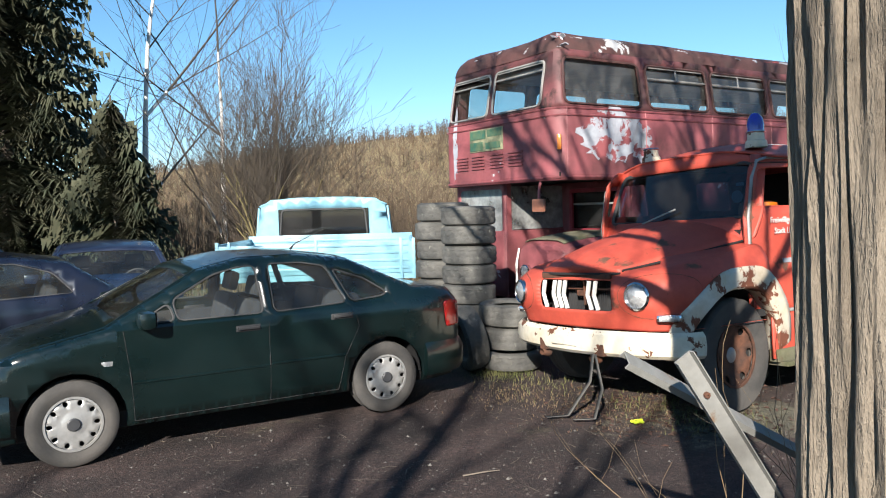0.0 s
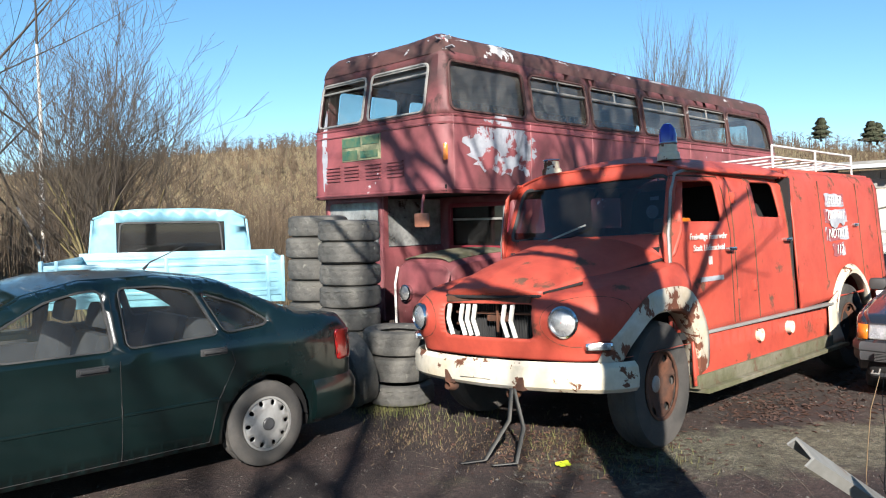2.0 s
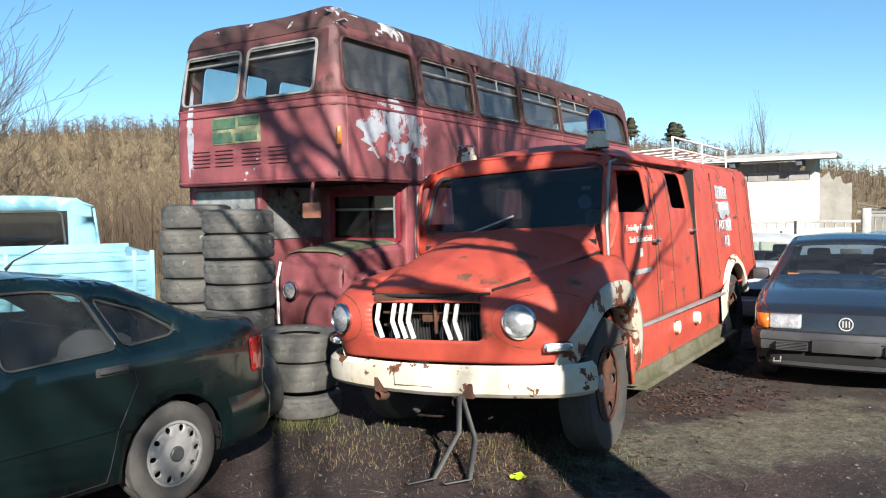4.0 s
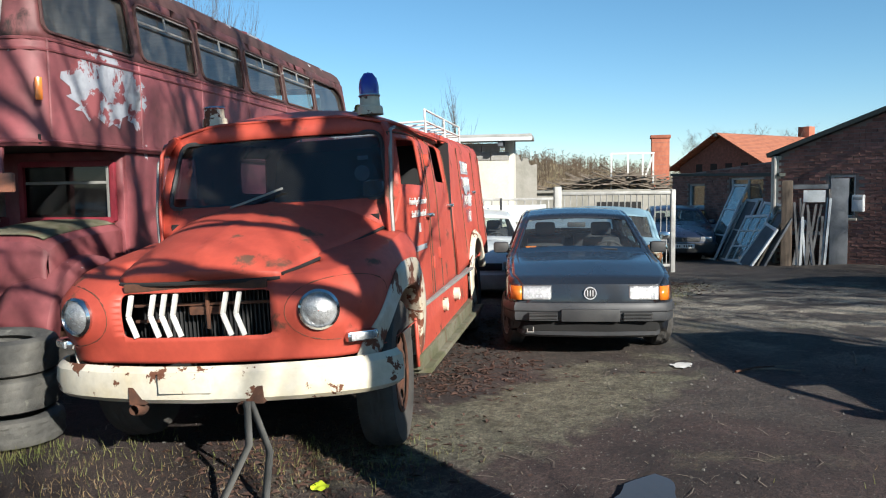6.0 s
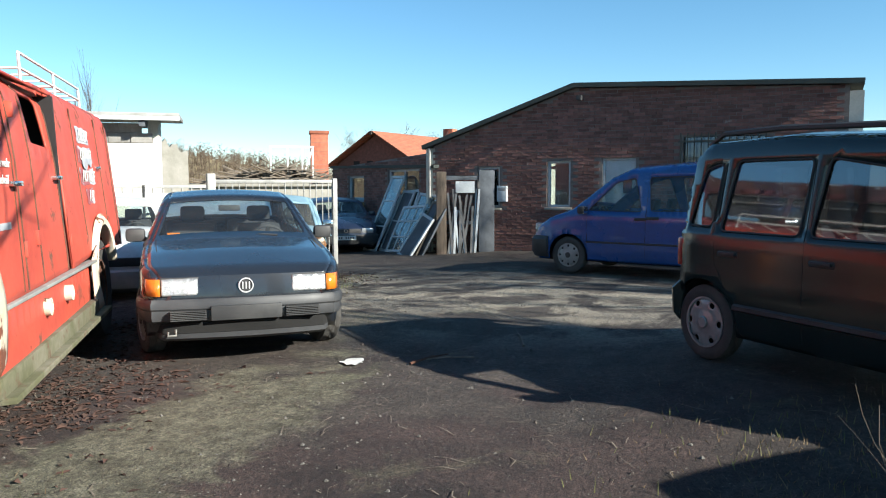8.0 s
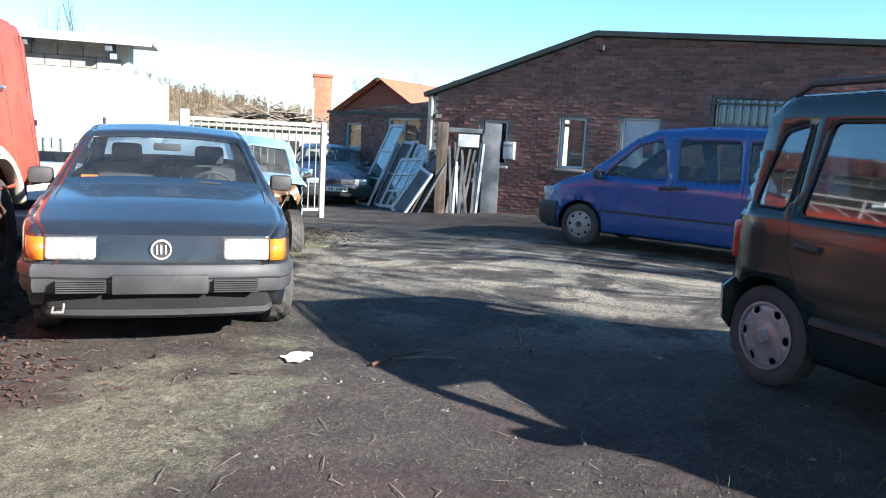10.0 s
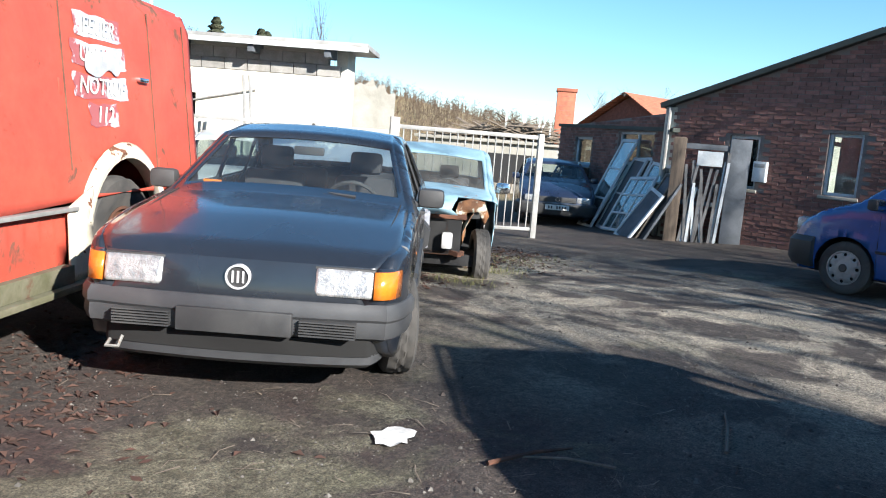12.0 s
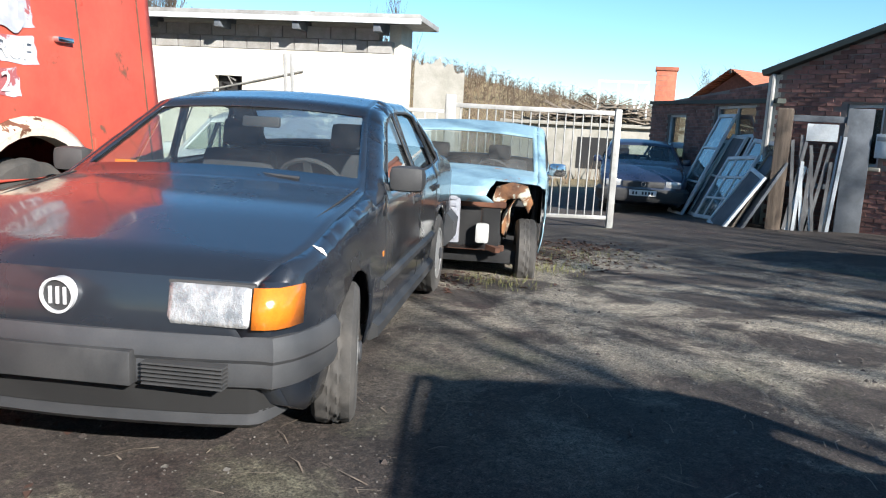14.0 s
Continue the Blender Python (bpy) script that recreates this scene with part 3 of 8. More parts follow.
def car(name, label, m, P, group="cars parked in the yard"):
    """A car from its side profile: P['top'] runs from the front's foot over bonnet, windscreen, roof and tail to the back's foot."""
    root = thing(name, label, "car", m, group)
    top, W, L0, L1 = P["top"], P["w"] / 2, P["top"][0][0], P["top"][-1][0]
    xmax, xmin = max(p[0] for p in top), min(p[0] for p in top)
    belt, sill = P["belt"], P.get("sill", 0.24)
    tumble, rnd = P.get("tumble", 0.4), P.get("round", 0.07)
    corner = P.get("corner", 0.35)
    body = M[P["paint"]]
    pts = resample(top, 0.07, False)

    def ztop(x):
        best = -1.0
        for (xa, za), (xb, zb) in zip(top, top[1:]):
            if min(xa, xb) - 1e-6 <= x <= max(xa, xb) + 1e-6:
                best = max(best, za + (zb - za) * (x - xa) / (xb - xa) if abs(xb - xa) > 1e-6 else max(za, zb))
        return best if best > 0 else belt

    def hw(x, z, d=None):
        b = W
        for end, sgn in ((xmax, 1), (xmin, -1)):
            t = (corner - (end - x) * sgn) / corner
            if t > 0:
                b -= P.get("nose", 0.16) * (1 - math.sqrt(max(0, 1 - t * t)))
        if z > belt:
            b -= (z - belt) * tumble + (0.012 if z > belt + 0.02 else 0)
        if z < 0.5:
            b -= 0.05 * ((0.5 - z) / 0.3) ** 2
        b += 0.012 * math.exp(-((z - P.get("crease", 0.62)) / 0.05) ** 2)
        d = ztop(x) - z if d is None else d
        if d < rnd:
            q = 1 - max(0, d) / rnd
            b -= rnd * 0.8 * (1 - math.sqrt(max(0, 1 - q * q)))
        return max(0.1, b)
    # side panels with wheel arches and window openings
    ra = P.get("arch", P["r"] + 0.05)
    low = []
    for ax in (P["rear"], P["front"]):
        zc = P["r"]
        a0 = math.asin(max(-1, min(1, (sill - zc) / ra)))
        low += [(ax + ra * math.cos(math.pi - a0 + (2 * a0 - math.pi) * k / 14), zc + ra * math.sin(math.pi - a0 + (2 * a0 - math.pi) * k / 14)) for k in range(15)]
    outline = [tuple(p) for p in top] + low
    holes = [soften(w, 0.05) for w in P["windows"]]
    extra = [(p[0], p[1] - d) for p in pts for d in (0.012, 0.03, 0.055)]
    for s in (1, -1):
        bm = bmesh.new()
        panel(bm, outline, holes, lambda u, v: (u, s * hw(u, v), v), 0.1, extra)
        part("side_panel", bm, body, root, thick=0.012)
        for w in holes:
            bm = bmesh.new()
            panel(bm, w, [], lambda u, v: (u, s * (hw(u, v, 1) - 0.012), v), 0.15)
            g = part("side_window", bm, M[P.get("glass", "glass")], root, "clear side window")
            g.visible_shadow = False
            bm = bmesh.new()
            ring = [Vector((u, s * (hw(u, v, 1) + 0.001), v)) for u, v in w]
            tube(bm, ring + ring[:2], 0.009, 5, False)
            part("window_seal", bm, M["black"], root)
        for ax in (P["rear"], P["front"]):      # wheel housings
            bm = bmesh.new()
            rg = lathe(bm, [(ra + 0.012, s * (W - 0.06)), (ra + 0.012, s * (W - 0.36)), (0.05, s * (W - 0.36))], 24, "y", (ax, 0, P["r"]))
            bmesh.ops.delete(bm, geom=[v for v in bm.verts if v.co.z < sill - 0.02], context="VERTS")
            part("wheel_housing", bm, M["dark"], root)
            wheel(root, ax, s * (W - P.get("inset", 0.105)), P["r"], P.get("tw", 0.19), s, P.get("rim_holes", 9), P["r"] * P.get("rim", 0.63), turn=P.get("steer", 0) if ax == P["front"] else 0)
    # skin over the top, from nose to tail, with front and rear panes
    ws, rw = P["ws"], P["rw"]
    across = 12

    def row(p, inset=1.0, drop=0.0, bow=True):
        x, z = p[0], p[1]
        b = hw(x, z)
        c = P.get("crown", 0.03)
        endness = max(0, 1 - min(xmax - x, x - xmin) / 0.5)
        out = []
        for k in range(across + 1):
            t = max(-1, min(1, (-1 + 2 * (k - 1) / (across - 2)) * 0.945)) if 0 < k < across else -1 + 2 * k / across
            q = 1 - (t * inset) ** 2
            sgn = 1 if x > 0 else -1
            out.append((x + (sgn * P.get("bow", 0.05) * q * endness if bow else 0), t * inset * b, z + c * q * (1 - endness) - drop))
        return out
    bm = bmesh.new()
    segs = list(zip(top, top[1:]))
    for a, b in segs:
        is_pane = (a in (ws[0],) and b == ws[1]) or (a == rw[0] and b == rw[1])
        n = max(1, int((Vector(b) - Vector(a)).length / 0.09))
        rows = [row(tuple(Vector(a).lerp(Vector(b), k / n))) for k in range(n + 1)]
        grid = [[bm.verts.new(q) for q in r] for r in rows]
        for i in range(n):
            for k in range(across):
                edge = k == 0 or k == across - 1
                rim_row = i == 0 or i == n - 1
                if not is_pane or edge or (rim_row and n > 5):
                    bm.faces.new((grid[i][k], grid[i][k + 1], grid[i + 1][k + 1], grid[i + 1][k]))
        if is_pane:
            gb = bmesh.new()
            rows = [row(tuple(Vector(a).lerp(Vector(b), 0.03 + 0.94 * k / 8)), 0.97, 0.006) for k in range(9)]
            gg = [[gb.verts.new(q) for q in r] for r in rows]
            for i in range(8):
                for k in range(across):
                    gb.faces.new((gg[i][k], gg[i][k + 1], gg[i + 1][k + 1], gg[i + 1][k]))
            g = part("windscreen" if a == ws[0] else "rear_window", gb, M[P.get("glass", "glass") if a == ws[0] else P.get("rear_glass", P.get("glass", "glass"))], root, "curved glass pane")
            g.visible_shadow = False
    bmesh.ops.remove_doubles(bm, verts=bm.verts, dist=0.0008)
    part("bonnet_and_roof", bm, body, root, thick=0.012)
    # floor, seats, dashboard, wheel
    part("floor_pan", boxes((xmin + 0.25, xmax - 0.25, -W + 0.12, W - 0.12, sill - 0.03, sill + 0.1), (xmax - 0.9, xmax - 0.3, -W + 0.4, W - 0.4, 0.3, 0.6), bevel=0.02), M["dark"], root)
    part("dashboard", boxes((ws[0][0] - 0.32, ws[0][0] + 0.12, -W + 0.16, W - 0.16, belt - 0.3, belt - 0.02), bevel=0.05), M["black"], root)
    part("door_lining", boxes((rw[1][0] + 0.3, ws[0][0] - 0.2, W - 0.14, W - 0.1, sill, belt - 0.06), (rw[1][0] + 0.3, ws[0][0] - 0.2, -W + 0.1, -W + 0.14, sill, belt - 0.06), bevel=0.01), M["seat"], root)
    sx = ws[0][0] - 1.05
    for y in (0.36, -0.36):
        for x, wd in ((sx, 0.24), (sx - 0.85, 0.3)):
            bm = boxes((x - 0.05, x + 0.42, y - wd, y + wd, sill + 0.1, 0.5), bevel=0.06)
            box(bm, -0.07, 0.07, y - wd, y + wd, 0, 0.62, 0.06, pose(x - 0.05, 0, 0.46, 0, -14, 0))
            if x == sx:
                box(bm, -0.05, 0.05, y - 0.13, y + 0.13, 0.64, 0.82, 0.045, pose(x - 0.05, 0, 0.46, 0, -14, 0))
            part("car_seat", bm, M["seat"], root, "dark cloth car seat")
    bm = bmesh.new()
    mw = pose(ws[0][0] - 0.42, 0.36, belt - 0.03, 0, -62, 0)
    tube(bm, [mw @ Vector((0.19 * math.cos(k * math.tau / 20), 0.19 * math.sin(k * math.tau / 20), 0)) for k in range(22)], 0.014, 6, False)
    beam(bm, mw @ Vector((-0.18, 0, 0)), mw @ Vector((0.18, 0, 0)), 0.04, 0.02)
    part("steering_wheel", bm, M["black"], root)
    # door seams, handles, mirrors
    for s in (1, -1):
        for poly in P.get("seams", ()):
            bm = bmesh.new()
            tube(bm, [(u, s * (hw(u, v) + 0.0035), v) for u, v in resample(poly, 0.08, False)], 0.005, 4)
            part("door_gap", bm, M["dark"], root)
        for u, v in P.get("handles", ()):
            y = hw(u, v)
            bm = boxes((u - 0.10, u + 0.10, s * y - 0.008, s * y + 0.014, v - 0.025, v + 0.025), bevel=0.007)
            box(bm, u - 0.085, u + 0.085, min(s * y, s * (y + 0.034)), max(s * y, s * (y + 0.034)), v - 0.008, v + 0.018, 0.006)
            part("door_handle", bm, M["black"], root, "black door handle")
        mx, mz = P.get("mirror", (ws[0][0] - 0.28, belt + 0.07))
        y = hw(mx, mz, 1)
        bm = bmesh.new()
        box(bm, mx - 0.05, mx + 0.07, min(s * (y + 0.03), s * (y + 0.21)), max(s * (y + 0.03), s * (y + 0.21)), mz - 0.06, mz + 0.07, 0.04)
        box(bm, mx - 0.03, mx + 0.05, min(s * (y - 0.03), s * (y + 0.06)), max(s * (y - 0.03), s * (y + 0.06)), mz - 0.06, mz - 0.02, 0.015)
        mi = part("door_mirror", bm, M[P.get("mirror_mat", P["paint"])], root)
        part("mirror_glass", boxes((mx - 0.053, mx - 0.047, min(s * (y + 0.05), s * (y + 0.19)), max(s * (y + 0.05), s * (y + 0.19)), mz - 0.045, mz + 0.055)), M["chrome"], mi)
        for u0, u1, v, hgt in P.get("strips", ()):
            bm = bmesh.new()
            tube(bm, [(u, s * (hw(u, v) + 0.004), v) for u in [u0 + (u1 - u0) * k / 16 for k in range(17)]], hgt, 6)
            part("rubbing_strip", bm, M[P.get("strip_mat", "black")], root)
    return root, hw


def plan_path(hw, z, x_back, xmax, out=0.0, n=9, bow=0.05, sign=1):
    """A plan line from one flank, round the nose (or tail), to the other flank."""
    left = [(xmax - 0.03 - (xmax - 0.03 - x_back) * (1 - k / n), hw(xmax - 0.03 - (xmax - 0.03 - x_back) * (1 - k / n), z, 1) + out) for k in range(n + 1)]
    yb = left[-1][1]
    mid = [(xmax + out + bow * (1 - (1 - 2 * k / 10) ** 2) * 0.8 - 0.02 * (1 - (1 - abs(1 - 2 * k / 10)) ** 0.5), yb * (1 - 2 * k / 10) * 0.97) for k in range(11)]
    return [(x, y) for x, y in left] + mid[0:] + [(x, -y) for x, y in left[::-1]]


def bumper(root, hw, section, z, x_back, xend, material, name="bumper", label="", bow=0.05, out=0.02):
    path = plan_path(hw, z, x_back, abs(xend), out, bow=bow) if xend > 0 else None
    if xend < 0:
        path = plan_path(lambda x, zz, d=None: hw(-x, zz, d), z, -x_back, -xend, out, bow=bow)
        path = [(-x, -y) for x, y in path]
    bm = bmesh.new()
    sweep(bm, [(-o, zz) for o, zz in section], path)
    return part(name, bm, material, root, label)


def green_sedan():
    P = dict(w=1.735, r=0.315, front=1.256, rear=-1.256, belt=0.95, paint="bora_green", rim_holes=10, tw=0.2, rim=0.62, tumble=0.42, crease=0.6,
             top=[(1.98, 0.2), (2.08, 0.3), (2.1, 0.48), (2.05, 0.62), (1.95, 0.72), (1.55, 0.86), (1.02, 0.97), (0.3, 1.35), (-0.05, 1.425), (-0.55, 1.43), (-1.0, 1.37), (-1.6, 1.09),
                  (-1.8, 1.075), (-1.98, 1.05), (-2.07, 0.95), (-2.11, 0.6), (-2.08, 0.35), (-1.98, 0.25)],
             ws=((1.02, 0.97), (0.3, 1.35)), rw=((-1.0, 1.37), (-1.6, 1.09)), corner=0.5, nose=0.2,
             windows=[[(0.80, 0.985), (0.56, 1.12), (0.52, 0.985)], [(0.50, 0.985), (0.53, 1.14), (0.2, 1.31), (-0.02, 1.36), (-0.15, 1.365), (-0.17, 0.985)],
                      [(-0.26, 0.985), (-0.26, 1.37), (-0.55, 1.365), (-0.76, 1.325), (-0.9, 1.01)], [(-0.95, 1.015), (-0.82, 1.3), (-1.1, 1.2), (-1.3, 1.07), (-1.26, 1.04)]],
             seams=[[(0.9, 0.95), (0.86, 0.6), (0.84, 0.27)], [(-0.2, 1.39), (-0.2, 0.6), (-0.2, 0.27)], [(-0.95, 0.98), (-1.0, 0.8), (-0.86, 0.55), (-0.8, 0.27)], [(0.84, 0.27), (-0.8, 0.27)], [(-1.32, 1.08), (-1.36, 0.95)]],
             handles=[(-0.03, 0.88), (-0.84, 0.9)], strips=[(0.84, -0.19, 0.56, 0.011), (-0.21, -0.86, 0.57, 0.011)], strip_mat="bora_green")
    root, hw = car("green_sedan", "dark green four-door sedan with silver hubcaps, dusty", at(-1.945, 7.07, 213.4), P)
    bumper(root, hw, [(0, 0.3), (0.035, 0.36), (0.035, 0.52), (0, 0.58), (-0.05, 0.56), (-0.05, 0.3)], 0.45, 1.65, 2.07, M["bora_green"], "front_bumper")
    bumper(root, hw, [(0, 0.28), (0.035, 0.34), (0.04, 0.5), (0, 0.58), (-0.05, 0.56), (-0.05, 0.28)], 0.45, -1.64, -2.09, M["bora_green"], "rear_bumper")
    for s in (1, -1):
        bm = bmesh.new()
        panel(bm, soften([(-1.9, 0.7), (-1.87, 0.94), (-2.055, 0.94), (-2.085, 0.7)], 0.03), [], lambda u, v: (u, s * (hw(u, v, 1) + 0.008), v), 0.04)
        part("tail_lamp", bm, M["red_lens"], root, "red tail lamp", thick=0.02)
        part("head_lamp", boxes((1.86, 2.09, min(s * 0.48, s * 0.8), max(s * 0.48, s * 0.8), 0.55, 0.7), bevel=0.03), M["lamp"], root, "clear head lamp")
        y = hw(1.02, 0.72)
        part("side_indicator", boxes((0.98, 1.06, min(s * (y - 0.01), s * (y + 0.008)), max(s * (y - 0.01), s * (y + 0.008)), 0.7, 0.74), bevel=0.005), M["lamp"], root, "small clear side indicator")
    bm = bmesh.new()
    tube(bm, [(-0.72, 0, 1.45), (-0.77, 0, 1.5), (-1.05, 0, 1.62)], [0.012, 0.006, 0.003], 5)
    part("aerial", bm, M["black"], root, "short black roof aerial")


def anthracite_sedan():
    P = dict(w=1.665, r=0.305, front=1.46, rear=-1.22, belt=0.93, paint="passat_grey", rim_holes=8, tw=0.185, tumble=0.4, crease=0.62, nose=0.17, corner=0.38, bow=0.03, mirror_mat="black", rear_glass="fogged_glass", inset=0.07, steer=12,
             top=[(1.98, 0.24), (2.1, 0.3), (2.2, 0.45), (2.21, 0.585), (2.17, 0.74), (2.10, 0.79), (1.6, 0.885), (0.98, 0.955), (0.27, 1.345), (-0.1, 1.405), (-0.7, 1.405), (-1.0, 1.36), (-1.62, 1.05),
                  (-2.05, 1.01), (-2.2, 0.93), (-2.26, 0.6), (-2.25, 0.35), (-2.12, 0.25)],
             ws=((0.98, 0.955), (0.27, 1.345)), rw=((-1.0, 1.36), (-1.62, 1.05)),
             windows=[[(0.72, 0.97), (0.2, 1.27), (-0.06, 1.335), (-0.16, 0.97)], [(-0.24, 0.97), (-0.14, 1.34), (-0.6, 1.345), (-0.82, 1.32), (-0.98, 0.99)], [(-1.03, 0.995), (-0.89, 1.29), (-1.12, 1.19), (-1.32, 1.02)]],
             seams=[[(0.86, 0.93), (0.84, 0.6), (0.82, 0.27)], [(-0.2, 1.36), (-0.22, 0.95), (-0.24, 0.27)], [(-1.0, 0.98), (-0.98, 0.7), (-0.8, 0.27)]],
             handles=[(-0.05, 0.83), (-0.86, 0.84)], strips=[(0.95, -0.84, 0.5, 0.03), (1.02, -0.9, 0.28, 0.05)])
    root, hw = car("anthracite_sedan", "dull anthracite old sedan with grey plastic bumpers and no number plate", at(7.29, 8.62, 218), P)
    bumper(root, hw, [(0, 0.365), (0.04, 0.385), (0.052, 0.42), (0.048, 0.47), (0.06, 0.485), (0.06, 0.53), (0.04, 0.562), (-0.08, 0.572), (-0.08, 0.365)], 0.47, 1.83, 2.2, M["grey_plastic"], "front_bumper", "dusty grey plastic bumper", out=-0.02)
    bumper(root, lambda x, z, d=None: hw(x, z, d) * 0.86, [(-0.05, 0.2), (0.005, 0.21), (0.04, 0.235), (0.045, 0.285), (0.03, 0.295), (-0.05, 0.295)], 0.3, 1.97, 2.15, M["grey_plastic"], "front_apron", "grey plastic apron", out=0.0)
    bumper(root, hw, [(0, 0.3), (0.05, 0.36), (0.06, 0.5), (0, 0.57), (-0.08, 0.57), (-0.08, 0.3)], 0.47, -1.62, -2.23, M["grey_plastic"], "rear_bumper")
    # solid strip in near-black, its colour giving the shade inside the slot
    bumper(root, lambda x, z, d=None: hw(x, z, d) * 0.92, [(-0.03, 0.27), (0.0, 0.28), (0.0, 0.37), (-0.03, 0.38)], 0.32, 1.86, 2.2, M["void_black"], "air_intake", "black air intake slot", out=0.0)
    bm = bmesh.new()
    tube(bm, [(2.25, -0.62, 0.3), (2.3, -0.62, 0.28), (2.3, -0.56, 0.28), (2.25, -0.56, 0.32)], 0.009, 6)
    part("tow_hook", bm, M["beam_steel"], root)
    part("plate_holder", boxes((2.25, 2.3, -0.285, 0.285, 0.385, 0.505), bevel=0.008), M["black"], root, "empty black number plate holder")
    for s in (1, -1):
        for k in range(6):
            part("bumper_rib", boxes((2.24, 2.292, min(s * 0.32, s * 0.6), max(s * 0.32, s * 0.6), 0.395 + k * 0.014, 0.402 + k * 0.014)), M["black"], root)
        part("lamp_surround", boxes((2.1, 2.2, min(s * 0.365, s * 0.675), max(s * 0.365, s * 0.675), 0.582, 0.738), bevel=0.012), M["black"], root)
        bm = bmesh.new()
        panel(bm, soften([(min(s * 0.38, s * 0.665), 0.594), (max(s * 0.38, s * 0.665), 0.594), (max(s * 0.38, s * 0.665), 0.728), (min(s * 0.38, s * 0.665), 0.728)], 0.015), [], lambda u, v: (2.228 - 0.2 * (v - 0.6), u, v), 0.03)
        part("head_lamp", bm, M["lamp"], root, "rectangular glass head lamp", thick=0.004)
        bm = bmesh.new()
        ya, yb = 0.672, hw(2.1, 0.65) + 0.008
        sec = [(2.23, ya), (2.218, 0.715), (2.195, 0.75), (2.15, 0.775), (2.08, yb)]
        r0 = [[bm.verts.new((x - dx, s * y, z)) for x, y in sec] for z, dx in ((0.592, 0), (0.66, 0.01), (0.728, 0.027))]
        for a, b in zip(r0, r0[1:]):
            for k in range(len(sec) - 1):
                bm.faces.new((a[k], a[k + 1], b[k + 1], b[k]))
        part("indicator", bm, M["orange"], root, "orange corner indicator", thick=0.012)
        bm = bmesh.new()
        tube(bm, [(0.86, s * 0.1 - 0.2, 1.02 - 0.02), (0.93, s * 0.1 - 0.2 + 0.25, 1.005), (0.955, s * 0.1 - 0.2 + 0.52, 0.992)], 0.011, 5)
        part("wiper", bm, M["black"], root, "black wiper")
        y = hw(1.75, 0.5)
        part("side_indicator", boxes((0.88, 0.93, min(s * (y - 0.02), s * (y + 0.012)), max(s * (y - 0.02), s * (y + 0.012)), 0.63, 0.66), bevel=0.004), M["orange"], root)
    bm = bmesh.new()
    lathe(bm, [(0.062, 2.21), (0.062, 2.25), (0.053, 2.25), (0.053, 2.21)], 28, "x", (0, 0, 0.66))
    part("badge", bm, M["silver_badge"], root, "round chrome badge")
    for y in (-0.026, 0.0, 0.026):
        part("badge_bar", boxes((2.238, 2.248, y - 0.005, y + 0.005, 0.63, 0.69), bevel=0.002), M["silver_badge"], root, "plain chrome bar")
    bm = bmesh.new()
    r1 = lathe(bm, [(0.056, 2.19), (0.056, 2.24)], 24, "x", (0, 0, 0.66))
    fill_ends(bm, r1)
    part("badge_backing", bm, M["black"], root)
    for s in (1, -1):
        bm = bmesh.new()
        tube(bm, [(0.99, s * 0.72, 0.966), (1.3, s * 0.715, 0.932), (1.6, s * 0.7, 0.893), (1.9, s * 0.665, 0.834), (2.09, s * 0.62, 0.797)], 0.004, 5)
        part("bonnet_gap", bm, M["dark"], root)
    part("sticker", boxes((0.8, 0.803, -0.62, -0.5, 1.0, 1.025)), M["orange"], root, "small orange sticker on the windscreen")
    part("rear_view_mirror", boxes((0.33, 0.36, -0.11, 0.11, 1.22, 1.28), bevel=0.012), M["black"], root)


def blue_minivan():
    P = dict(w=1.72, r=0.31, front=1.345, rear=-1.345, belt=1.0, paint="blue_car", rim_holes=8, tumble=0.2, round=0.1, corner=0.45, nose=0.22, crown=0.05,
             top=[(1.95, 0.22), (2.07, 0.35), (2.08, 0.6), (2.0, 0.76), (1.7, 0.94), (1.3, 1.08), (0.62, 1.6), (0.3, 1.74), (-0.5, 1.8), (-1.5, 1.8), (-1.86, 1.72), (-1.95, 1.08), (-1.99, 0.6), (-1.97, 0.35), (-1.85, 0.25)],
             ws=((1.3, 1.08), (0.62, 1.6)), rw=((-1.86, 1.72), (-1.95, 1.08)),
             windows=[[(0.98, 1.07), (0.52, 1.52), (0.2, 1.6), (0.05, 1.06)], [(-0.1, 1.07), (-0.04, 1.6), (-0.85, 1.62), (-0.92, 1.08)], [(-1.02, 1.09), (-0.98, 1.62), (-1.6, 1.6), (-1.72, 1.12)]],
             seams=[[(1.0, 1.03), (0.98, 0.3)], [(-0.03, 1.64), (-0.02, 0.3)], [(-0.96, 1.64), (-0.98, 0.75)]], handles=[(0.06, 0.94), (-0.14, 0.96)], strips=[(1.0, -0.9, 0.55, 0.018)], mirror_mat="black")
    root, hw = car("blue_minivan", "bright blue high-roofed family van with silver hubcaps", at(13.375, 4.30, 71.5), P)
    bumper(root, hw, [(0, 0.26), (0.05, 0.34), (0.05, 0.56), (0, 0.62), (-0.05, 0.6), (-0.05, 0.26)], 0.45, 1.72, 2.05, M["black"], "front_bumper", "dark grey plastic bumper")
    for s in (1, -1):
        part("head_lamp", boxes((1.78, 2.03, min(s * 0.5, s * 0.79), max(s * 0.5, s * 0.79), 0.66, 0.84), bevel=0.05), M["lamp"], root, "clear head lamp")


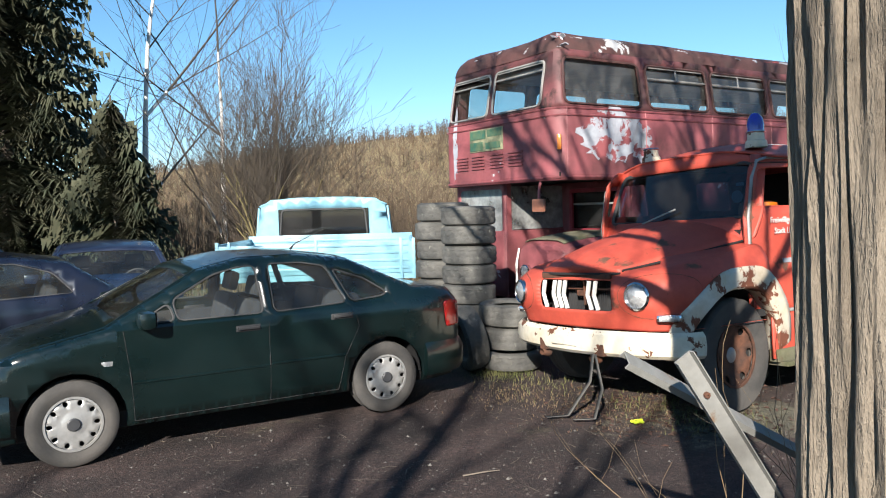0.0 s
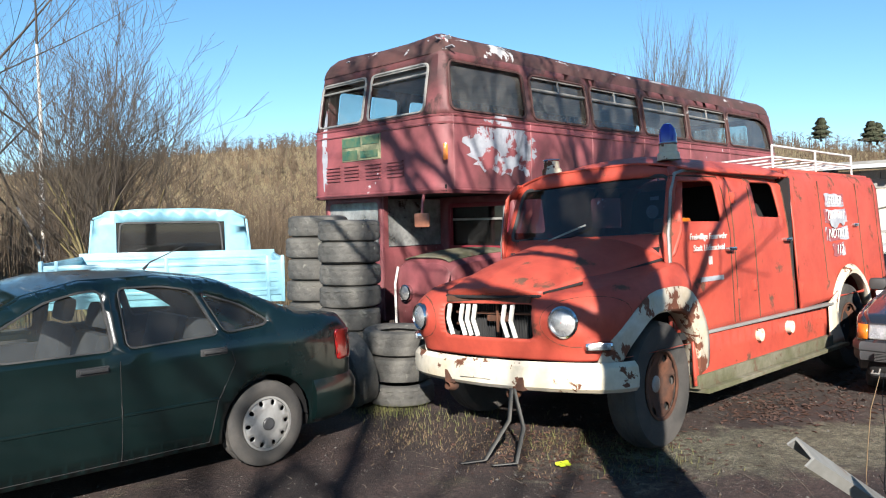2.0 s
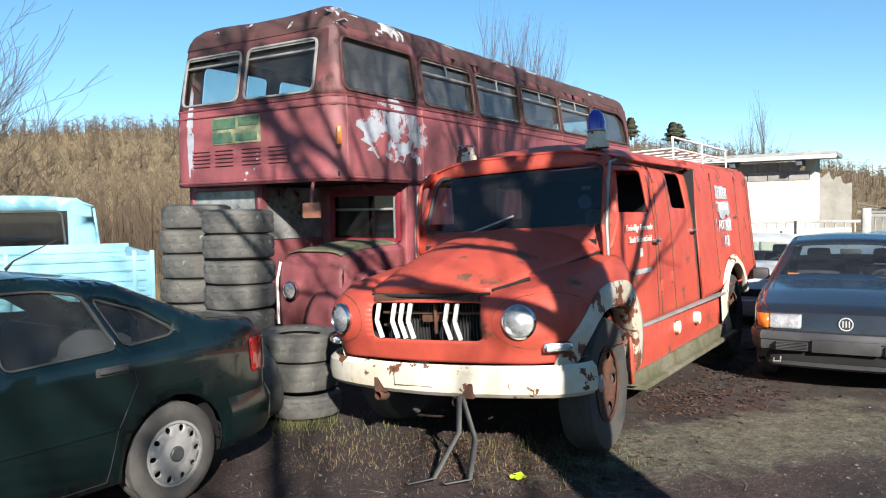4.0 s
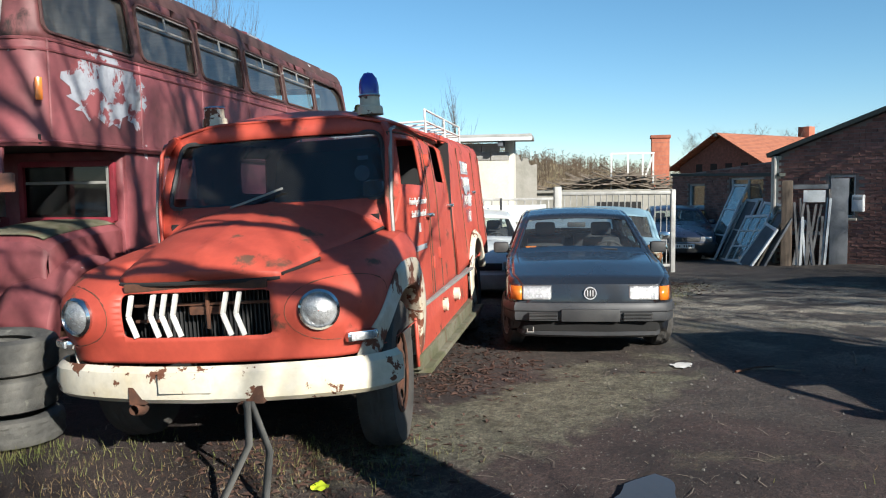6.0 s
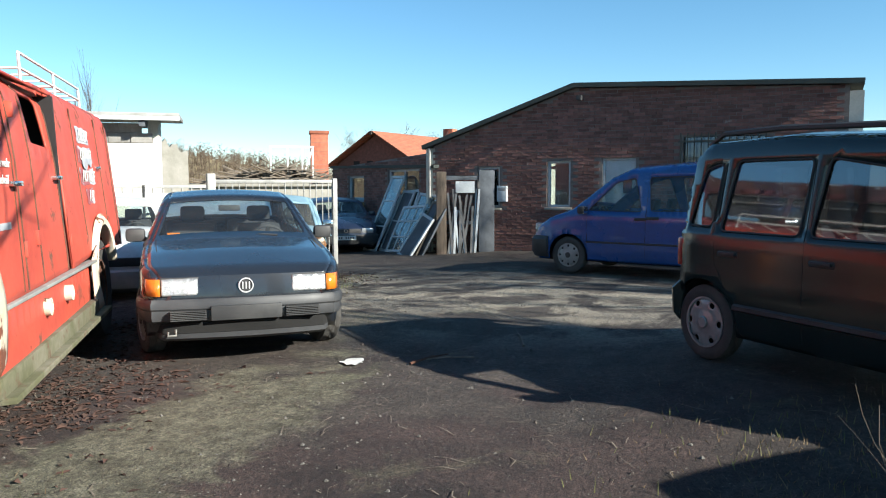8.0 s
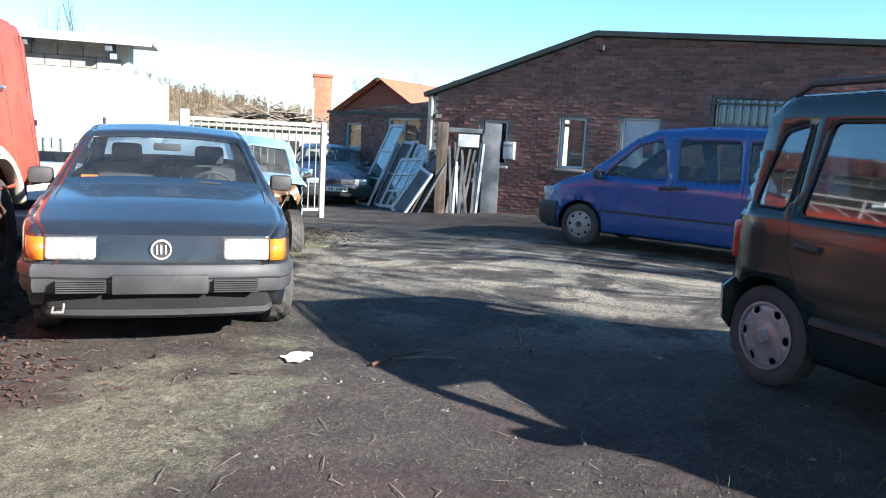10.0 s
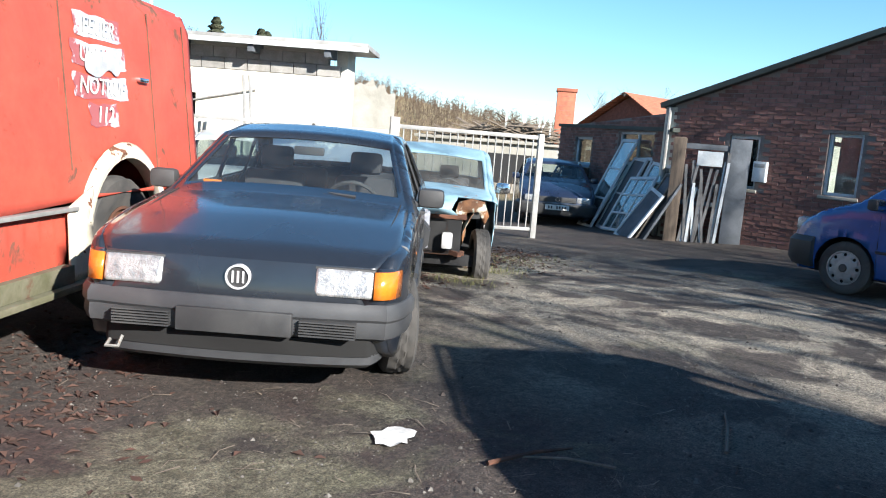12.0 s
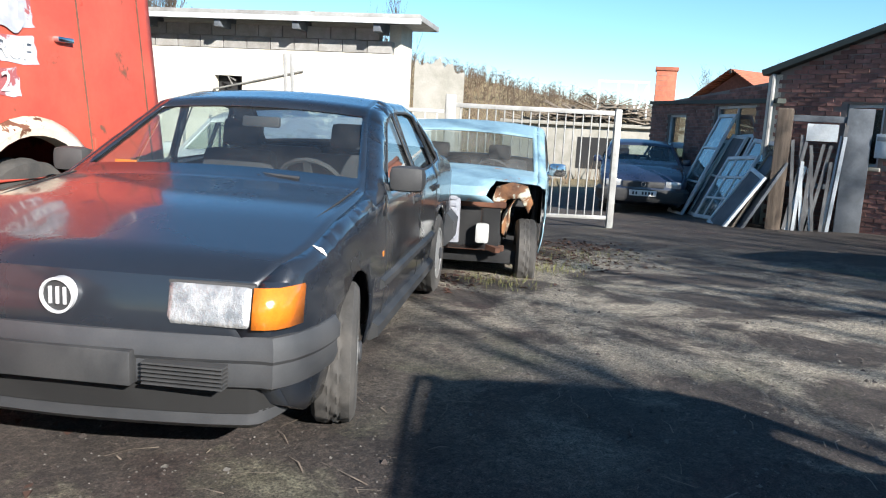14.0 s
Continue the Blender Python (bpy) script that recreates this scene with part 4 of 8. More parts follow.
def green_van():
    P = dict(w=1.6, r=0.30, front=1.17, rear=-1.17, belt=0.99, paint="van_green", rim_holes=6, tumble=0.16, round=0.09, corner=0.3, nose=0.14, crown=0.04, rim=0.66, glass="tinted_glass", tw=0.165,
             top=[(1.62, 0.25), (1.72, 0.4), (1.72, 0.66), (1.66, 0.84), (1.4, 0.96), (1.2, 1.0), (0.72, 1.56), (0.45, 1.68), (-0.5, 1.73), (-1.28, 1.71), (-1.4, 1.63), (-1.5, 1.0), (-1.54, 0.65), (-1.54, 0.4), (-1.5, 0.27)],
             ws=((1.2, 1.0), (0.72, 1.56)), rw=((-1.4, 1.63), (-1.5, 1.0)),
             windows=[[(0.86, 1.03), (0.52, 1.46), (-0.1, 1.56), (-0.18, 1.03)], [(-0.27, 1.03), (-0.23, 1.56), (-0.92, 1.56), (-1.01, 1.03)], [(-1.1, 1.06), (-1.06, 1.55), (-1.25, 1.5), (-1.37, 1.06)]],
             seams=[[(0.72, 0.99), (0.7, 0.3)], [(-0.21, 1.55), (-0.21, 0.3)], [(-1.03, 1.55), (-1.05, 0.8), (-0.86, 0.5), (-0.8, 0.3)]], handles=[(-0.06, 0.86), (-0.9, 0.86)], strips=[(0.7, -0.82, 0.47, 0.03)])
    root, hw = car("dark_green_van", "dark bottle-green small tall van with roof rails and steel wheels", at(6.08, 2.28, 222), P)
    for s in (1, -1):
        bm = bmesh.new()
        tube(bm, [(0.35, s * 0.6, 1.68), (0.2, s * 0.6, 1.76), (-0.6, s * 0.6, 1.79), (-1.18, s * 0.6, 1.78), (-1.33, s * 0.6, 1.7)], 0.022, 6)
        part("roof_rail", bm, M["black"], root, "black roof rail")
        y = hw(-1.4, 1.0, 1)
        part("tail_lamp", boxes((-1.53, -1.4, min(s * 0.6, s * (y - 0.02)), max(s * 0.6, s * (y - 0.02)), 0.72, 0.96), bevel=0.03), M["red_lens"], root)
    bumper(root, hw, [(0, 0.28), (0.05, 0.34), (0.06, 0.54), (0, 0.6), (-0.06, 0.6), (-0.06, 0.28)], 0.45, -1.45, -1.52, M["van_green"], "rear_bumper")
    bumper(root, hw, [(0, 0.28), (0.05, 0.34), (0.06, 0.54), (0, 0.6), (-0.06, 0.6), (-0.06, 0.28)], 0.45, 1.5, 1.69, M["van_green"], "front_bumper")


def plain_car(name, label, m, colour, tall=0.0, glassy="glass", plate=False):
    """A small hatchback or sedan seen only in part."""
    P = dict(w=1.68, r=0.29, front=1.25, rear=-1.22, belt=0.92 + tall, paint=colour, rim_holes=7, tumble=0.4, glass=glassy,
             top=[(1.82, 0.2), (1.95, 0.3), (1.97, 0.55), (1.92, 0.68), (1.75, 0.78), (1.3, 0.88 + tall), (0.9, 0.94 + tall), (0.25, 1.33 + tall), (-0.1, 1.4 + tall), (-0.8, 1.4 + tall), (-1.35, 1.32 + tall), (-1.85, 0.98 + tall), (-1.95, 0.8), (-1.97, 0.5), (-1.85, 0.25)],
             ws=((0.9, 0.94 + tall), (0.25, 1.33 + tall)), rw=((-1.35, 1.32 + tall), (-1.85, 0.98 + tall)),
             windows=[[(0.68, 0.96 + tall), (0.2, 1.26 + tall), (-0.1, 1.33 + tall), (-0.16, 0.96 + tall)], [(-0.26, 0.96 + tall), (-0.22, 1.33 + tall), (-0.85, 1.33 + tall), (-1.2, 1.22 + tall), (-1.4, 1.0 + tall)]],
             seams=[[(0.8, 0.9), (0.78, 0.27)], [(-0.2, 1.36 + tall), (-0.2, 0.27)]], handles=[(-0.05, 0.8)])
    root, hw = car(name, label, m, P)
    bumper(root, hw, [(0, 0.28), (0.04, 0.34), (0.05, 0.5), (0, 0.56), (-0.05, 0.56), (-0.05, 0.28)], 0.45, 1.62, 1.94, M["black"] if plate else M[colour], "front_bumper")
    for s in (1, -1):
        part("head_lamp", boxes((1.8, 1.99, min(s * 0.42, s * 0.72), max(s * 0.42, s * 0.72), 0.57, 0.7), bevel=0.02), M["lamp"], root, "clear head lamp")
    part("grille", boxes((1.9, 2.03, -0.4, 0.4, 0.57, 0.68), bevel=0.01), M["black"], root, "black grille")
    if plate:
        pl = part("number_plate", boxes((2.0, 2.065, -0.26, 0.26, 0.4, 0.51), bevel=0.004), M["white"], root, "white number plate")
        for k in range(7):
            if k != 2:
                part("plate_mark", boxes((2.064, 2.068, -0.2 + k * 0.06, -0.165 + k * 0.06, 0.425, 0.485)), M["black"], pl)
        bm = bmesh.new()
        lathe(bm, [(0.05, 2.028), (0.05, 2.04), (0.036, 2.04), (0.036, 2.028)], 20, "x", (0, 0, 0.63))
        part("badge", bm, M["chrome"], root, "round chrome badge")
    return root


green_sedan()
anthracite_sedan()
blue_minivan()
green_van()
plain_car("navy_estate_car", "navy blue car with chrome badge parked beyond the gate", at(19.75, 13.6, 214), "slate_blue", 0.04, plate=True)
plain_car("blue_grey_hatchback", "dark blue-grey hatchback facing the yard beside bushes", at(-4.75, 11.0, 296), "slate_blue", 0.03)
plain_car("navy_coupe", "dark navy car parked beside the green sedan", at(-5.5, 8.3, 213), "navy", 0.0)
plain_car("dark_estate_car", "dark grey estate car under the conifer", at(-7.8, 10.6, 225), "passat_grey", 0.08)
plain_car("white_hatchback", "white hatchback behind the anthracite sedan", at(9.55, 12.3, 222), "white_car", 0.02)
# never in view: added only to widen the shadow before the green van
plain_car("grey_people_carrier", "unseen dark grey tall car added to shade the yard", at(2.7, -0.6, 222), "passat_grey", 0.22)
plain_car("pale_blue_hatchback", "pale blue small car by the brick wing", at(21.6, 13.6, 215), "silver", 0.0)

# ---- fire engine ----


def fire_engine():
    root = thing("fire_engine", "old faded red fire engine with rusty white bumper", "fire truck", at(1.233, 7.063, 214) @ pose(0, 0, 0, 2.7, 0, 0))      # it leans to its far side
    red, white = M["fire_red"], M["fire_white"]

    def side_y(x, z):
        """Half width of the bodywork: it leans inwards with height and narrows a little to the back."""
        back = min(1.0, max(0.0, (-x - 2.0) / 2.5))
        return 0.98 - 0.05 * back - (0.005 + 0.055 * back) * max(0.0, z - 0.9)

    def flank(x, z, s=1):
        y = side_y(x, z) - 0.04 * max(0, (z - 1.5)) ** 2
        if x > -1.7:
            y -= 0.12 * ((x + 1.7) / 0.45) ** 2
        if z > 1.6:
            y -= (z - 1.6) * 0.06
        if z > 2.0:
            y -= 1.1 * (z - 2.0) ** 2 * 3
        return (x, s * y, z)
    for s in (1, -1):
        wins = [soften([(-1.36, 1.70), (-1.44, 2.03), (-2.0, 2.05), (-2.08, 1.69)], 0.05), soften([(-2.86, 1.73), (-2.8, 2.06), (-3.36, 2.07), (-3.44, 1.72)], 0.05)]
        body = [(-1.28, 0.78), (-1.26, 1.6), (-1.36, 2.02), (-1.48, 2.16), (-3.66, 2.16), (-3.66, 0.78)]
        bm = bmesh.new()
        panel(bm, body, wins, lambda u, v: flank(u, v, s), 0.11)
        part("cab_side", bm, red, root, "faded red cab side", thick=0.02)
        arch = [(-5.22 + 0.56 * math.cos(math.radians(a)), 0.52 + 0.56 * math.sin(math.radians(a))) for a in range(165, 14, -10)]
        body = [(-3.72, 0.78), (-3.72, 2.2), (-6.55, 2.2), (-6.55, 0.78)] + [(x, max(z, 0.78)) for x, z in arch[::-1] if z > 0.78]
        bm = bmesh.new()
        panel(bm, body, [], lambda u, v: (u, s * (side_y(u, v) + 0.015 - (0 if v < 2.05 else 2.0 * (v - 2.05) ** 2)), v), 0.13)
        part("locker_side", bm, red, root, "faded red equipment locker side", thick=0.02)
        bm = bmesh.new()
        body = [(-1.42, 0.36), (-1.42, 0.755), (-4.55, 0.755), (-4.4, 0.36)]
        panel(bm, body, [], lambda u, v: (u, s * (side_y(u, v) + 0.01), v), 0.15)
        part("skirt_panel", bm, red, root, thick=0.02)
        part("skirt_trim", boxes((-4.5, -1.42, min(s * 0.94, s * 1.018), max(s * 0.94, s * 1.018), 0.76, 0.785), bevel=0.005), M["galvanised"], root)
        part("lower_valance", boxes((-4.42, -1.45, min(s * 0.93, s * 1.02), max(s * 0.93, s * 1.02), 0.33, 0.44), bevel=0.006), M["mossy_board"], root, "mossy grey valance")
        part("running_board", boxes((-4.75, -1.5, min(s * 0.88, s * 1.12), max(s * 0.88, s * 1.075), 0.29, 0.33), bevel=0.01), M["mossy_board"], root, "mossy grey running board")
        bm = bmesh.new()
        panel(bm, [(-4.42, 0.33), (-4.42, 0.78), (-4.72, 0.9), (-4.68, 0.55), (-4.84, 0.33)], [], lambda u, v: (u, s * 0.99, v), 0.1)
        part("rear_fender_patch", bm, white, root, "flaking cream panel", thick=0.015)
        bm = bmesh.new()
        ring = [[bm.verts.new((-5.22 + r * math.cos(math.radians(a)), s * y, 0.52 + r * math.sin(math.radians(a)))) for a in range(165, 14, -10)] for r, y in ((0.55, 0.9), (0.55, 0.99), (0.59, 1.0), (0.65, 0.955))]
        for a, b in zip(ring, ring[1:]):
            for k in range(len(a) - 1):
                bm.faces.new((a[k], a[k + 1], b[k + 1], b[k]))
        part("rear_arch", bm, white, root, "cream rear wheel arch", thick=0.01)
        # cab door
        for poly in ([(-1.30, 0.8), (-1.32, 1.6), (-1.4, 2.08), (-2.12, 2.09), (-2.2, 1.6), (-2.2, 0.8)], [(-2.3, 0.8), (-2.28, 1.6), (-2.3, 2.09)], [(-2.72, 2.1), (-2.74, 0.8)], [(-3.58, 2.1), (-3.6, 0.8)], [(-4.55, 2.12), (-4.55, 1.0)], [(-5.75, 2.12), (-5.75, 0.85)], [(-6.4, 2.12), (-6.4, 0.85)]):
            bm = bmesh.new()
            tube(bm, [(u, s * ((flank(u, v)[1] if u > -3.7 else side_y(u, v) + 0.015) + 0.011), v) for u, v in resample(poly, 0.12, False)], 0.007, 4)
            part("panel_gap", bm, M["rust"], root)
        bm = bmesh.new()
        tube(bm, [(u, s * (flank(u, v)[1] + 0.02), v) for u, v in [(-1.29, 1.3), (-1.29, 1.6), (-1.36, 1.95), (-1.46, 2.1), (-1.6, 2.13), (-3.64, 2.13)]], 0.014, 6)
        part("rain_gutter", bm, M["galvanised"], root, "bare metal rain gutter")
        for x, z in ((-2.12, 1.45), (-3.46, 1.5), (-5.55, 1.62)):
            bm = boxes((x - 0.1, x + 0.04, min(s * (side_y(x, z) - 0.02), s * (side_y(x, z) + 0.06)), max(s * (side_y(x, z) - 0.02), s * (side_y(x, z) + 0.06)), z - 0.016, z + 0.016), bevel=0.008)
            part("door_handle", bm, M["chrome"], root, "chrome door handle")
        for x in (-2.65, -3.35):
            bm = bmesh.new()
            r1 = lathe(bm, [(0.06, s * 0.97), (0.06, s * 1.025), (0.03, s * 1.03), (0.02, s * 1.005)], 16, "y", (x, 0, 0.64))
            fill_ends(bm, r1)
            part("locker_latch", bm, white, root, "round white latch plate")
        for x, z in ((-2.31, 1.05), (-2.31, 1.9), (-2.66, 1.1), (-3.8, 1.0), (-3.8, 1.9), (-4.5, 1.5), (-5.8, 1.9), (-5.8, 1.0)):
            part("hinge", boxes((x - 0.02, x + 0.02, min(s * (side_y(x, z) - 0.02), s * (side_y(x, z) + 0.03)), max(s * (side_y(x, z) - 0.02), s * (side_y(x, z) + 0.03)), z - 0.05, z + 0.05), bevel=0.006), red, root)
        # rear seat and partition seen through the openings
        wheel(root, -5.22, s * 0.81, 0.49, 0.27, s, 6, 0.27, rim_mat=M["rust"], dish=-0.08).location.z -= s * 0.81 * 0.047
        w = wheel(root, -0.93, s * 0.88, 0.49, 0.24, s, 6, 0.27, tyre=M["tyre"], rim_mat=M["rust"], turn=4, dish=-0.05)
        w.location.z -= s * 0.88 * 0.047
    # roof
    bm = bmesh.new()
    rows = []
    for k in range(27):
        row, f = [], min(1.0, k / 7)
        f = f * f * (3 - 2 * f) if f < 1 else 1.0
        for t in [-1 + j / 10 for j in range(21)]:
            u = 0.93 * t
            head = 2.22 - 0.09 * max(0, (abs(u) - 0.45) / 0.48) ** 1.5       # top of the windscreen frame
            x0 = -1.26 - (head - 1.56) * 0.38 - 0.16 * abs(u) ** 2.5 + 0.012
            dome = 2.13 + 0.21 * (1 - abs(t) ** 2.6)
            row.append(bm.verts.new((x0 + (-3.66 - x0) * k / 26, u, head + 0.01 + (dome - head - 0.01) * f)))
        rows.append(row)
    for a, b in zip(rows, rows[1:]):
        for k in range(20):
            bm.faces.new((a[k], a[k + 1], b[k + 1], b[k]))
    part("cab_roof", bm, red, root, "faded red domed cab roof", thick=0.02)
    bm = bmesh.new()
    box(bm, -6.55, -3.72, -0.79, 0.79, 2.17, 2.25, 0.035)
    box(bm, -3.74, -3.70, -0.82, 0.82, 0.8, 2.22, 0.01)
    box(bm, -6.57, -6.53, -0.82, 0.82, 0.6, 2.22, 0.01)
    part("locker_roof", bm, red, root)
    part("chassis", boxes((-6.4, -0.4, -0.42, -0.3, 0.42, 0.62), (-6.4, -0.4, 0.3, 0.42, 0.42, 0.62), (-1.05, -0.8, -0.8, 0.8, 0.42, 0.54), (-5.35, -5.1, -0.8, 0.8, 0.42, 0.56), (-3.6, -1.3, -0.9, 0.9, 0.6, 0.72), (-6.4, -4.4, -0.6, 0.6, 0.62, 0.78)), M["dark"], root)
    # windscreen: frame and two-part look of one curved pane
    bm = bmesh.new()

    def screen(u, v):
        return (-1.26 - (v - 1.56) * 0.38 - 0.16 * abs(u) ** 2.5, u, v)
    edge = soften([(-0.92, 1.40), (0.92, 1.40), (0.95, 1.62), (0.88, 2.13), (0.5, 2.22), (-0.5, 2.22), (-0.88, 2.13), (-0.95, 1.62)], 0.06)
    pane = soften([(-0.85, 1.61), (0.85, 1.61), (0.79, 2.1), (-0.79, 2.1)], 0.09)
    panel(bm, edge, [pane], screen, 0.09)
    part("windscreen_frame", bm, red, root, thick=0.02)
    bm = bmesh.new()
    panel(bm, pane, [], lambda u, v: tuple(Vector(screen(u, v)) + Vector((-0.012, 0, 0))), 0.12)
    g = part("windscreen", bm, M["dark_glass"], root, "dark windscreen with white stickers")
    bm = bmesh.new()
    ring = [Vector(screen(u, v)) + Vector((0.006, 0, 0)) for u, v in pane]
    tube(bm, ring + ring[:2], 0.018, 6, False)
    part("windscreen_seal", bm, M["black"], root)
    bm = bmesh.new()
    r1 = lathe(bm, [(0.058, 0), (0.058, 0.004)], 20, "x", (-1.50, 0.64, 1.8))
    fill_ends(bm, r1)
    part("sticker", bm, M["white"], root, "round white sticker")
    part("sticker", boxes((-1.545, -1.541, 0.6, 0.68, 1.9, 1.93)), M["white"], root)
    bm = bmesh.new()
    tube(bm, [(-1.26, -0.3, 1.6), (-1.25, -0.22, 1.62), (-1.285, 0.1, 1.72)], 0.009, 5)
    part("wiper", bm, M["galvanised"], root)
    # cab inside
    bm = boxes((-2.1, -1.95, -0.8, 0.8, 1.0, 1.55), (-2.1, -1.6, -0.8, 0.8, 0.9, 1.1), (-3.5, -3.4, -0.85, 0.85, 1.0, 1.6), bevel=0.05)
    part("bench_seat", bm, M["seat"], root)
    part("cab_lining", boxes((-3.64, -3.6, -0.95, 0.95, 0.8, 2.12), (-3.6, -1.3, -0.95, 0.95, 0.74, 0.8), (-1.5, -1.3, -0.8, 0.8, 1.1, 1.5)), M["dark"], root)
    part("orange_blanket", boxes((-1.9, -1.5, 0.62, 0.8, 1.5, 1.75), bevel=0.06), M["orange"], root, "orange cloth behind the open door window")
    # bonnet
    bm = bmesh.new()
    rows = []
    for k in range(19):
        t = k / 18
        x = -0.07 - t * 1.27
        wd = 0.50 + 0.33 * t ** 0.8
        ze = 1.215 + 0.2 * t
        zc = 1.245 + 0.37 * t ** 0.64
        rows.append([bm.verts.new((x - 0.07 * abs(q) ** 3 * (1 - t) + 0.02 * (1 - q * q) * (1 - t), q * wd, ze + (zc - ze) * (1 - abs(q) ** 2.6) + 0.012 * math.exp(-(q / 0.05) ** 2))) for q in [-1 + j / 12 for j in range(25)]])
    front = [bm.verts.new((v.co.x + 0.005, v.co.y, v.co.z - 0.05)) for v in rows[0]]
    for a, b in zip([front] + rows, rows):
        for k in range(24):
            bm.faces.new((a[k], a[k + 1], b[k + 1], b[k]))
    part("bonnet", bm, red, root, "faded red bonnet with worn patches", thick=0.018)
    for q in (1, -1):
        bm = bmesh.new()
        tube(bm, [(-0.07 - t * 1.27 - 0.07 * (1 - t), q * (0.506 + 0.33 * t ** 0.8), 1.207 + 0.2 * t) for t in [k / 14 for k in range(15)]], 0.011, 5)
        part("bonnet_gap", bm, M["dark"], root, "dark gap under the bonnet edge")
    bm = bmesh.new()
    tube(bm, [(-0.055 - 0.07 * abs(k / 10 - 1) ** 3 + 0.02 * (1 - (k / 10 - 1) ** 2), (k / 10 - 1) * 0.5, 1.185) for k in range(21)], 0.012, 5)
    part("bonnet_gap", bm, M["dark"], root, "dark gap under the bonnet edge")
    # nose with grille opening, wrapping round to the wings
    bm = bmesh.new()

    def nose(u, v):
        # u runs along the front from flank to flank, v up the face and back over the wing tops
        a = abs(u)
        s = 1 if u >= 0 else -1
        if a < 0.62:
            x, y, nx, ny = -0.02 - 0.06 * (a / 0.62) ** 2, a, -1.0, -0.1
        elif a < 1.15:
            q = (a - 0.62) / 0.53 * math.pi / 2
            x, y, nx, ny = -0.08 - 0.40 * (1 - math.cos(q)), 0.62 + 0.40 * math.sin(q), -math.cos(q), -math.sin(q)
        else:
            x, y, nx, ny = -0.48 - (a - 1.15), 1.02 + 0.03 * min(1, (a - 1.15) * 3), 0.0, -1.0
        top = 1.20 + 0.16 * min(1, max(0, (-x - 0.1) / 1.2))
        z = 0.72 + min(v, 1) * (top - 0.72)
        pull = 0.05 * (1 - math.sin(min(v, 1) * math.pi * 0.62 + 0.35)) + (0.16 * max(0, v - 0.72) ** 2 * 6 if v < 1 else 0.075)
        if v > 1:
            pull += (v - 1) * 0.55
            z = top + 0.05 * math.sin(min(1, v - 1) * 1.5)
        # lamp pods swell
        dd = ((a - 0.76) / 0.25) ** 2 + ((z - 1.0) / 0.17) ** 2
        pull -= 0.055 * math.exp(-dd * dd)
        return (x + nx * pull, s * (y + ny * pull), z)
    out = [(-2.0, 0.0), (2.0, 0.0), (2.0, 1.95), (0.5, 1.95), (0.5, 1.12), (-0.5, 1.12), (-0.5, 1.95), (-2.0, 1.95)]
    grille = soften([(-0.46, 0.32), (0.46, 0.32), (0.46, 0.86), (-0.46, 0.86)], 0.06)
    arches = []
    for s in (1, -1):
        arches.append([(s * (0.67 + 0.93 + 0.54 * math.cos(math.radians(a))), max(0.001, (0.49 + 0.56 * math.sin(math.radians(a)) - 0.72) / 0.62)) for a in range(20, 161, 10)])
    panel(bm, out, [grille] + arches, nose, 0.075)
    part("nose_shell", bm, red, root, "faded red nose and front wings", thick=0.012)
    for s in (1, -1):
        bm = bmesh.new()
        ring = []
        for r, lift in ((0.545, -0.12), (0.55, 0.008), (0.565, 0.022), (0.62, 0.016), (0.68, 0.014), (0.735, 0.01)):
            row = []
            for a in range(-6, 187, 8):
                p = Vector(nose(s * (1.6 + r * math.cos(math.radians(a))), (0.49 + (r + 0.012 * math.sin(a * 0.13)) * math.sin(math.radians(a)) - 0.72) / 0.62))
                out_ = Vector((0.5 if p.x > -0.5 else 0.0, s, 0)).normalized()
                row.append(bm.verts.new(p + out_ * lift))
            ring.append(row)
        for a, b in zip(ring, ring[1:]):
            for k in range(len(a) - 1):
                bm.faces.new((a[k], a[k + 1], b[k + 1], b[k]))
        part("front_arch", bm, M["arch_white"], root, "white flaking paint on the wheel arch", thick=0.012)
        bm = bmesh.new()
        rg = lathe(bm, [(0.57, s * 1.0), (0.57, s * 0.5), (0.1, s * 0.5)], 20, "y", (-0.93, 0, 0.49))
        bmesh.ops.delete(bm, geom=[v for v in bm.verts if v.co.z < 0.5], context="VERTS")
        part("wheel_housing", bm, M["dark"], root)
        lx, ly, lz = -0.055, 0.745, 1.01
        mm = pose(lx, s * ly, lz, 0, 0, 14 * s)
        bm = bmesh.new()
        lathe(bm, [(0.09, -0.03), (0.112, -0.02), (0.116, 0.02), (0.102, 0.035), (0.094, 0.02)], 28, "x")
        bm.transform(mm)
        lamp = part("head_lamp", bm, M["chrome"], root, "round chrome-ringed head lamp")
        bm = bmesh.new()
        r1 = lathe(bm, [(0.097, 0.02), (0.07, 0.042), (0.04, 0.052), (0.004, 0.055)], 24, "x")
        bm.transform(mm)
        part("lamp_glass", bm, M["lamp"], lamp)
        bm = boxes((-0.04, 0.04, -0.10, 0.10, -0.032, 0.032), bevel=0.025)
        bm.transform(pose(-0.2, s * 0.935, 0.83, 0, 0, 38 * s))
        ind = part("indicator", bm, M["chrome"], root, "oval clear indicator")
        bm = boxes((0.03, 0.05, -0.08, 0.08, -0.022, 0.022), bevel=0.01)
        bm.transform(pose(-0.2, s * 0.935, 0.83, 0, 0, 38 * s))
        part("indicator_lens", bm, M["lamp"], ind)
        bm = bmesh.new()
        tube(bm, [nose(s * (0.80 + 0.32 * math.cos(k * math.tau / 28) * (1.15 if math.cos(k * math.tau / 28) > 0 else 0.8)), 0.58 + 0.36 * math.sin(k * math.tau / 28)) for k in range(26)], 0.008, 4, False)
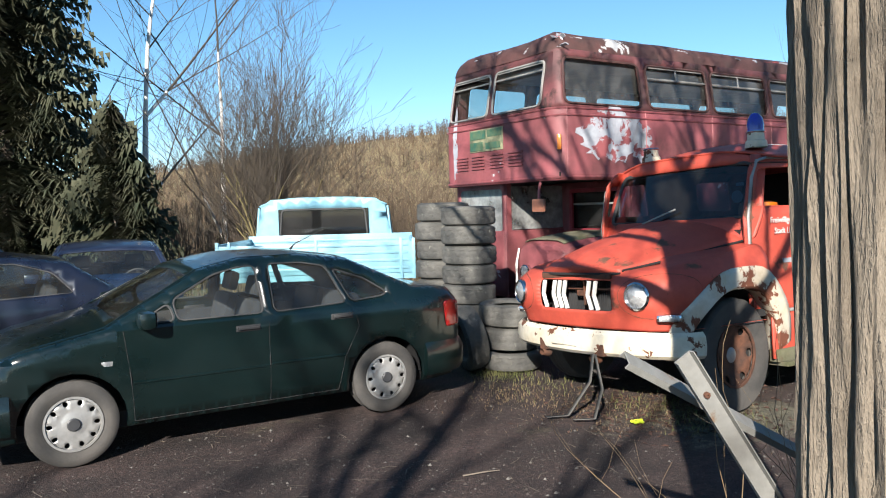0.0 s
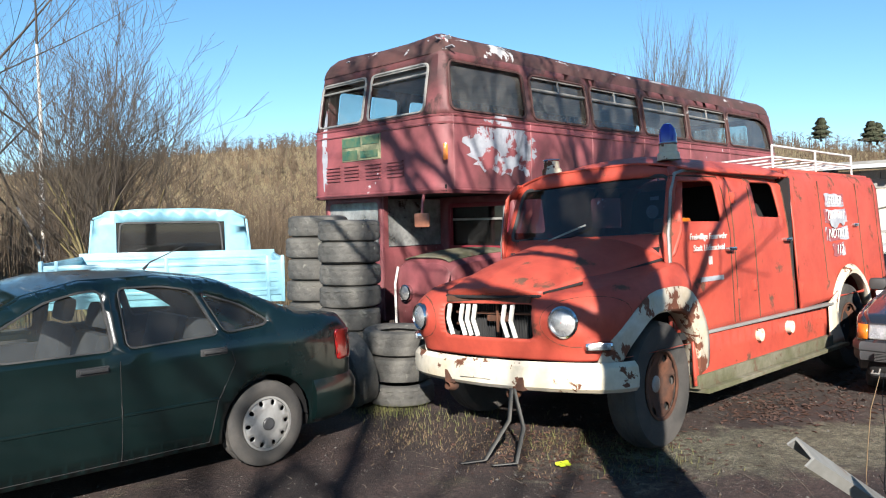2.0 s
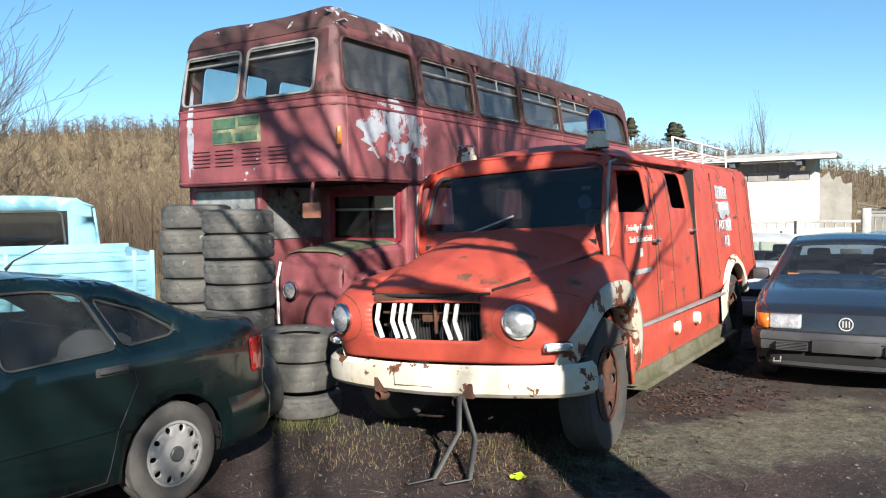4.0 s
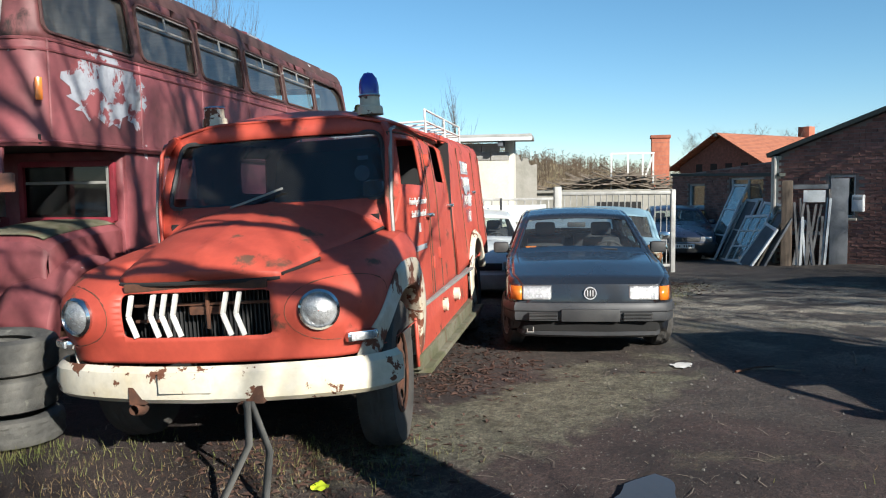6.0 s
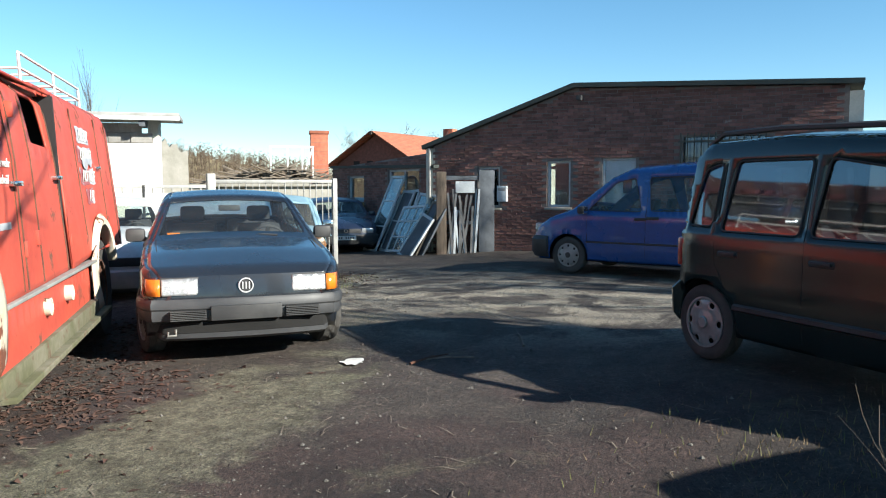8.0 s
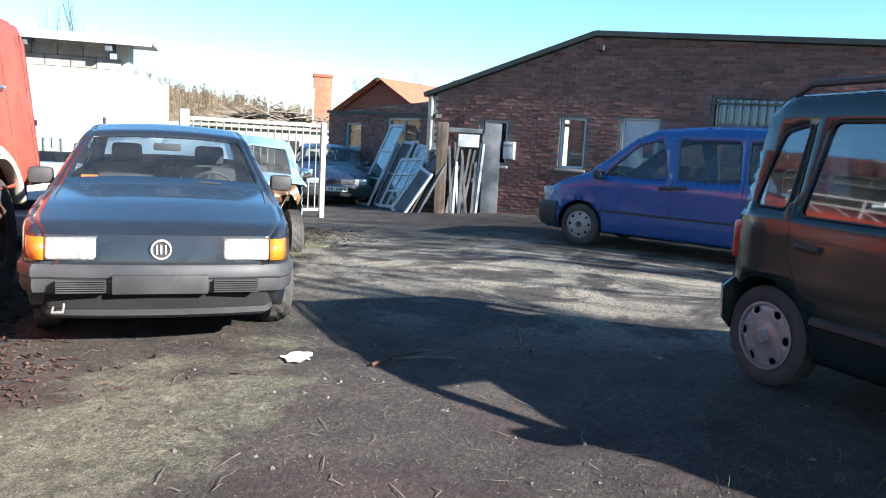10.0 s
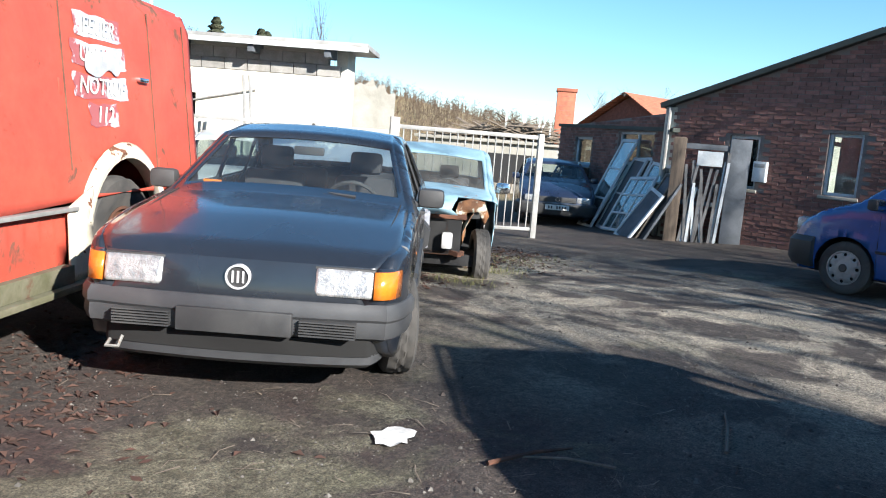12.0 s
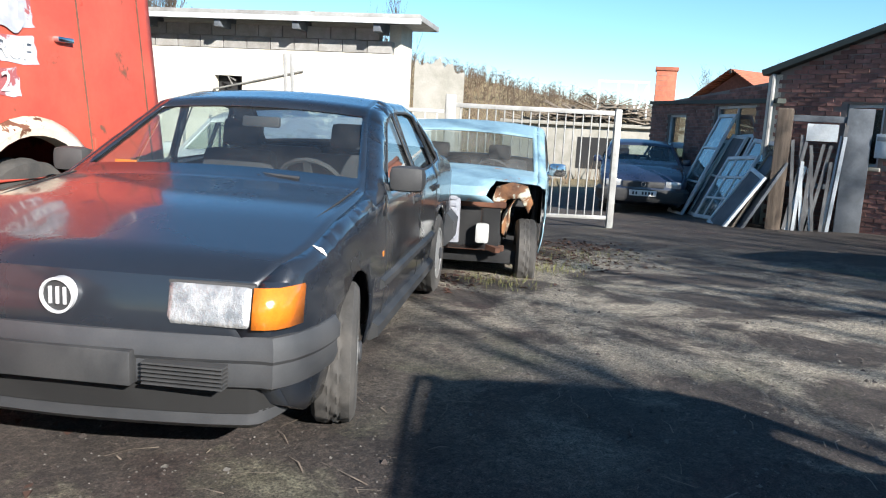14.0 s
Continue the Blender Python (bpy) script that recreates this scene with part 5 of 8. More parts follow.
        part("pod_seam", bm, M["rust"], root)
    part("grille_header", boxes((-0.085, -0.055, -0.44, 0.44, 1.14, 1.19), bevel=0.01), M["rust"], root, "rusty brown bar over the grille")
    # grille
    part("radiator", boxes((-0.42, -0.28, -0.5, 0.5, 0.8, 1.2)), M["dark"], root)
    bm = bmesh.new()
    for k in range(34):
        y = -0.44 + k * 0.0267
        beam(bm, (-0.26, y, 0.82), (-0.26, y, 1.16), 0.006, 0.03, (1, 0, 0))
    part("radiator_core", bm, M["black"], root)["kind"] = "stuff"
    part("grille_bar", boxes((-0.2, -0.18, -0.46, 0.46, 1.035, 1.055), (-0.2, -0.17, -0.1, 0.12, 0.98, 1.03), (-0.2, -0.18, -0.46, -0.25, 0.94, 0.96), (-0.16, -0.14, 0.02, 0.04, 0.9, 1.12), bevel=0.006), M["rust"], root, "bent rusty cross bar")
    for y in (-0.42, -0.28, -0.21, -0.14, 0.17, 0.25):
        bm = bmesh.new()
        for a, b in (((y + 0.03, 1.125), (y, 1.0)), ((y, 1.0), (y + 0.045, 0.875))):
            beam(bm, (-0.05, a[0], a[1]), (-0.05, b[0], b[1]), 0.02, 0.034, (1, 0, 0), 0.004)
        part("grille_chevron", bm, M["white"], root, "white chevron grille bar")
    # bumper
    bm = bmesh.new()
    path = [(-0.4, 1.09), (-0.34, 1.075), (-0.27, 1.035), (-0.19, 0.95), (-0.12, 0.8), (-0.06, 0.6), (0.0, 0.3), (0.02, 0.0)]
    path = path + [(x, -y) for x, y in path[-2::-1]]
    sweep(bm, [(-0.0, 0.5), (-0.035, 0.53), (-0.045, 0.6), (-0.035, 0.68), (-0.0, 0.715), (0.01, 0.71), (0.0, 0.6), (0.01, 0.505)], path)
    part("front_bumper", bm, white, root, "white bumper with flaking paint and rust")
    part("plate_holder", boxes((0.058, 0.07, -0.2, 0.12, 0.57, 0.69), bevel=0.004), white, root, "blank flaking white plate")
    bm = bmesh.new()
    for s in (1, -1):
        beam(bm, (-0.5, s * 0.36, 0.55), (0.03, s * 0.36, 0.55), 0.1, 0.1)
        lathe(bm, [(0.045, -0.03), (0.05, 0.0), (0.03, 0.06)], 14, "x", (-0.02, s * 0.33 - 0.05, 0.47))
    part("bumper_bracket", bm, M["rust"], root)
    # beacons
    for y, blue in ((0.66, True), (-0.62, False)):
        bm = bmesh.new()
        lathe(bm, [(0.10, 0), (0.095, 0.06), (0.078, 0.07), (0.075, 0.14), (0.05, 0.145)], 20, "z", (-1.78, y, 2.25))
        b = part("beacon_base", bm, M["fire_white"], root, "rusty white beacon base")
        bm = bmesh.new()
        if blue:
            r1 = lathe(bm, [(0.075, 0), (0.078, 0.07), (0.065, 0.13), (0.035, 0.17), (0.002, 0.18)], 20, "z", (-1.78, y, 2.395))
            part("blue_dome", bm, M["blue_lens"], b, "blue beacon dome")
        lathe(bm := bmesh.new(), [(0.08, 0), (0.085, 0.01), (0.08, 0.02)], 20, "z", (-1.78, y, 2.385))
        part("beacon_ring", bm, M["chrome"], b)
    # roof rack
    rack = new("roof_rack")
    rack.parent = root
    rack["label"] = "white tubular roof rack"

    def bar(a, b, r=0.013):
        bm = bmesh.new()
        tube(bm, [a, b], r, 6)
        part("rack_bar", bm, M["white"], rack)
    for y in (-0.68, 0.0, 0.68):
        bar((-3.9, y, 2.38), (-6.3, y, 2.38))
    for x in [-3.9 - k * 0.4 for k in range(7)]:
        bar((x, -0.68, 2.38), (x, 0.68, 2.38), 0.011)
    for y in (-0.68, 0.68):
        for x in (-3.9, -5.1, -6.3):
            bar((x, y, 2.24), (x, y, 2.5))
        bar((-3.9, y, 2.5), (-6.3, y, 2.5))
    # lettering on the door and the locker
    side = pose(0, 0, 0, 90, 0, 180)
    for txt, x, z, size in (("Freiwillige Feuerwehr", -1.79, 1.545, 0.075), ("Stadt Lüdenscheid", -1.79, 1.45, 0.075)):
        words("door_lettering", txt, size, Matrix.Translation((x, side_y(x, z) + 0.014, z)) @ pose(0, 0, 0, -2.5) @ side, M["white"], root)
    part("crest", boxes((-1.83, -1.77, 0.96, 0.993, 1.33, 1.40), bevel=0.002), M["white"], root)
    part("faded_line", boxes((-2.02, -1.62, 0.96, 0.994, 1.19, 1.23)), M["bare_metal"], root)
    for txt, z, size in (("FEUER", 1.86, 0.15), ("UNFALL", 1.68, 0.15), ("NOTRUF", 1.48, 0.15), ("112", 1.3, 0.15)):
        wd = 0.055 * len(txt) + 0.02
        bm = bmesh.new()
        panel(bm, [(-5.0 + (wd + 0.03 * noise.noise(Vector((k * 0.8, z, 1)))) * max(-1, min(1, 1.5 * math.cos(k * math.tau / 28))), z + 0.05 + (0.075 + 0.02 * noise.noise(Vector((k * 0.9, 2, z)))) * max(-1, min(1, 1.5 * math.sin(k * math.tau / 28)))) for k in range(28)], [], lambda u, v: (u, side_y(u, v) + 0.029, v), 0.1)
        part("peeled_patch", bm, M["patch_metal"], root, "peeled grey patch behind the lettering")
        words("locker_lettering", txt, size, Matrix.Translation((-5.0, side_y(-5.0, z) + 0.033, z)) @ pose(0, 0, 0, -5.4) @ side, M["white"], root)
    bm = bmesh.new()
    panel(bm, soften([(-5.25, 1.78), (-4.8, 1.74), (-4.78, 1.62), (-4.95, 1.58), (-5.1, 1.66), (-5.2, 1.6), (-5.3, 1.7)], 0.05), [], lambda u, v: (u, side_y(u, v) + 0.038, v), 0.1)
    part("scraped_patch", bm, M["bare_metal"], root, "scraped bare patch over the lettering")
    # tow strap from the bumper to the ground
    bm = bmesh.new()
    for pts in ([(0.06, 0.33, 0.52), (0.14, 0.36, 0.3), (0.3, 0.25, 0.03), (0.42, 0.12, 0.012)], [(0.06, 0.35, 0.52), (0.1, 0.46, 0.25), (0.2, 0.46, 0.02), (0.32, 0.34, 0.012)]):
        pts = resample(pts, 0.05, False)
        rows = [(bm.verts.new(p + Vector((0, -0.024, 0))), bm.verts.new(p + Vector((0.012, 0.024, 0.003)))) for p in pts]
        for a, b in zip(rows, rows[1:]):
            bm.faces.new((a[0], a[1], b[1], b[0]))
    part("tow_strap", bm, M["strap"], root, "grey webbing strap hanging from the bumper", thick=0.004)


fire_engine()

# ---- double-decker ----


def double_decker():
    root = thing("double_decker_bus", "derelict red double-decker bus with peeling paint and dirty windows", "bus", at(1.5, 10.129, 34.16))
    red = M["bus_red"]
    WID, LEN, R = 2.74, 9.42, 0.26
    q = math.pi / 2 * R

    def ring(s, inset=0.0):
        """Plan point at s along the shell: front is s < 0, near side 0..LEN, with rounded corners."""
        k = R - inset
        if s < -WID + R:                                    # far front corner and far side
            t = (-WID + R - s)
            a = min(t / R, math.pi / 2) if t < R * 1.6 else math.pi / 2
            if t < R * math.pi / 2:
                return (R - k * math.cos(a), WID - R + k * math.sin(a))
            return (R + (t - R * math.pi / 2), WID - inset)
        if s < -R:
            return (inset, -s)
        if s < R:
            a = (s + R) / (2 * R) * math.pi / 2
            return (R - k * math.cos(a), R - k * math.sin(a))
        if s < LEN - R:
            return (s, inset)
        t = s - (LEN - R)
        if t < R * math.pi / 2:
            a = t / R
            return (LEN - R + k * math.sin(a), R - k * math.cos(a))
        return (LEN - inset, R + t - R * math.pi / 2)

    def lean(z):
        return 0.14 * max(0, (z - 2.9)) ** 1.3

    def shell(s, z, out=0.0):
        x, y = ring(s, max(0, lean(z)) * (1 if s > -R else 1.2) - out)
        return (x, y, z)
    s0, s1 = -WID - 8.2, LEN + 2.3
    zb, zt = 3.10, 3.69
    xs = [(-0.16, 1.486), (1.626, 2.87), (2.98, 4.265), (4.376, 5.72), (5.81, 7.19), (7.24, 9.14)]
    wins = [soften([(max(a, 0.09), zb), (b, zb), (b, zt), (max(a, 0.09), zt)], 0.11) for a, b in xs[:-1]]
    wins.append(soften([(7.27, zb), (9.1, zb), (8.98, zt - 0.12), (8.7, zt), (7.27, zt)], 0.1))
    fronts = [soften([(-1.43, zb), (-0.36, zb), (-0.36, zt), (-1.43, zt)], 0.09), soften([(-2.5, zb), (-1.54, zb), (-1.54, zt), (-2.5, zt)], 0.09)]
    far = [soften([(-WID - 0.35 - k * 1.35 - 1.15, zb), (-WID - 0.35 - k * 1.35, zb), (-WID - 0.35 - k * 1.35, zt), (-WID - 0.35 - k * 1.35 - 1.15, zt)], 0.1) for k in range(5)]
    rear = [soften([(LEN + 0.5, zb), (LEN + 1.7, zb), (LEN + 1.7, zt), (LEN + 0.5, zt)], 0.1)]
    bm = bmesh.new()
    panel(bm, [(s0, 2.12), (s1, 2.12), (s1, 3.045), (s0, 3.045)], [], shell, 0.16)
    part("upper_deck", bm, red, root, "faded red upper deck panelling", thick=0.03)
    bm = bmesh.new()
    panel(bm, [(s0, 3.045), (s1, 3.045), (s1, 3.8), (s0, 3.8)], wins + fronts + far + rear, shell, 0.16)
    part("window_band", bm, M["bus_band"], root, "grimy dark maroon band round the upper windows", thick=0.03)
    for poly, nm, glz in [(w, "side_window", "dirty_glass") for w in wins] + [(w, "front_window", "glass") for w in fronts] + [(w, "side_window", "dirty_glass") for w in far] + [(w, "rear_window", "dirty_glass") for w in rear]:
        bm = bmesh.new()
        panel(bm, poly, [], lambda u, v: shell(u, v, -0.03), 0.2)
        g = part(nm, bm, M[glz], root, "dirty bus window")
        g.visible_shadow = False
        bm = bmesh.new()
        rg = [shell(u, v, 0.022) for u, v in resample(poly, 0.15)]
        tube(bm, rg + rg[:2], 0.017, 5, False)
        fr = part("window_frame", bm, M["bus_roof"] if nm != "front_window" else M["galvanised"], root)
        a, b = min(p[0] for p in poly), max(p[0] for p in poly)
        if nm == "side_window" and b - a < 1.4 and a > 1 or nm == "front_window":
            bm = bmesh.new()
            zz = 3.51 if nm == "side_window" else 3.57
            tube(bm, [shell(a + 0.02 + (b - a - 0.04) * k / 8, zz, 0.012) for k in range(9)], 0.013, 5)
            if nm == "side_window":
                tube(bm, [shell((a + b) / 2, zz, 0.012), shell((a + b) / 2, zt - 0.02, 0.012)], 0.012, 5)
            tube(bm, [shell(a + 0.05 + (b - a - 0.1) * k / 8, zt - 0.025, 0.014) for k in range(9)], 0.010, 5)
            part("sliding_vent", bm, M["galvanised"], fr, "pale metal sliding vent bar")
    # roof
    bm = bmesh.new()
    rows = []
    for z, ins in ((3.8, lean(3.8)), (3.89, 0.15), (3.98, 0.21), (4.06, 0.34), (4.11, 0.55), (4.14, 0.85), (4.15, 1.3)):
        row = []
        n = 150
        for k in range(n + 1):
            s = s0 + (s1 - s0) * k / n
            i2 = ins
            x, y = ring(s, min(i2, R - 0.02))
            rem = i2 - min(i2, R - 0.02)
            c = Vector((min(max(x, 0.9), LEN - 0.9), WID / 2))
            d = (c - Vector((x, y)))
            p = Vector((x, y)) + (d.normalized() * min(rem, d.length) if d.length > 1e-3 else Vector((0, 0)))
            row.append(bm.verts.new((p.x, p.y, z + noise.noise(Vector((p.x * 2, p.y * 2, z))) * 0.012)))
        rows.append(row)
    for a, b in zip(rows, rows[1:]):
        for k in range(len(a) - 1):
            bm.faces.new((a[k], a[k + 1], b[k + 1], b[k]))
    box(bm, 0.9, LEN - 0.9, 1.1, WID - 1.1, 4.12, 4.155)
    part("roof", bm, M["bus_roof"], root, "dark peeling roof with flaking paint")
    bm = bmesh.new()
    for i in range(46):                      # curling flakes along the roof edge
        s = random.uniform(-2.5, 9.2)
        z = random.choice((3.84, 3.9, 3.97))
        p = Vector(shell(s, 3.8, 0.0)) + Vector((0, 0, z - 3.8))
        d = 0.16 if z > 3.87 else 0.1
        p += Vector((d * 0.6 if s < 0 else 0, d * 0.7 if s > 0 else 0, 0))
        box(bm, -random.uniform(0.03, 0.16), random.uniform(0.03, 0.16), -0.02, 0.03, 0, random.uniform(0.006, 0.02), 0, Matrix.Translation(p) @ pose(0, 0, 0, random.uniform(20, 60), 0, random.uniform(-20, 20) + (90 if s < 0 else 0)))
    part("paint_flakes", bm, M["bare_metal"], root, "curling grey paint flakes")["kind"] = "stuff"
    for s, z, wd, hh in ((0.95, 2.72, 0.62, 0.34), (1.45, 2.62, 0.2, 0.24), (5.0, 3.93, 0.6, 0.07), (8.6, 3.9, 0.3, 0.06), (-0.3, 3.93, 0.3, 0.07), (2.5, 3.93, 0.18, 0.05), (-2.35, 2.75, 0.06, 0.5)):
        poly = [(s + wd * (1 + 0.4 * noise.noise(Vector((k * 0.9, s, z)))) * math.cos(k * math.tau / 40), z + hh * (1 + 0.45 * noise.noise(Vector((k * 1.1, z, s)))) * math.sin(k * math.tau / 40)) for k in range(40)]
        bm = bmesh.new()
        up = z > 3.8
        panel(bm, poly, [], lambda u, v: shell(u, v, 0.019) if not up else tuple(Vector(shell(u, 3.8, 0)) + Vector((0.09 if u < 0 else 0, 0 if u < 0 else 0.10, v - 3.8 + 0.02))), 0.15)
        part("bare_patch", bm, M["patch_metal"], root, "bare grey patch where paint has peeled")
    # beading and vents on the front
    for z in (2.16, 3.04, 2.95):
        bm = bmesh.new()
        tube(bm, [shell(-2.6 + (LEN + 2.4) * k / 60, z, 0.02) for k in range(61)], 0.014, 5)
        part("beading", bm, red, root)
    for s in (0.12, 1.55, 2.93, 4.32, 5.77, 7.22):
        bm = bmesh.new()
        tube(bm, [shell(s, 2.2 + 0.85 * k / 4, 0.017) for k in range(5)], 0.009, 4)
        part("panel_joint", bm, red, root)
    for y0 in (0.72, 1.15, 1.6, 2.0):
        for k in range(5):
            bm = bmesh.new()
            beam(bm, (-0.02, y0, 2.36 + k * 0.045), (-0.02, y0 + 0.3, 2.36 + k * 0.045), 0.03, 0.018)
            part("vent_louvre", bm, red, root)
    sign = part("destination_sign", boxes((-0.025, -0.005, 1.15, 1.95, 2.6, 2.92), bevel=0.006), surface("yellowed_sign_board", (0.34, 0.33, 0.2), (0.13, 0.15, 0.09), 0.7, scale=6, fine=30, bumps=0.2), root, "faded green and yellowed destination board")
    green = surface("faded_sign_green", (0.02, 0.12, 0.09), (0.12, 0.17, 0.09), 0.6, scale=9)
    for y0, y1, z0, z1 in ((1.17, 1.5, 2.8, 2.9), (1.55, 1.93, 2.78, 2.9), (1.2, 1.55, 2.63, 2.72), (1.62, 1.93, 2.62, 2.74)):
        part("sign_mark", boxes((-0.032, -0.024, y0, y1, z0, z1)), green, sign)
    for s, z in ((0.1, 2.58),):
        part("marker_lamp", boxes((-0.04, 0.04, -0.03, 0.03, 2.5, 2.7), bevel=0.02), M["orange"], root, "orange side marker").matrix_local = pose(0.02, 0.02, 0, 0, 0, 45)
    # upper deck floor and seats, so that the windows show depth
    part("deck_floor", boxes((0.06, LEN - 0.1, 0.06, WID - 0.06, 2.14, 2.22)), M["dark"], root)
    part("roof_lining", boxes((0.3, LEN - 0.3, 0.3, WID - 0.3, 3.76, 3.79)), M["frame_white"], root)
    for k in range(9):
        for y in (0.25, 1.6):
            part("bus_seat", boxes((0.9 + k * 0.9, 1.0 + k * 0.9, y, y + 0.85, 2.3, 3.02), bevel=0.04), M["seat"], root)
    # lower deck: bulkhead, driver's cab, bonnet
    bm = boxes((1.3, LEN - 0.1, 0.03, 0.08, 0.45, 2.13), (1.3, LEN - 0.1, WID - 0.08, WID - 0.03, 0.45, 2.13), (LEN - 0.12, LEN - 0.06, 0.05, WID - 0.05, 0.45, 2.13))
    part("lower_deck", bm, red, root)
    bm = bmesh.new()
    panel(bm, [(0.06, 0.5), (WID - 0.06, 0.5), (WID - 0.06, 2.13), (0.06, 2.13)], [soften([(0.16, 1.42), (1.2, 1.42), (1.2, 2.0), (0.16, 2.0)], 0.08)], lambda u, v: (1.3, u, v), 0.25)
    part("bulkhead", bm, red, root, thick=0.04)
    part("bulkhead_window", boxes((1.3, 1.31, 0.15, 1.22, 1.41, 2.01)), M["dark_glass"], root).visible_shadow = False
    bm = bmesh.new()
    panel(bm, [(1.42, 0.5), (2.66, 0.5), (2.66, 2.13), (1.42, 2.13)], [soften([(1.5, 1.45), (2.58, 1.45), (2.58, 2.06), (1.5, 2.06)], 0.06)], lambda u, v: (0.22, u, v), 0.25)
    box(bm, 0.22, 1.3, 1.40, 1.44, 0.5, 1.45)
    box(bm, 0.22, 0.28, 1.40, 1.44, 1.45, 2.13)
    part("driver_cab", bm, red, root, thick=0.03)
    part("cab_window", boxes((0.22, 0.228, 1.48, 2.6, 1.43, 2.08)), M["cab_glass"], root).visible_shadow = False
    part("cab_window", boxes((0.3, 1.28, 1.42, 1.426, 1.47, 2.1)), M["cab_glass"], root).visible_shadow = False
    bm = bmesh.new()
    rows = []
    for k in range(12):
        x = 1.3 - 1.12 * k / 11
        rows.append([bm.verts.new((x, 0.6 + t * (0.5 - 0.03 * (k / 11) ** 2), (1.42 - 0.1 * (k / 11) ** 2) * (1 - 0.07 * abs(t) ** 5) - (0.05 if k == 11 else 0))) for t in [-1 + j / 8 for j in range(17)]])
    for dz, dx in ((0.1, 0.03), (0.5, 0.035), (0.85, 0.0)):
        rows.append([bm.verts.new((0.18 - dx, v.co.y, v.co.z - dz)) for v in rows[11]])
    for a, b in zip(rows, rows[1:]):
        for j in range(16):
            bm.faces.new((a[j], a[j + 1], b[j + 1], b[j]))
    for j in (0, 16):
        lo = [bm.verts.new((r[j].co.x, r[j].co.y, 0.5)) for r in rows[:12]]
        for i in range(11):
            bm.faces.new((rows[i][j], rows[i + 1][j], lo[i + 1], lo[i]))
    part("bonnet", bm, red, root, "faded pink-red engine bonnet", thick=0.02)
    bm = bmesh.new()
    rows = []
    for k in range(12):
        x = 1.28 - 1.06 * k / 11
        f = ((1.3 - x) / 1.12) ** 2
        rows.append([bm.verts.new((x, 0.6 + t * (0.43 - 0.03 * f), (1.42 - 0.1 * f) * (1 - 0.07 * abs(t * 0.86) ** 5) + 0.016)) for t in [-1 + j / 8 for j in range(17)]])
    for r0, r1 in zip(rows, rows[1:]):
        for j in range(16):
            bm.faces.new((r0[j], r0[j + 1], r1[j + 1], r1[j]))
    part("bonnet_cover", bm, M["mossy_board"], root, "dull mossy bonnet lid", thick=0.012)
    for y in (0.16, 1.2):
        part("window_post", boxes((1.24, 1.285, y - 0.03, y + 0.03, 1.42, 2.02), bevel=0.01), M["crimson"], root, "crimson window post")
    for z in (1.4, 1.98):
        part("window_rail", boxes((1.24, 1.285, 0.16, 1.2, z, z + 0.06), bevel=0.01), M["crimson"], root, "crimson window rail")
    part("sliding_vent", boxes((1.25, 1.275, 0.2, 1.15, 1.8, 1.83), (1.25, 1.275, 0.2, 0.23, 1.46, 1.98), bevel=0.006), M["galvanised"], root, "pale metal sliding vent bar")
    bm = bmesh.new()
    tube(bm, [(0.12, 1.07, 0.5), (0.115, 1.075, 1.0), (0.15, 1.05, 1.22)], 0.016, 6)
    part("radiator_trim", bm, M["white"], root, "pale radiator edge trim")
    for y in (0.84,):
        bm = bmesh.new()
        lathe(bm, [(0.07, 0.04), (0.10, 0.0), (0.105, -0.05), (0.09, -0.06)], 22, "x", (0.12, y, 0.9))
        lp = part("head_lamp", bm, M["chrome"], root, "round chrome head lamp")
        bm = bmesh.new()
        lathe(bm, [(0.09, -0.05), (0.05, -0.075), (0.004, -0.08)], 20, "x", (0.12, y, 0.9))
        part("lamp_glass", bm, M["lamp"], lp)
    bm = bmesh.new()                           # near front wing
    rows = []
    for k in range(14):
        a = math.radians(178 - k * 13)
        rows.append([bm.verts.new((0.62 + (0.66 + d) * math.cos(a), y, 0.42 + (0.66 + d) * math.sin(a))) for y, d in ((0.6, -0.06), (0.45, 0.02), (0.2, 0.06), (0.0, 0.03), (-0.06, -0.06))])
    for a, b in zip(rows, rows[1:]):
        for j in range(4):
            bm.faces.new((a[j], a[j + 1], b[j + 1], b[j]))
    part("front_wing", bm, red, root, "faded pink-red front wing", thick=0.02)
    for x in (0.62, 7.0):
        for s, y in ((-1, 0.3), (1, WID - 0.3)):
            wheel(root, x, y, 0.5, 0.26, s, 6, 0.28, rim_mat=M["rust"], dish=-0.04)
    bm = bmesh.new()
    tube(bm, [(0.02, 0.4, 2.12), (-0.03, 0.38, 2.0), (-0.03, 0.38, 1.88)], 0.02, 6)
    mi = part("mirror_arm", bm, red, root)
    part("wing_mirror", boxes((-0.06, -0.02, 0.25, 0.5, 1.72, 1.89), bevel=0.02), M["mirror_back"], mi, "square mirror with orange-brown back")


double_decker()

# ---- pickup, wreck, tyres ----


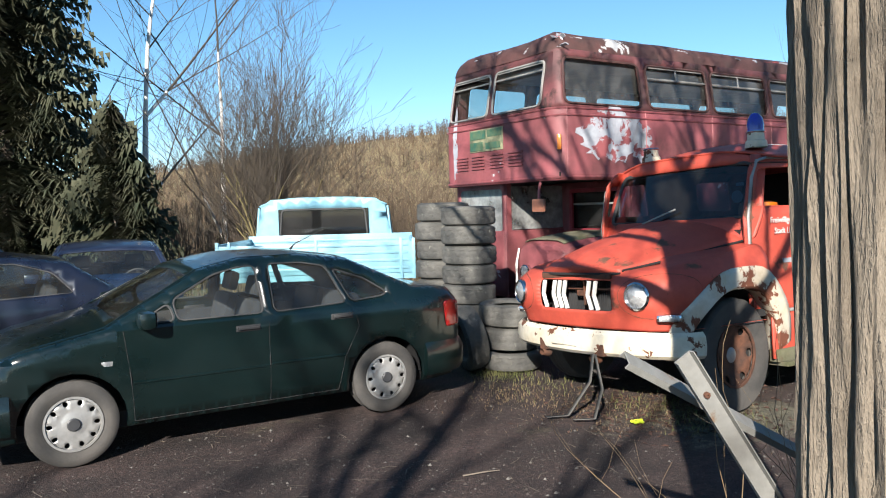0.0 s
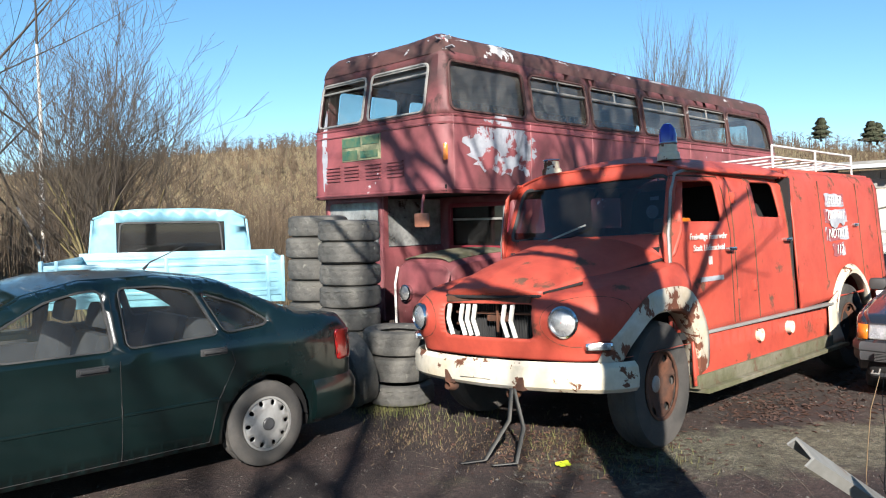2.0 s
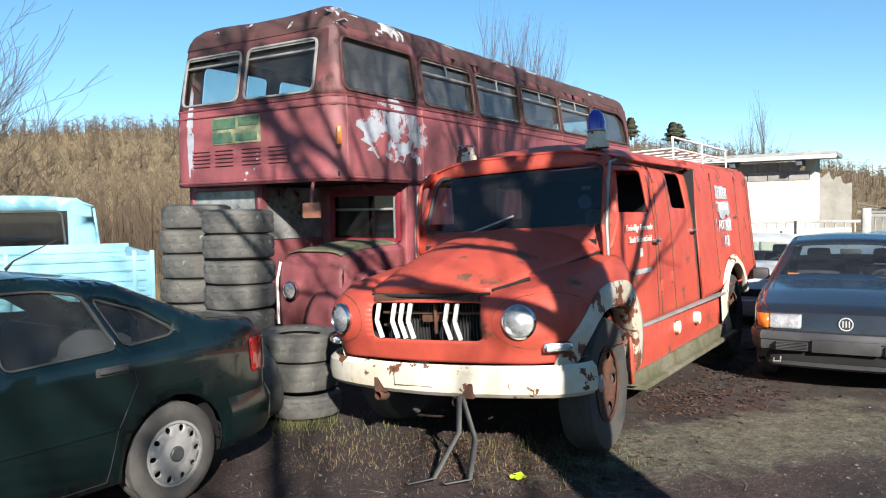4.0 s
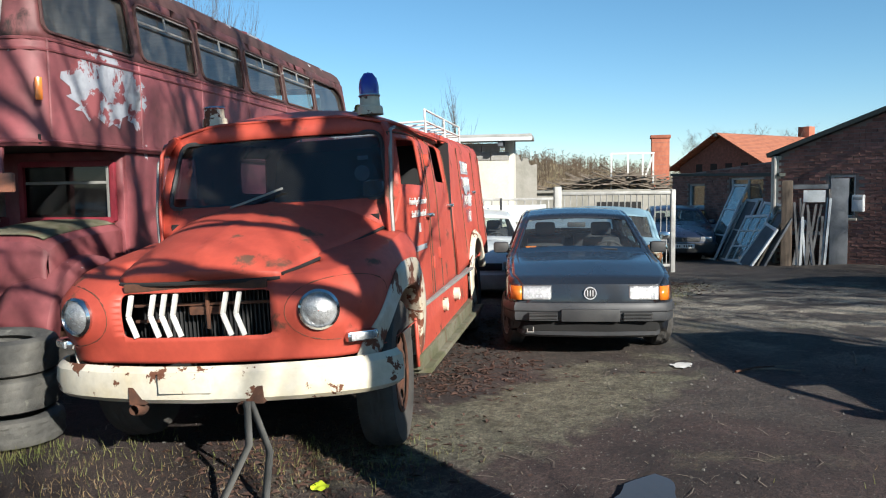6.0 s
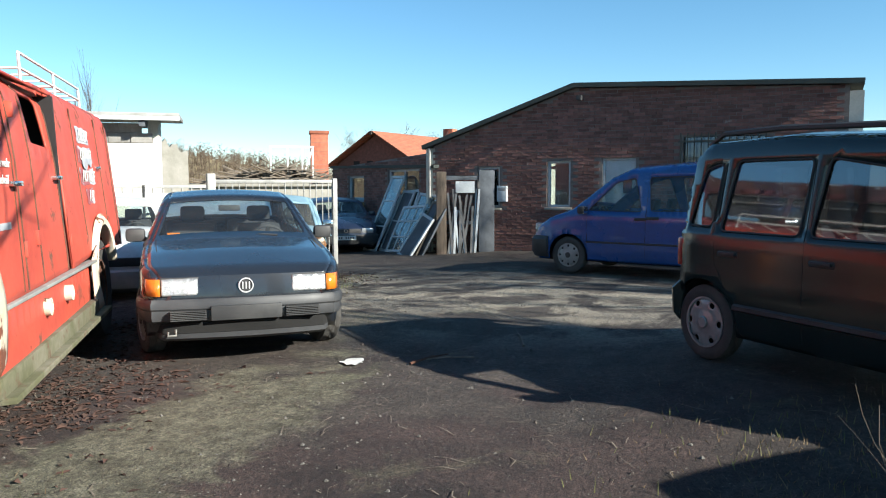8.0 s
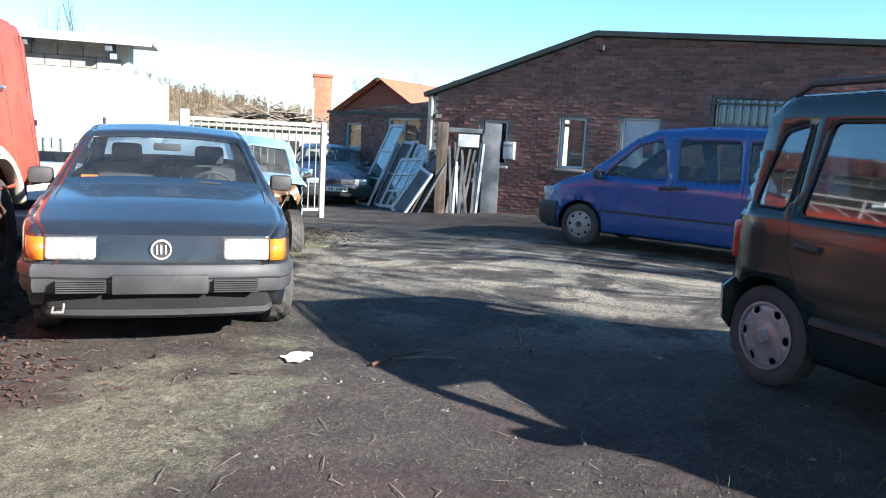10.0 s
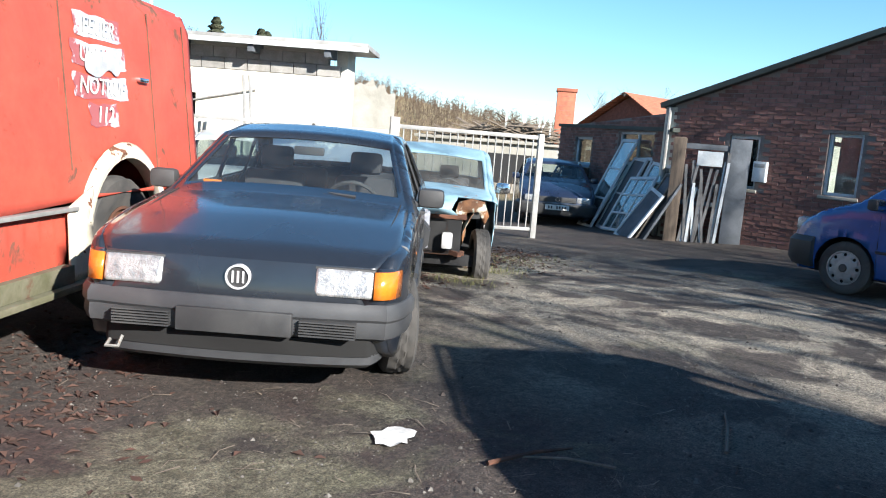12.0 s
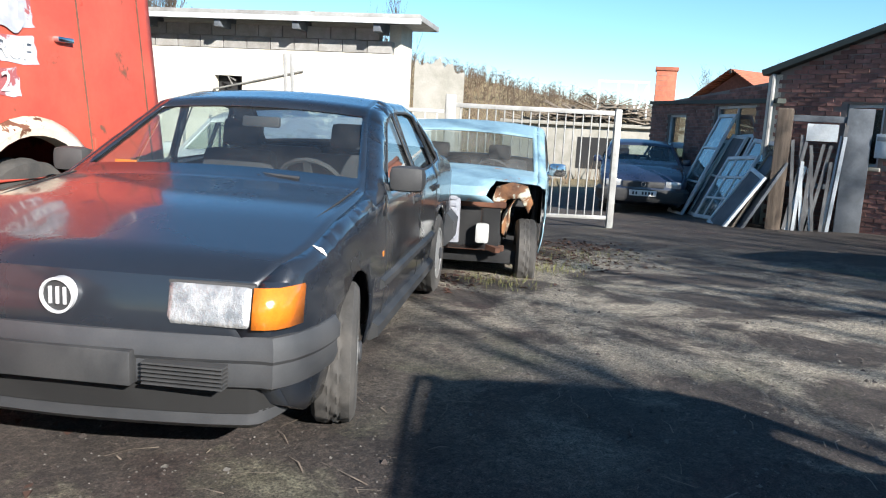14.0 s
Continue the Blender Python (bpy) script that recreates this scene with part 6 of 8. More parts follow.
def pickup():
    root = thing("pickup_truck", "light sky-blue pickup truck with dropside bed and dark rear window", "pickup truck", at(-1.65, 10.25, 95))
    blue = M["sky_blue"]                     # x points away from the yard, the bed's tail is at x = 0
    bm = bmesh.new()
    panel(bm, [(-0.85, 0.8), (0.85, 0.8), (0.85, 1.44), (0.78, 1.86), (0.66, 1.95), (-0.66, 1.95), (-0.78, 1.86), (-0.85, 1.44)], [soften([(-0.55, 1.41), (0.55, 1.41), (0.52, 1.81), (-0.52, 1.81)], 0.06)], lambda u, v: (2.3 - 0.05 * (v - 1.4), 0.11 + u * 1.25, 1.4 + (v - 1.4) * 1.08 + 0.03 * (1 - (u / 0.85) ** 2) * (v > 1.86)), 0.15)
    part("cab_back", bm, blue, root, thick=0.03)
    part("rear_window", boxes((2.25, 2.26, -0.6, 0.82, 1.39, 1.85)), M["dark_glass"], root, "dark rear window")
    bm = bmesh.new()
    ring = [(2.24, 0.11 + u * 1.25, 1.4 + (v - 1.4) * 1.08) for u, v in soften([(-0.55, 1.41), (0.55, 1.41), (0.52, 1.81), (-0.52, 1.81)], 0.06)]
    tube(bm, ring + ring[:2], 0.016, 5, False)
    part("window_seal", bm, M["black"], root)
    bm = bmesh.new()
    rows = []
    for k in range(10):
        x = 2.26 + 1.6 * k / 9
        e = (k / 9) ** 4
        rows.append([bm.verts.new((x, 0.11 + t * (1.0 - 0.06 * e), 1.9 - 0.18 * e + (0.12 - 0.03 * e) * (1 - abs(t) ** 4))) for t in [-1 + j / 8 for j in range(17)]])
    for a, b in zip(rows, rows[1:]):
        for k in range(16):
            bm.faces.new((a[k], a[k + 1], b[k + 1], b[k]))
    part("cab_roof", bm, blue, root, thick=0.03)
    for s in (1, -1):
        bm = bmesh.new()
        panel(bm, [(2.28, 0.6), (4.1, 0.6), (4.05, 1.4), (3.8, 1.8), (2.28, 1.88)], [[(2.6, 1.4), (3.7, 1.4), (3.6, 1.76), (2.6, 1.78)]], lambda u, v: (u, 0.11 + s * (1.06 - 0.1 * max(0, v - 1.4)), v), 0.2)
        part("cab_side", bm, blue, root, thick=0.03)
    part("cab_front", boxes((4.0, 4.1, -0.86, 1.08, 0.6, 1.45), bevel=0.04), blue, root)
    part("bench_seat", boxes((2.5, 2.66, -0.75, 0.97, 0.95, 1.55), (2.5, 3.0, -0.75, 0.97, 0.85, 1.05), bevel=0.05), M["seat"], root)
    W = 1.28
    for name, spec in (("tailgate", (-0.02, 0.02, -W, W, 0.98, 1.38)), ("dropside", (0.03, 2.22, -W, -W + 0.04, 0.98, 1.4)), ("dropside", (0.03, 2.22, W - 0.04, W, 0.98, 1.4)), ("bed_front", (2.18, 2.22, -W, W, 0.98, 1.44))):
        bd = part(name, boxes(spec, bevel=0.006), blue, root, "light blue ribbed bed board")
        x0, x1, y0, y1, z0, z1 = spec
        for k in range(4):
            z = z0 + 0.05 + k * 0.1
            part("rib", boxes((x0 - 0.012, x1 + 0.012, y0 + (0.08 if y1 - y0 > 1 else -0.012), y1 - (0.08 if y1 - y0 > 1 else -0.012), z, z + 0.035), bevel=0.008), blue, bd)
    for y in (-W - 0.005, -W + 0.16, W - 0.19, W - 0.035, -0.02):
        part("bed_post", boxes((-0.035, 0.03, y, y + 0.04, 0.9, 1.43), bevel=0.006), blue, root)
    part("bed_floor", boxes((0, 2.25, -W + 0.02, W - 0.02, 0.9, 0.98)), blue, root)
    part("chassis", boxes((-0.0, 4.0, -0.4, 0.4, 0.42, 0.62), (0.4, 2.3, -0.9, 0.9, 0.62, 0.9)), M["dark"], root)
    for x in (0.85, 3.4):
        for s in (1, -1):
            wheel(root, x, s * 0.78, 0.34, 0.2, s, 6)


def wreck():
    P = dict(w=1.88, r=0.31, inset=0.16, front=1.37, rear=-1.35, belt=0.98, paint="wreck_blue", rim_holes=6, tumble=0.14, round=0.09, glass="dirty_glass", corner=0.4, nose=0.12, crown=0.05, steer=6,
             top=[(1.8, 0.8), (1.84, 0.86), (1.8, 0.93), (1.4, 1.0), (0.85, 1.03), (0.45, 1.36), (0.1, 1.47), (-0.7, 1.48), (-1.1, 1.42), (-1.5, 1.06), (-2.1, 1.0), (-2.35, 0.85), (-2.35, 0.5), (-2.2, 0.35)],
             ws=((0.85, 1.03), (0.45, 1.36)), rw=((-1.1, 1.42), (-1.5, 1.06)), arch=0.42,
             windows=[[(0.62, 1.03), (0.3, 1.32), (-0.05, 1.38), (-0.1, 1.02)], [(-0.2, 1.02), (-0.16, 1.38), (-0.75, 1.38), (-1.0, 1.3), (-1.12, 1.03)]],
             seams=[[(0.75, 1.0), (0.72, 0.3)], [(-0.15, 1.42), (-0.15, 0.3)]], handles=[(0.0, 0.92), (-0.95, 0.92)], mirror_mat="chrome")
    root, hw = car("light_blue_wreck", "chalky light-blue old sedan wreck, rusty, front wing torn off", at(10.97, 10.57, 217), P)
    rust, grey = M["rust"], M["bare_metal"]
    for ob in list(root.children):
        kind_ = ob.name.split(".")[0]
        if kind_ in ("side_panel", "bonnet_and_roof", "wheel_housing"):
            bm = bmesh.new()
            bm.from_mesh(ob.data)
            gone = []
            for fc in bm.faces:
                c = fc.calc_center_median()
                tear = 0.07 * noise.noise(Vector((c.x * 5, c.y * 5, c.z * 5)))
                if kind_ == "wheel_housing":
                    if c.x > 0.6 and c.y > 0:
                        gone.append(fc)
                elif (c.y > 0.5 and c.x > 0.95 + tear and c.z < 0.93 + tear) or (c.x > 1.6 and c.y > 0.42 + tear) or (kind_ == "side_panel" and c.x > 1.25 + tear and c.z < 0.8):
                    gone.append(fc)
            bmesh.ops.delete(bm, geom=gone, context="FACES")
            bm.to_mesh(ob.data)
            bm.free()
    bm = bmesh.new()
    panel(bm, [(0.9, 0.35), (1.0, 0.93), (1.3, 0.97), (1.62, 0.9), (1.7, 0.72), (1.6, 0.5), (1.3, 0.42)], [], lambda u, v: (u, 0.58 + 0.12 * math.exp(-((v - 0.9) / 0.15) ** 2) + 0.04 * noise.noise(Vector((u * 6, v * 6, 1))), v), 0.06)
    part("inner_wing", bm, M["torn_rust"], root, "torn rusty inner wing with pale primer", thick=0.006)
    bm = bmesh.new()
    panel(bm, [(0.42, 0.62), (0.5, 0.93), (0.64, 0.98), (0.78, 0.95), (0.84, 0.8), (0.8, 0.7), (0.72, 0.84), (0.6, 0.82), (0.52, 0.6)], [], lambda u, v: (1.66 + 0.05 * noise.noise(Vector((u * 9, v * 9, 4))), u, v), 0.04)
    part("torn_wing_edge", bm, M["torn_rust"], root, "peeled rusty edge of the wing", thick=0.006)
    part("radiator_frame", boxes((1.66, 1.7, -0.7, 0.6, 0.34, 0.4), (1.66, 1.7, -0.75, -0.65, 0.34, 0.8), (1.66, 1.7, 0.36, 0.42, 0.34, 0.8), (1.68, 1.72, -0.7, 0.6, 0.74, 0.8), bevel=0.015), rust, root, "bare rusty radiator frame")
    part("engine_bay", boxes((1.1, 1.7, -0.6, 0.55, 0.35, 0.75)), M["dark"], root)
    bm = bmesh.new()
    for k in range(7):
        box(bm, 1.86, 1.885, -0.82, 0.17, 0.46 + k * 0.058, 0.5 + k * 0.058, 0.01)
    box(bm, 1.82, 1.87, -0.86, 0.2, 0.42, 0.9, 0.02)
    part("upright_grille", bm, M["silver"], root, "pale ribbed grille panel leaning at the front")
    bm = bmesh.new()
    beam(bm, (1.55, 0.3, 0.4), (1.75, 0.55, 0.36), 0.07, 0.05)
    part("crossmember", bm, rust, root, "bare rusty crossmember")
    part("loose_bracket", boxes((1.72, 1.82, 0.34, 0.46, 0.42, 0.6), bevel=0.03), M["white"], root, "white plastic bracket")


def tyre_mesh(r, w, hole):
    bm = bmesh.new()
    prof = [(hole, -w * 0.32), (hole + 0.03, -w * 0.46), (r - 0.06, -w * 0.5), (r - 0.015, -w * 0.42), (r, -w * 0.3), (r, w * 0.3), (r - 0.015, w * 0.42), (r - 0.06, w * 0.5), (hole + 0.03, w * 0.46), (hole, w * 0.32), (hole + 0.06, w * 0.2), (hole + 0.06, -w * 0.2), (hole, -w * 0.32)]
    treaded(bm, prof, r, 64, 'z')
    return mesh_of("tyre", bm, M["old_tyre"])


def tyres():
    meshes = {}

    def one(x, y, z, r, w, tilt=(0, 0), label="weathered grey car tyre lying on a stack"):
        key = (r, w)
        meshes[key] = meshes.get(key) or tyre_mesh(r, w, r * 0.58)
        ob = tagged(new("tyre", meshes[key]), label, "tyre", "stacked old tyres")
        ob.matrix_world = pose(x, y, z, tilt[0], tilt[1], random.uniform(0, 360))
    z = 0.0
    for k in range(8):
        w = 0.225
        one(0.33 + random.uniform(-0.02, 0.02), 9.44 + random.uniform(-0.02, 0.02), z + w / 2, 0.325, w, (random.uniform(-1.5, 1.5), random.uniform(-1.5, 1.5)))
        z += w + 0.002
    z = 0.0
    for k in range(8):
        w = 0.232
        one(0.0 + random.uniform(-0.03, 0.03), 9.98 + random.uniform(-0.03, 0.03), z + w / 2, 0.33, w)
        z += w + 0.002
    for k in range(2):
        one(0.78, 9.0, 0.22 + 0.125 + k * 0.255, 0.36, 0.25, (2, 0), "wide worn tyre on the low stack")
    one(0.3, 8.78, 0.36, 0.36, 0.24, (78, 8), "tyre leaning on edge against the stack")
    one(0.78, 8.85, 0.11, 0.33, 0.2, (0, 0), "flat tyre with a steel rim at the bottom")


pickup()
wreck()
tyres()

# ---- brick building ----
BW = pose(18.149, 10.092, 0, 0, 0, -97.8)       # x runs along the gable wall from its far corner; y < 0 is the yard's side


def brick_wall(name, label, m, outline, holes, thick=0.3, near=None, seed=3):
    """A mortar core with openings and single bricks standing 12 mm proud."""
    rnd = random.Random(seed)
    wall = thing(name, label, "wall", m, kind="structure")
    bm = bmesh.new()
    panel(bm, outline, holes, lambda u, v: (u, 0, v), 0.8)
    core = part("core", bm, M["mortar"], wall, smooth=0)
    sd = core.modifiers.new("thickness", "SOLIDIFY")
    sd.thickness, sd.offset = thick, 0
    core.location = (0, thick / 2, 0)
    L, H, J = 0.235, 0.062, 0.012
    base = []
    for k in range(4):
        b = bmesh.new()
        vs = box(b, -L / 2, L / 2, -0.014, 0.01, -H / 2, H / 2)
        for v in b.verts:
            if v.co.y < 0:
                v.co += Vector((rnd.uniform(-0.007, 0.007), rnd.uniform(-0.004, 0.004), rnd.uniform(-0.006, 0.006)))
        base.append(mesh_of("brick", b, M["brick"], 0))
    xs = [p[0] for p in outline]
    zs = [p[1] for p in outline]
    rest_v, rest_f = [], []
    count = 0
    z, row = min(zs) + H / 2 + 0.01, 0
    while z < max(zs):
        x = min(xs) + (L / 2 if row % 2 else 0)
        while x < max(xs):
            ok = all(inside((x + dx, z + dz), outline) and not any(inside((x + dx, z + dz), h) for h in holes) for dx in (-L * 0.45, L * 0.45) for dz in (-H * 0.4, H * 0.4))
            if ok:
                jit = (x + rnd.uniform(-0.004, 0.004), rnd.uniform(-0.005, 0.004), z + rnd.uniform(-0.004, 0.004))
                if near and near(x, z) and count < 300:
                    ob = new("brick", rnd.choice(base))
                    ob.parent = wall
                    ob.matrix_local = Matrix.Translation(jit) @ Matrix.Rotation(rnd.uniform(-0.02, 0.02), 4, "Y")
                    count += 1
                else:
                    k = len(rest_v)
                    me = rnd.choice(base)
                    rest_v += [tuple(v.co + Vector(jit)) for v in me.vertices]
                    rest_f += [tuple(i + k for i in p.vertices) for p in me.polygons]
            x += L + J
        z += H + J
        row += 1
    me = bpy.data.meshes.new("bricks")
    me.from_pydata(rest_v, [], rest_f)
    me.materials.append(M["brick_rest"])
    ob = new("bricks", me)
    ob.parent = wall
    ob["kind"] = "stuff"
    return wall


def island_brick():
    m = surface("brick_courses", (0.26, 0.125, 0.1), (0.18, 0.09, 0.074), 0.92, scale=9, fine=45, bumps=0.5, depth=0.006, third=(0.27, 0.23, 0.2), third_lo=0.62, third_hi=0.7, third_scale=7)
    n, l = m.node_tree.nodes, m.node_tree.links
    b = n["Principled BSDF"]
    src = b.inputs["Base Color"].links[0].from_socket
    ge, hs, mr = n.new("ShaderNodeNewGeometry"), n.new("ShaderNodeHueSaturation"), n.new("ShaderNodeMapRange")
    mr.inputs["To Min"].default_value, mr.inputs["To Max"].default_value = 0.65, 1.35
    l.new(ge.outputs["Random Per Island"], mr.inputs["Value"])
    l.new(mr.outputs[0], hs.inputs["Value"])
    l.new(src, hs.inputs["Color"])
    l.new(hs.outputs[0], b.inputs["Base Color"])
    return m


M["brick_rest"] = island_brick()


def framed_window(name, m, x0, x1, z0, z1, mullions=0, label="white-framed window in the brick wall", sill=True, material="frame_white"):
    root = thing(name, label, "window", m, kind="structure")
    t = 0.055
    for nm, s in (("window_frame", (x0, x0 + t, 0.06, 0.13, z0, z1)), ("window_frame", (x1 - t, x1, 0.06, 0.13, z0, z1)), ("window_frame", (x0 + t, x1 - t, 0.06, 0.13, z0, z0 + t)), ("window_frame", (x0 + t, x1 - t, 0.06, 0.13, z1 - t, z1))):
        part(nm, boxes(s, bevel=0.006), M[material], root)
    n = mullions + 1
    for k in range(n):
        a, b = x0 + t + (x1 - x0 - 2 * t) * k / n, x0 + t + (x1 - x0 - 2 * t) * (k + 1) / n
        if k:
            part("mullion", boxes((a - 0.025, a + 0.025, 0.065, 0.125, z0 + t, z1 - t), bevel=0.005), M[material], root)
        part("pane", boxes((a, b, 0.095, 0.1, z0 + t, z1 - t)), M["dirty_glass"], root)
    # near-black sheet stands in for the darkness of the unlit room
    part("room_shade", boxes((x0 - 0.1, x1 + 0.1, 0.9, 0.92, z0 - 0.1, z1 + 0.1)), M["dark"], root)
    if sill:
        part("window_sill", boxes((x0 - 0.05, x1 + 0.05, -0.04, 0.1, z0 - 0.06, z0 - 0.003), bevel=0.01), M["concrete"], root)


def gable_wall():
    # opening positions along the wall
    w1, door, w0 = (2.96, 3.52, 0.98, 2.04), (4.25, 5.0, -0.05, 2.08), (1.2, 1.78, 0.95, 1.92)
    grate = (6.0, 7.6, 1.3, 2.5)
    holes = [[(a, c), (b, c), (b, d), (a, d)] for a, b, c, d in (w1, door, w0, grate)]
    outline = [(0, -0.5), (9.1, -0.5), (9.1, 3.42), (3.6, 3.66), (0, 2.44)]
    brick_wall("wall_gable", "dark red-brown brick gable wall with rough pale mortar", BW, outline, holes, near=lambda x, z: 1.9 < x < 4.4 and 0.1 < z < 1.9)
    framed_window("window_1", BW, *w1)
    framed_window("window_2", BW, *w0)
    d = thing("door_1", "white door with a small pane in the brick wall", "door", BW, kind="structure")
    part("leaf", boxes((door[0] + 0.05, door[1] - 0.05, 0.1, 0.15, -0.05, door[3] - 0.04), bevel=0.008), M["frame_white"], d)
    part("pane", boxes((4.7, 4.9, 0.09, 0.098, 1.3, 1.75)), M["dark_glass"], d)
    part("door_frame", boxes((door[0], door[0] + 0.05, 0.05, 0.16, -0.05, door[3]), (door[1] - 0.05, door[1], 0.05, 0.16, -0.05, door[3]), (door[0], door[1], 0.05, 0.16, door[3] - 0.04, door[3]), bevel=0.004), M["frame_white"], d)
    w = thing("window_3", "barred window with dark green spiked grate", "window", BW, kind="structure")
    part("pane", boxes((6.0, 7.6, 0.12, 0.13, 1.3, 2.5)), M["dark_glass"], w)
    for k in range(13):
        bm = bmesh.new()
        beam(bm, (5.95 + k * 0.14, -0.05, 1.25), (5.95 + k * 0.14, -0.05, 2.58), 0.025, 0.025, (0, 1, 0))
        part("grate_bar", bm, M["roof_felt"], w)
    part("grate_rail", boxes((5.9, 7.68, -0.07, -0.03, 1.4, 1.44), (5.9, 7.68, -0.07, -0.03, 2.38, 2.42)), M["roof_felt"], w)
    # roof edge
    bm = bmesh.new()
    for a, b in (((-0.25, 2.42), (3.6, 3.72)), ((3.6, 3.72), (9.35, 3.47))):
        beam(bm, (a[0], 1.5, a[1]), (b[0], 1.5, b[1]), 3.3, 0.1, (0, -0.0001, 1))
    solo("roof_gable", bm, M["roof_felt"], "dark green felt roof with thin verge board", "roof", BW, kind="structure")
    lamp = thing("security_lamp", "small dark lamp under the roof verge", "lamp", BW @ pose(3.75, -0.02, 3.44))
    part("arm", boxes((-0.02, 0.02, -0.1, 0.02, -0.02, 0.02), bevel=0.005), M["black"], lamp)
    part("head", boxes((-0.06, 0.06, -0.2, -0.08, -0.07, 0.04), bevel=0.02), M["black"], lamp)
    box_ = thing("mailbox", "white metal box on the brick wall", "mailbox", BW @ pose(1.86, -0.01, 1.1))
    part("body", boxes((-0.1, 0.14, -0.12, -0.005, 0, 0.37), bevel=0.012), M["frame_white"], box_)
    part("flap", boxes((-0.08, 0.12, -0.128, -0.118, 0.26, 0.33), bevel=0.004), M["galvanised"], box_)
    # lit return wall at the near corner, and the closed back
    bm = boxes((9.1, 9.35, 0.0, 12, -0.5, 3.3), (0, 9.3, 11.8, 12, -0.5, 2.5), (-0.2, 0.05, 0.0, 12, -0.5, 2.4))
    solo("wall_back", bm, M["render_white"], "pale rendered side walls of the brick building", "wall", BW, kind="structure", smooth=0)
    # low wing
    d = Vector((23.3 - 18.149, 15.5 - 10.092, 0))
    yaw = math.degrees(math.atan2(-d.y, -d.x))
    WG = pose(23.3, 15.5, 0, 0, 0, yaw)
    ln = d.length
    wh = [(ln - 2.85, ln - 0.8, 0.9, 1.92), (ln - 6.0, ln - 4.65, -0.2, 1.77)]
    brick_wall("wall_wing", "dark brick wall of the low wing with a worn pier", WG, [(0, -0.8), (ln, -0.8), (ln, 2.3), (0, 2.06)], [[(a, c), (b, c), (b, e), (a, e)] for a, b, c, e in wh], seed=8)
    framed_window("window_4", WG, *wh[0], mullions=1, label="wide window with pale frames in the brick wing")
    framed_window("window_5", WG, *wh[1], label="tall pale-framed window in the brick wing", sill=False)
    solo("roof_wing", boxes((-0.1, ln + 0.1, -0.06, 4, 2.3, 2.38)), M["roof_felt"], "flat dark felt roof of the wing", "roof", WG @ pose(0, 0, 0, 0, 1.1, 0) @ pose(0, 0, -0.24), kind="structure")
    pipe = bmesh.new()
    tube(pipe, [(0.02, -0.07, 2.4), (0.02, -0.07, -0.2)], 0.04, 8)
    tagged(solo("downpipe", pipe, M["galvanised"], "grey downpipe at the wall corner", "downpipe", BW @ pose(-0.08, -0.02, 0)))


def tiled_house():
    yaw = math.degrees(math.atan2(15.42 - 16.9, 37.1 - 30.1))
    root = thing("tiled_house", "low brick house with orange tiled gable roof and chimney", "house", pose(49.0, 25.2, -1.3, 0, 0, yaw) @ Matrix.Scale(1.45, 4))
    bm = bmesh.new()
    pr = [(-2.3, 0), (2.3, 0), (2.3, 3.0), (0, 4.35), (-2.3, 3.0)]
    for x in (0.0, 9.0):
        bm.faces.new([bm.verts.new((x, y, z)) for y, z in pr])
    box(bm, 0, 9, -2.3, -2.2, 0, 3.0)
    box(bm, 0, 9, 2.2, 2.3, 0, 3.0)
    part("wall", bm, M["brick"], root, smooth=0, thick=0.05)
    for s in (1, -1):
        roof = part("roof", boxes((-0.48, 9.38, min(0, s * 0.12), max(0, s * 0.12), 4.36, 4.39)), M["wood"], root, "orange clay tile roof")
        n = 22
        for k in range(n):
            t0, t1 = k / n, (k + 1.15) / n
            y0, z0 = s * 2.7 * t0, 4.47 - 1.62 * t0
            y1, z1 = s * 2.7 * t1, 4.47 - 1.62 * t1 - 0.02
            bm = bmesh.new()
            vs = [bm.verts.new(p) for p in ((-0.5, y0, z0), (9.4, y0, z0), (9.4, y1, z1 + 0.05), (-0.5, y1, z1 + 0.05), (-0.5, y1, z1), (9.4, y1, z1))]
            bm.faces.new(vs[:4])
            bm.faces.new((vs[3], vs[2], vs[5], vs[4]))
            part("tile_course", bm, M["roof_tile"], roof, thick=0.03, smooth=0)
    part("barge_board", boxes((-0.52, -0.46, -0.05, 0.05, 4.3, 4.46)), M["wood"], root)
    for y in (-1.2, -0.4, 0.4, 1.2):
        part("vent_opening", boxes((-0.03, 0.0, y - 0.18, y + 0.18, 2.7, 3.1)), M["dark"], root)
    part("chimney", boxes((6.6, 7.1, -0.3, 0.3, 3.9, 5.0), bevel=0.01), M["red_brick"], root, "orange brick chimney")
    ch = thing("brick_chimney", "tall free-standing red brick chimney stack", "chimney", pose(44.95, 27.5, -1.2, 0, 0, 31))
    bm = boxes((-0.55, 0.55, -0.55, 0.55, 0, 6.0), bevel=0.01)
    part("shaft", bm, M["red_brick"], ch)
    part("cap", boxes((-0.62, 0.62, -0.62, 0.62, 6.0, 6.2), bevel=0.02), M["red_brick"], ch)
    for k in range(20):
        part("course", boxes((-0.56, 0.56, -0.56, 0.56, 0.4 + k * 0.28, 0.41 + k * 0.28)), M["mortar"], ch)


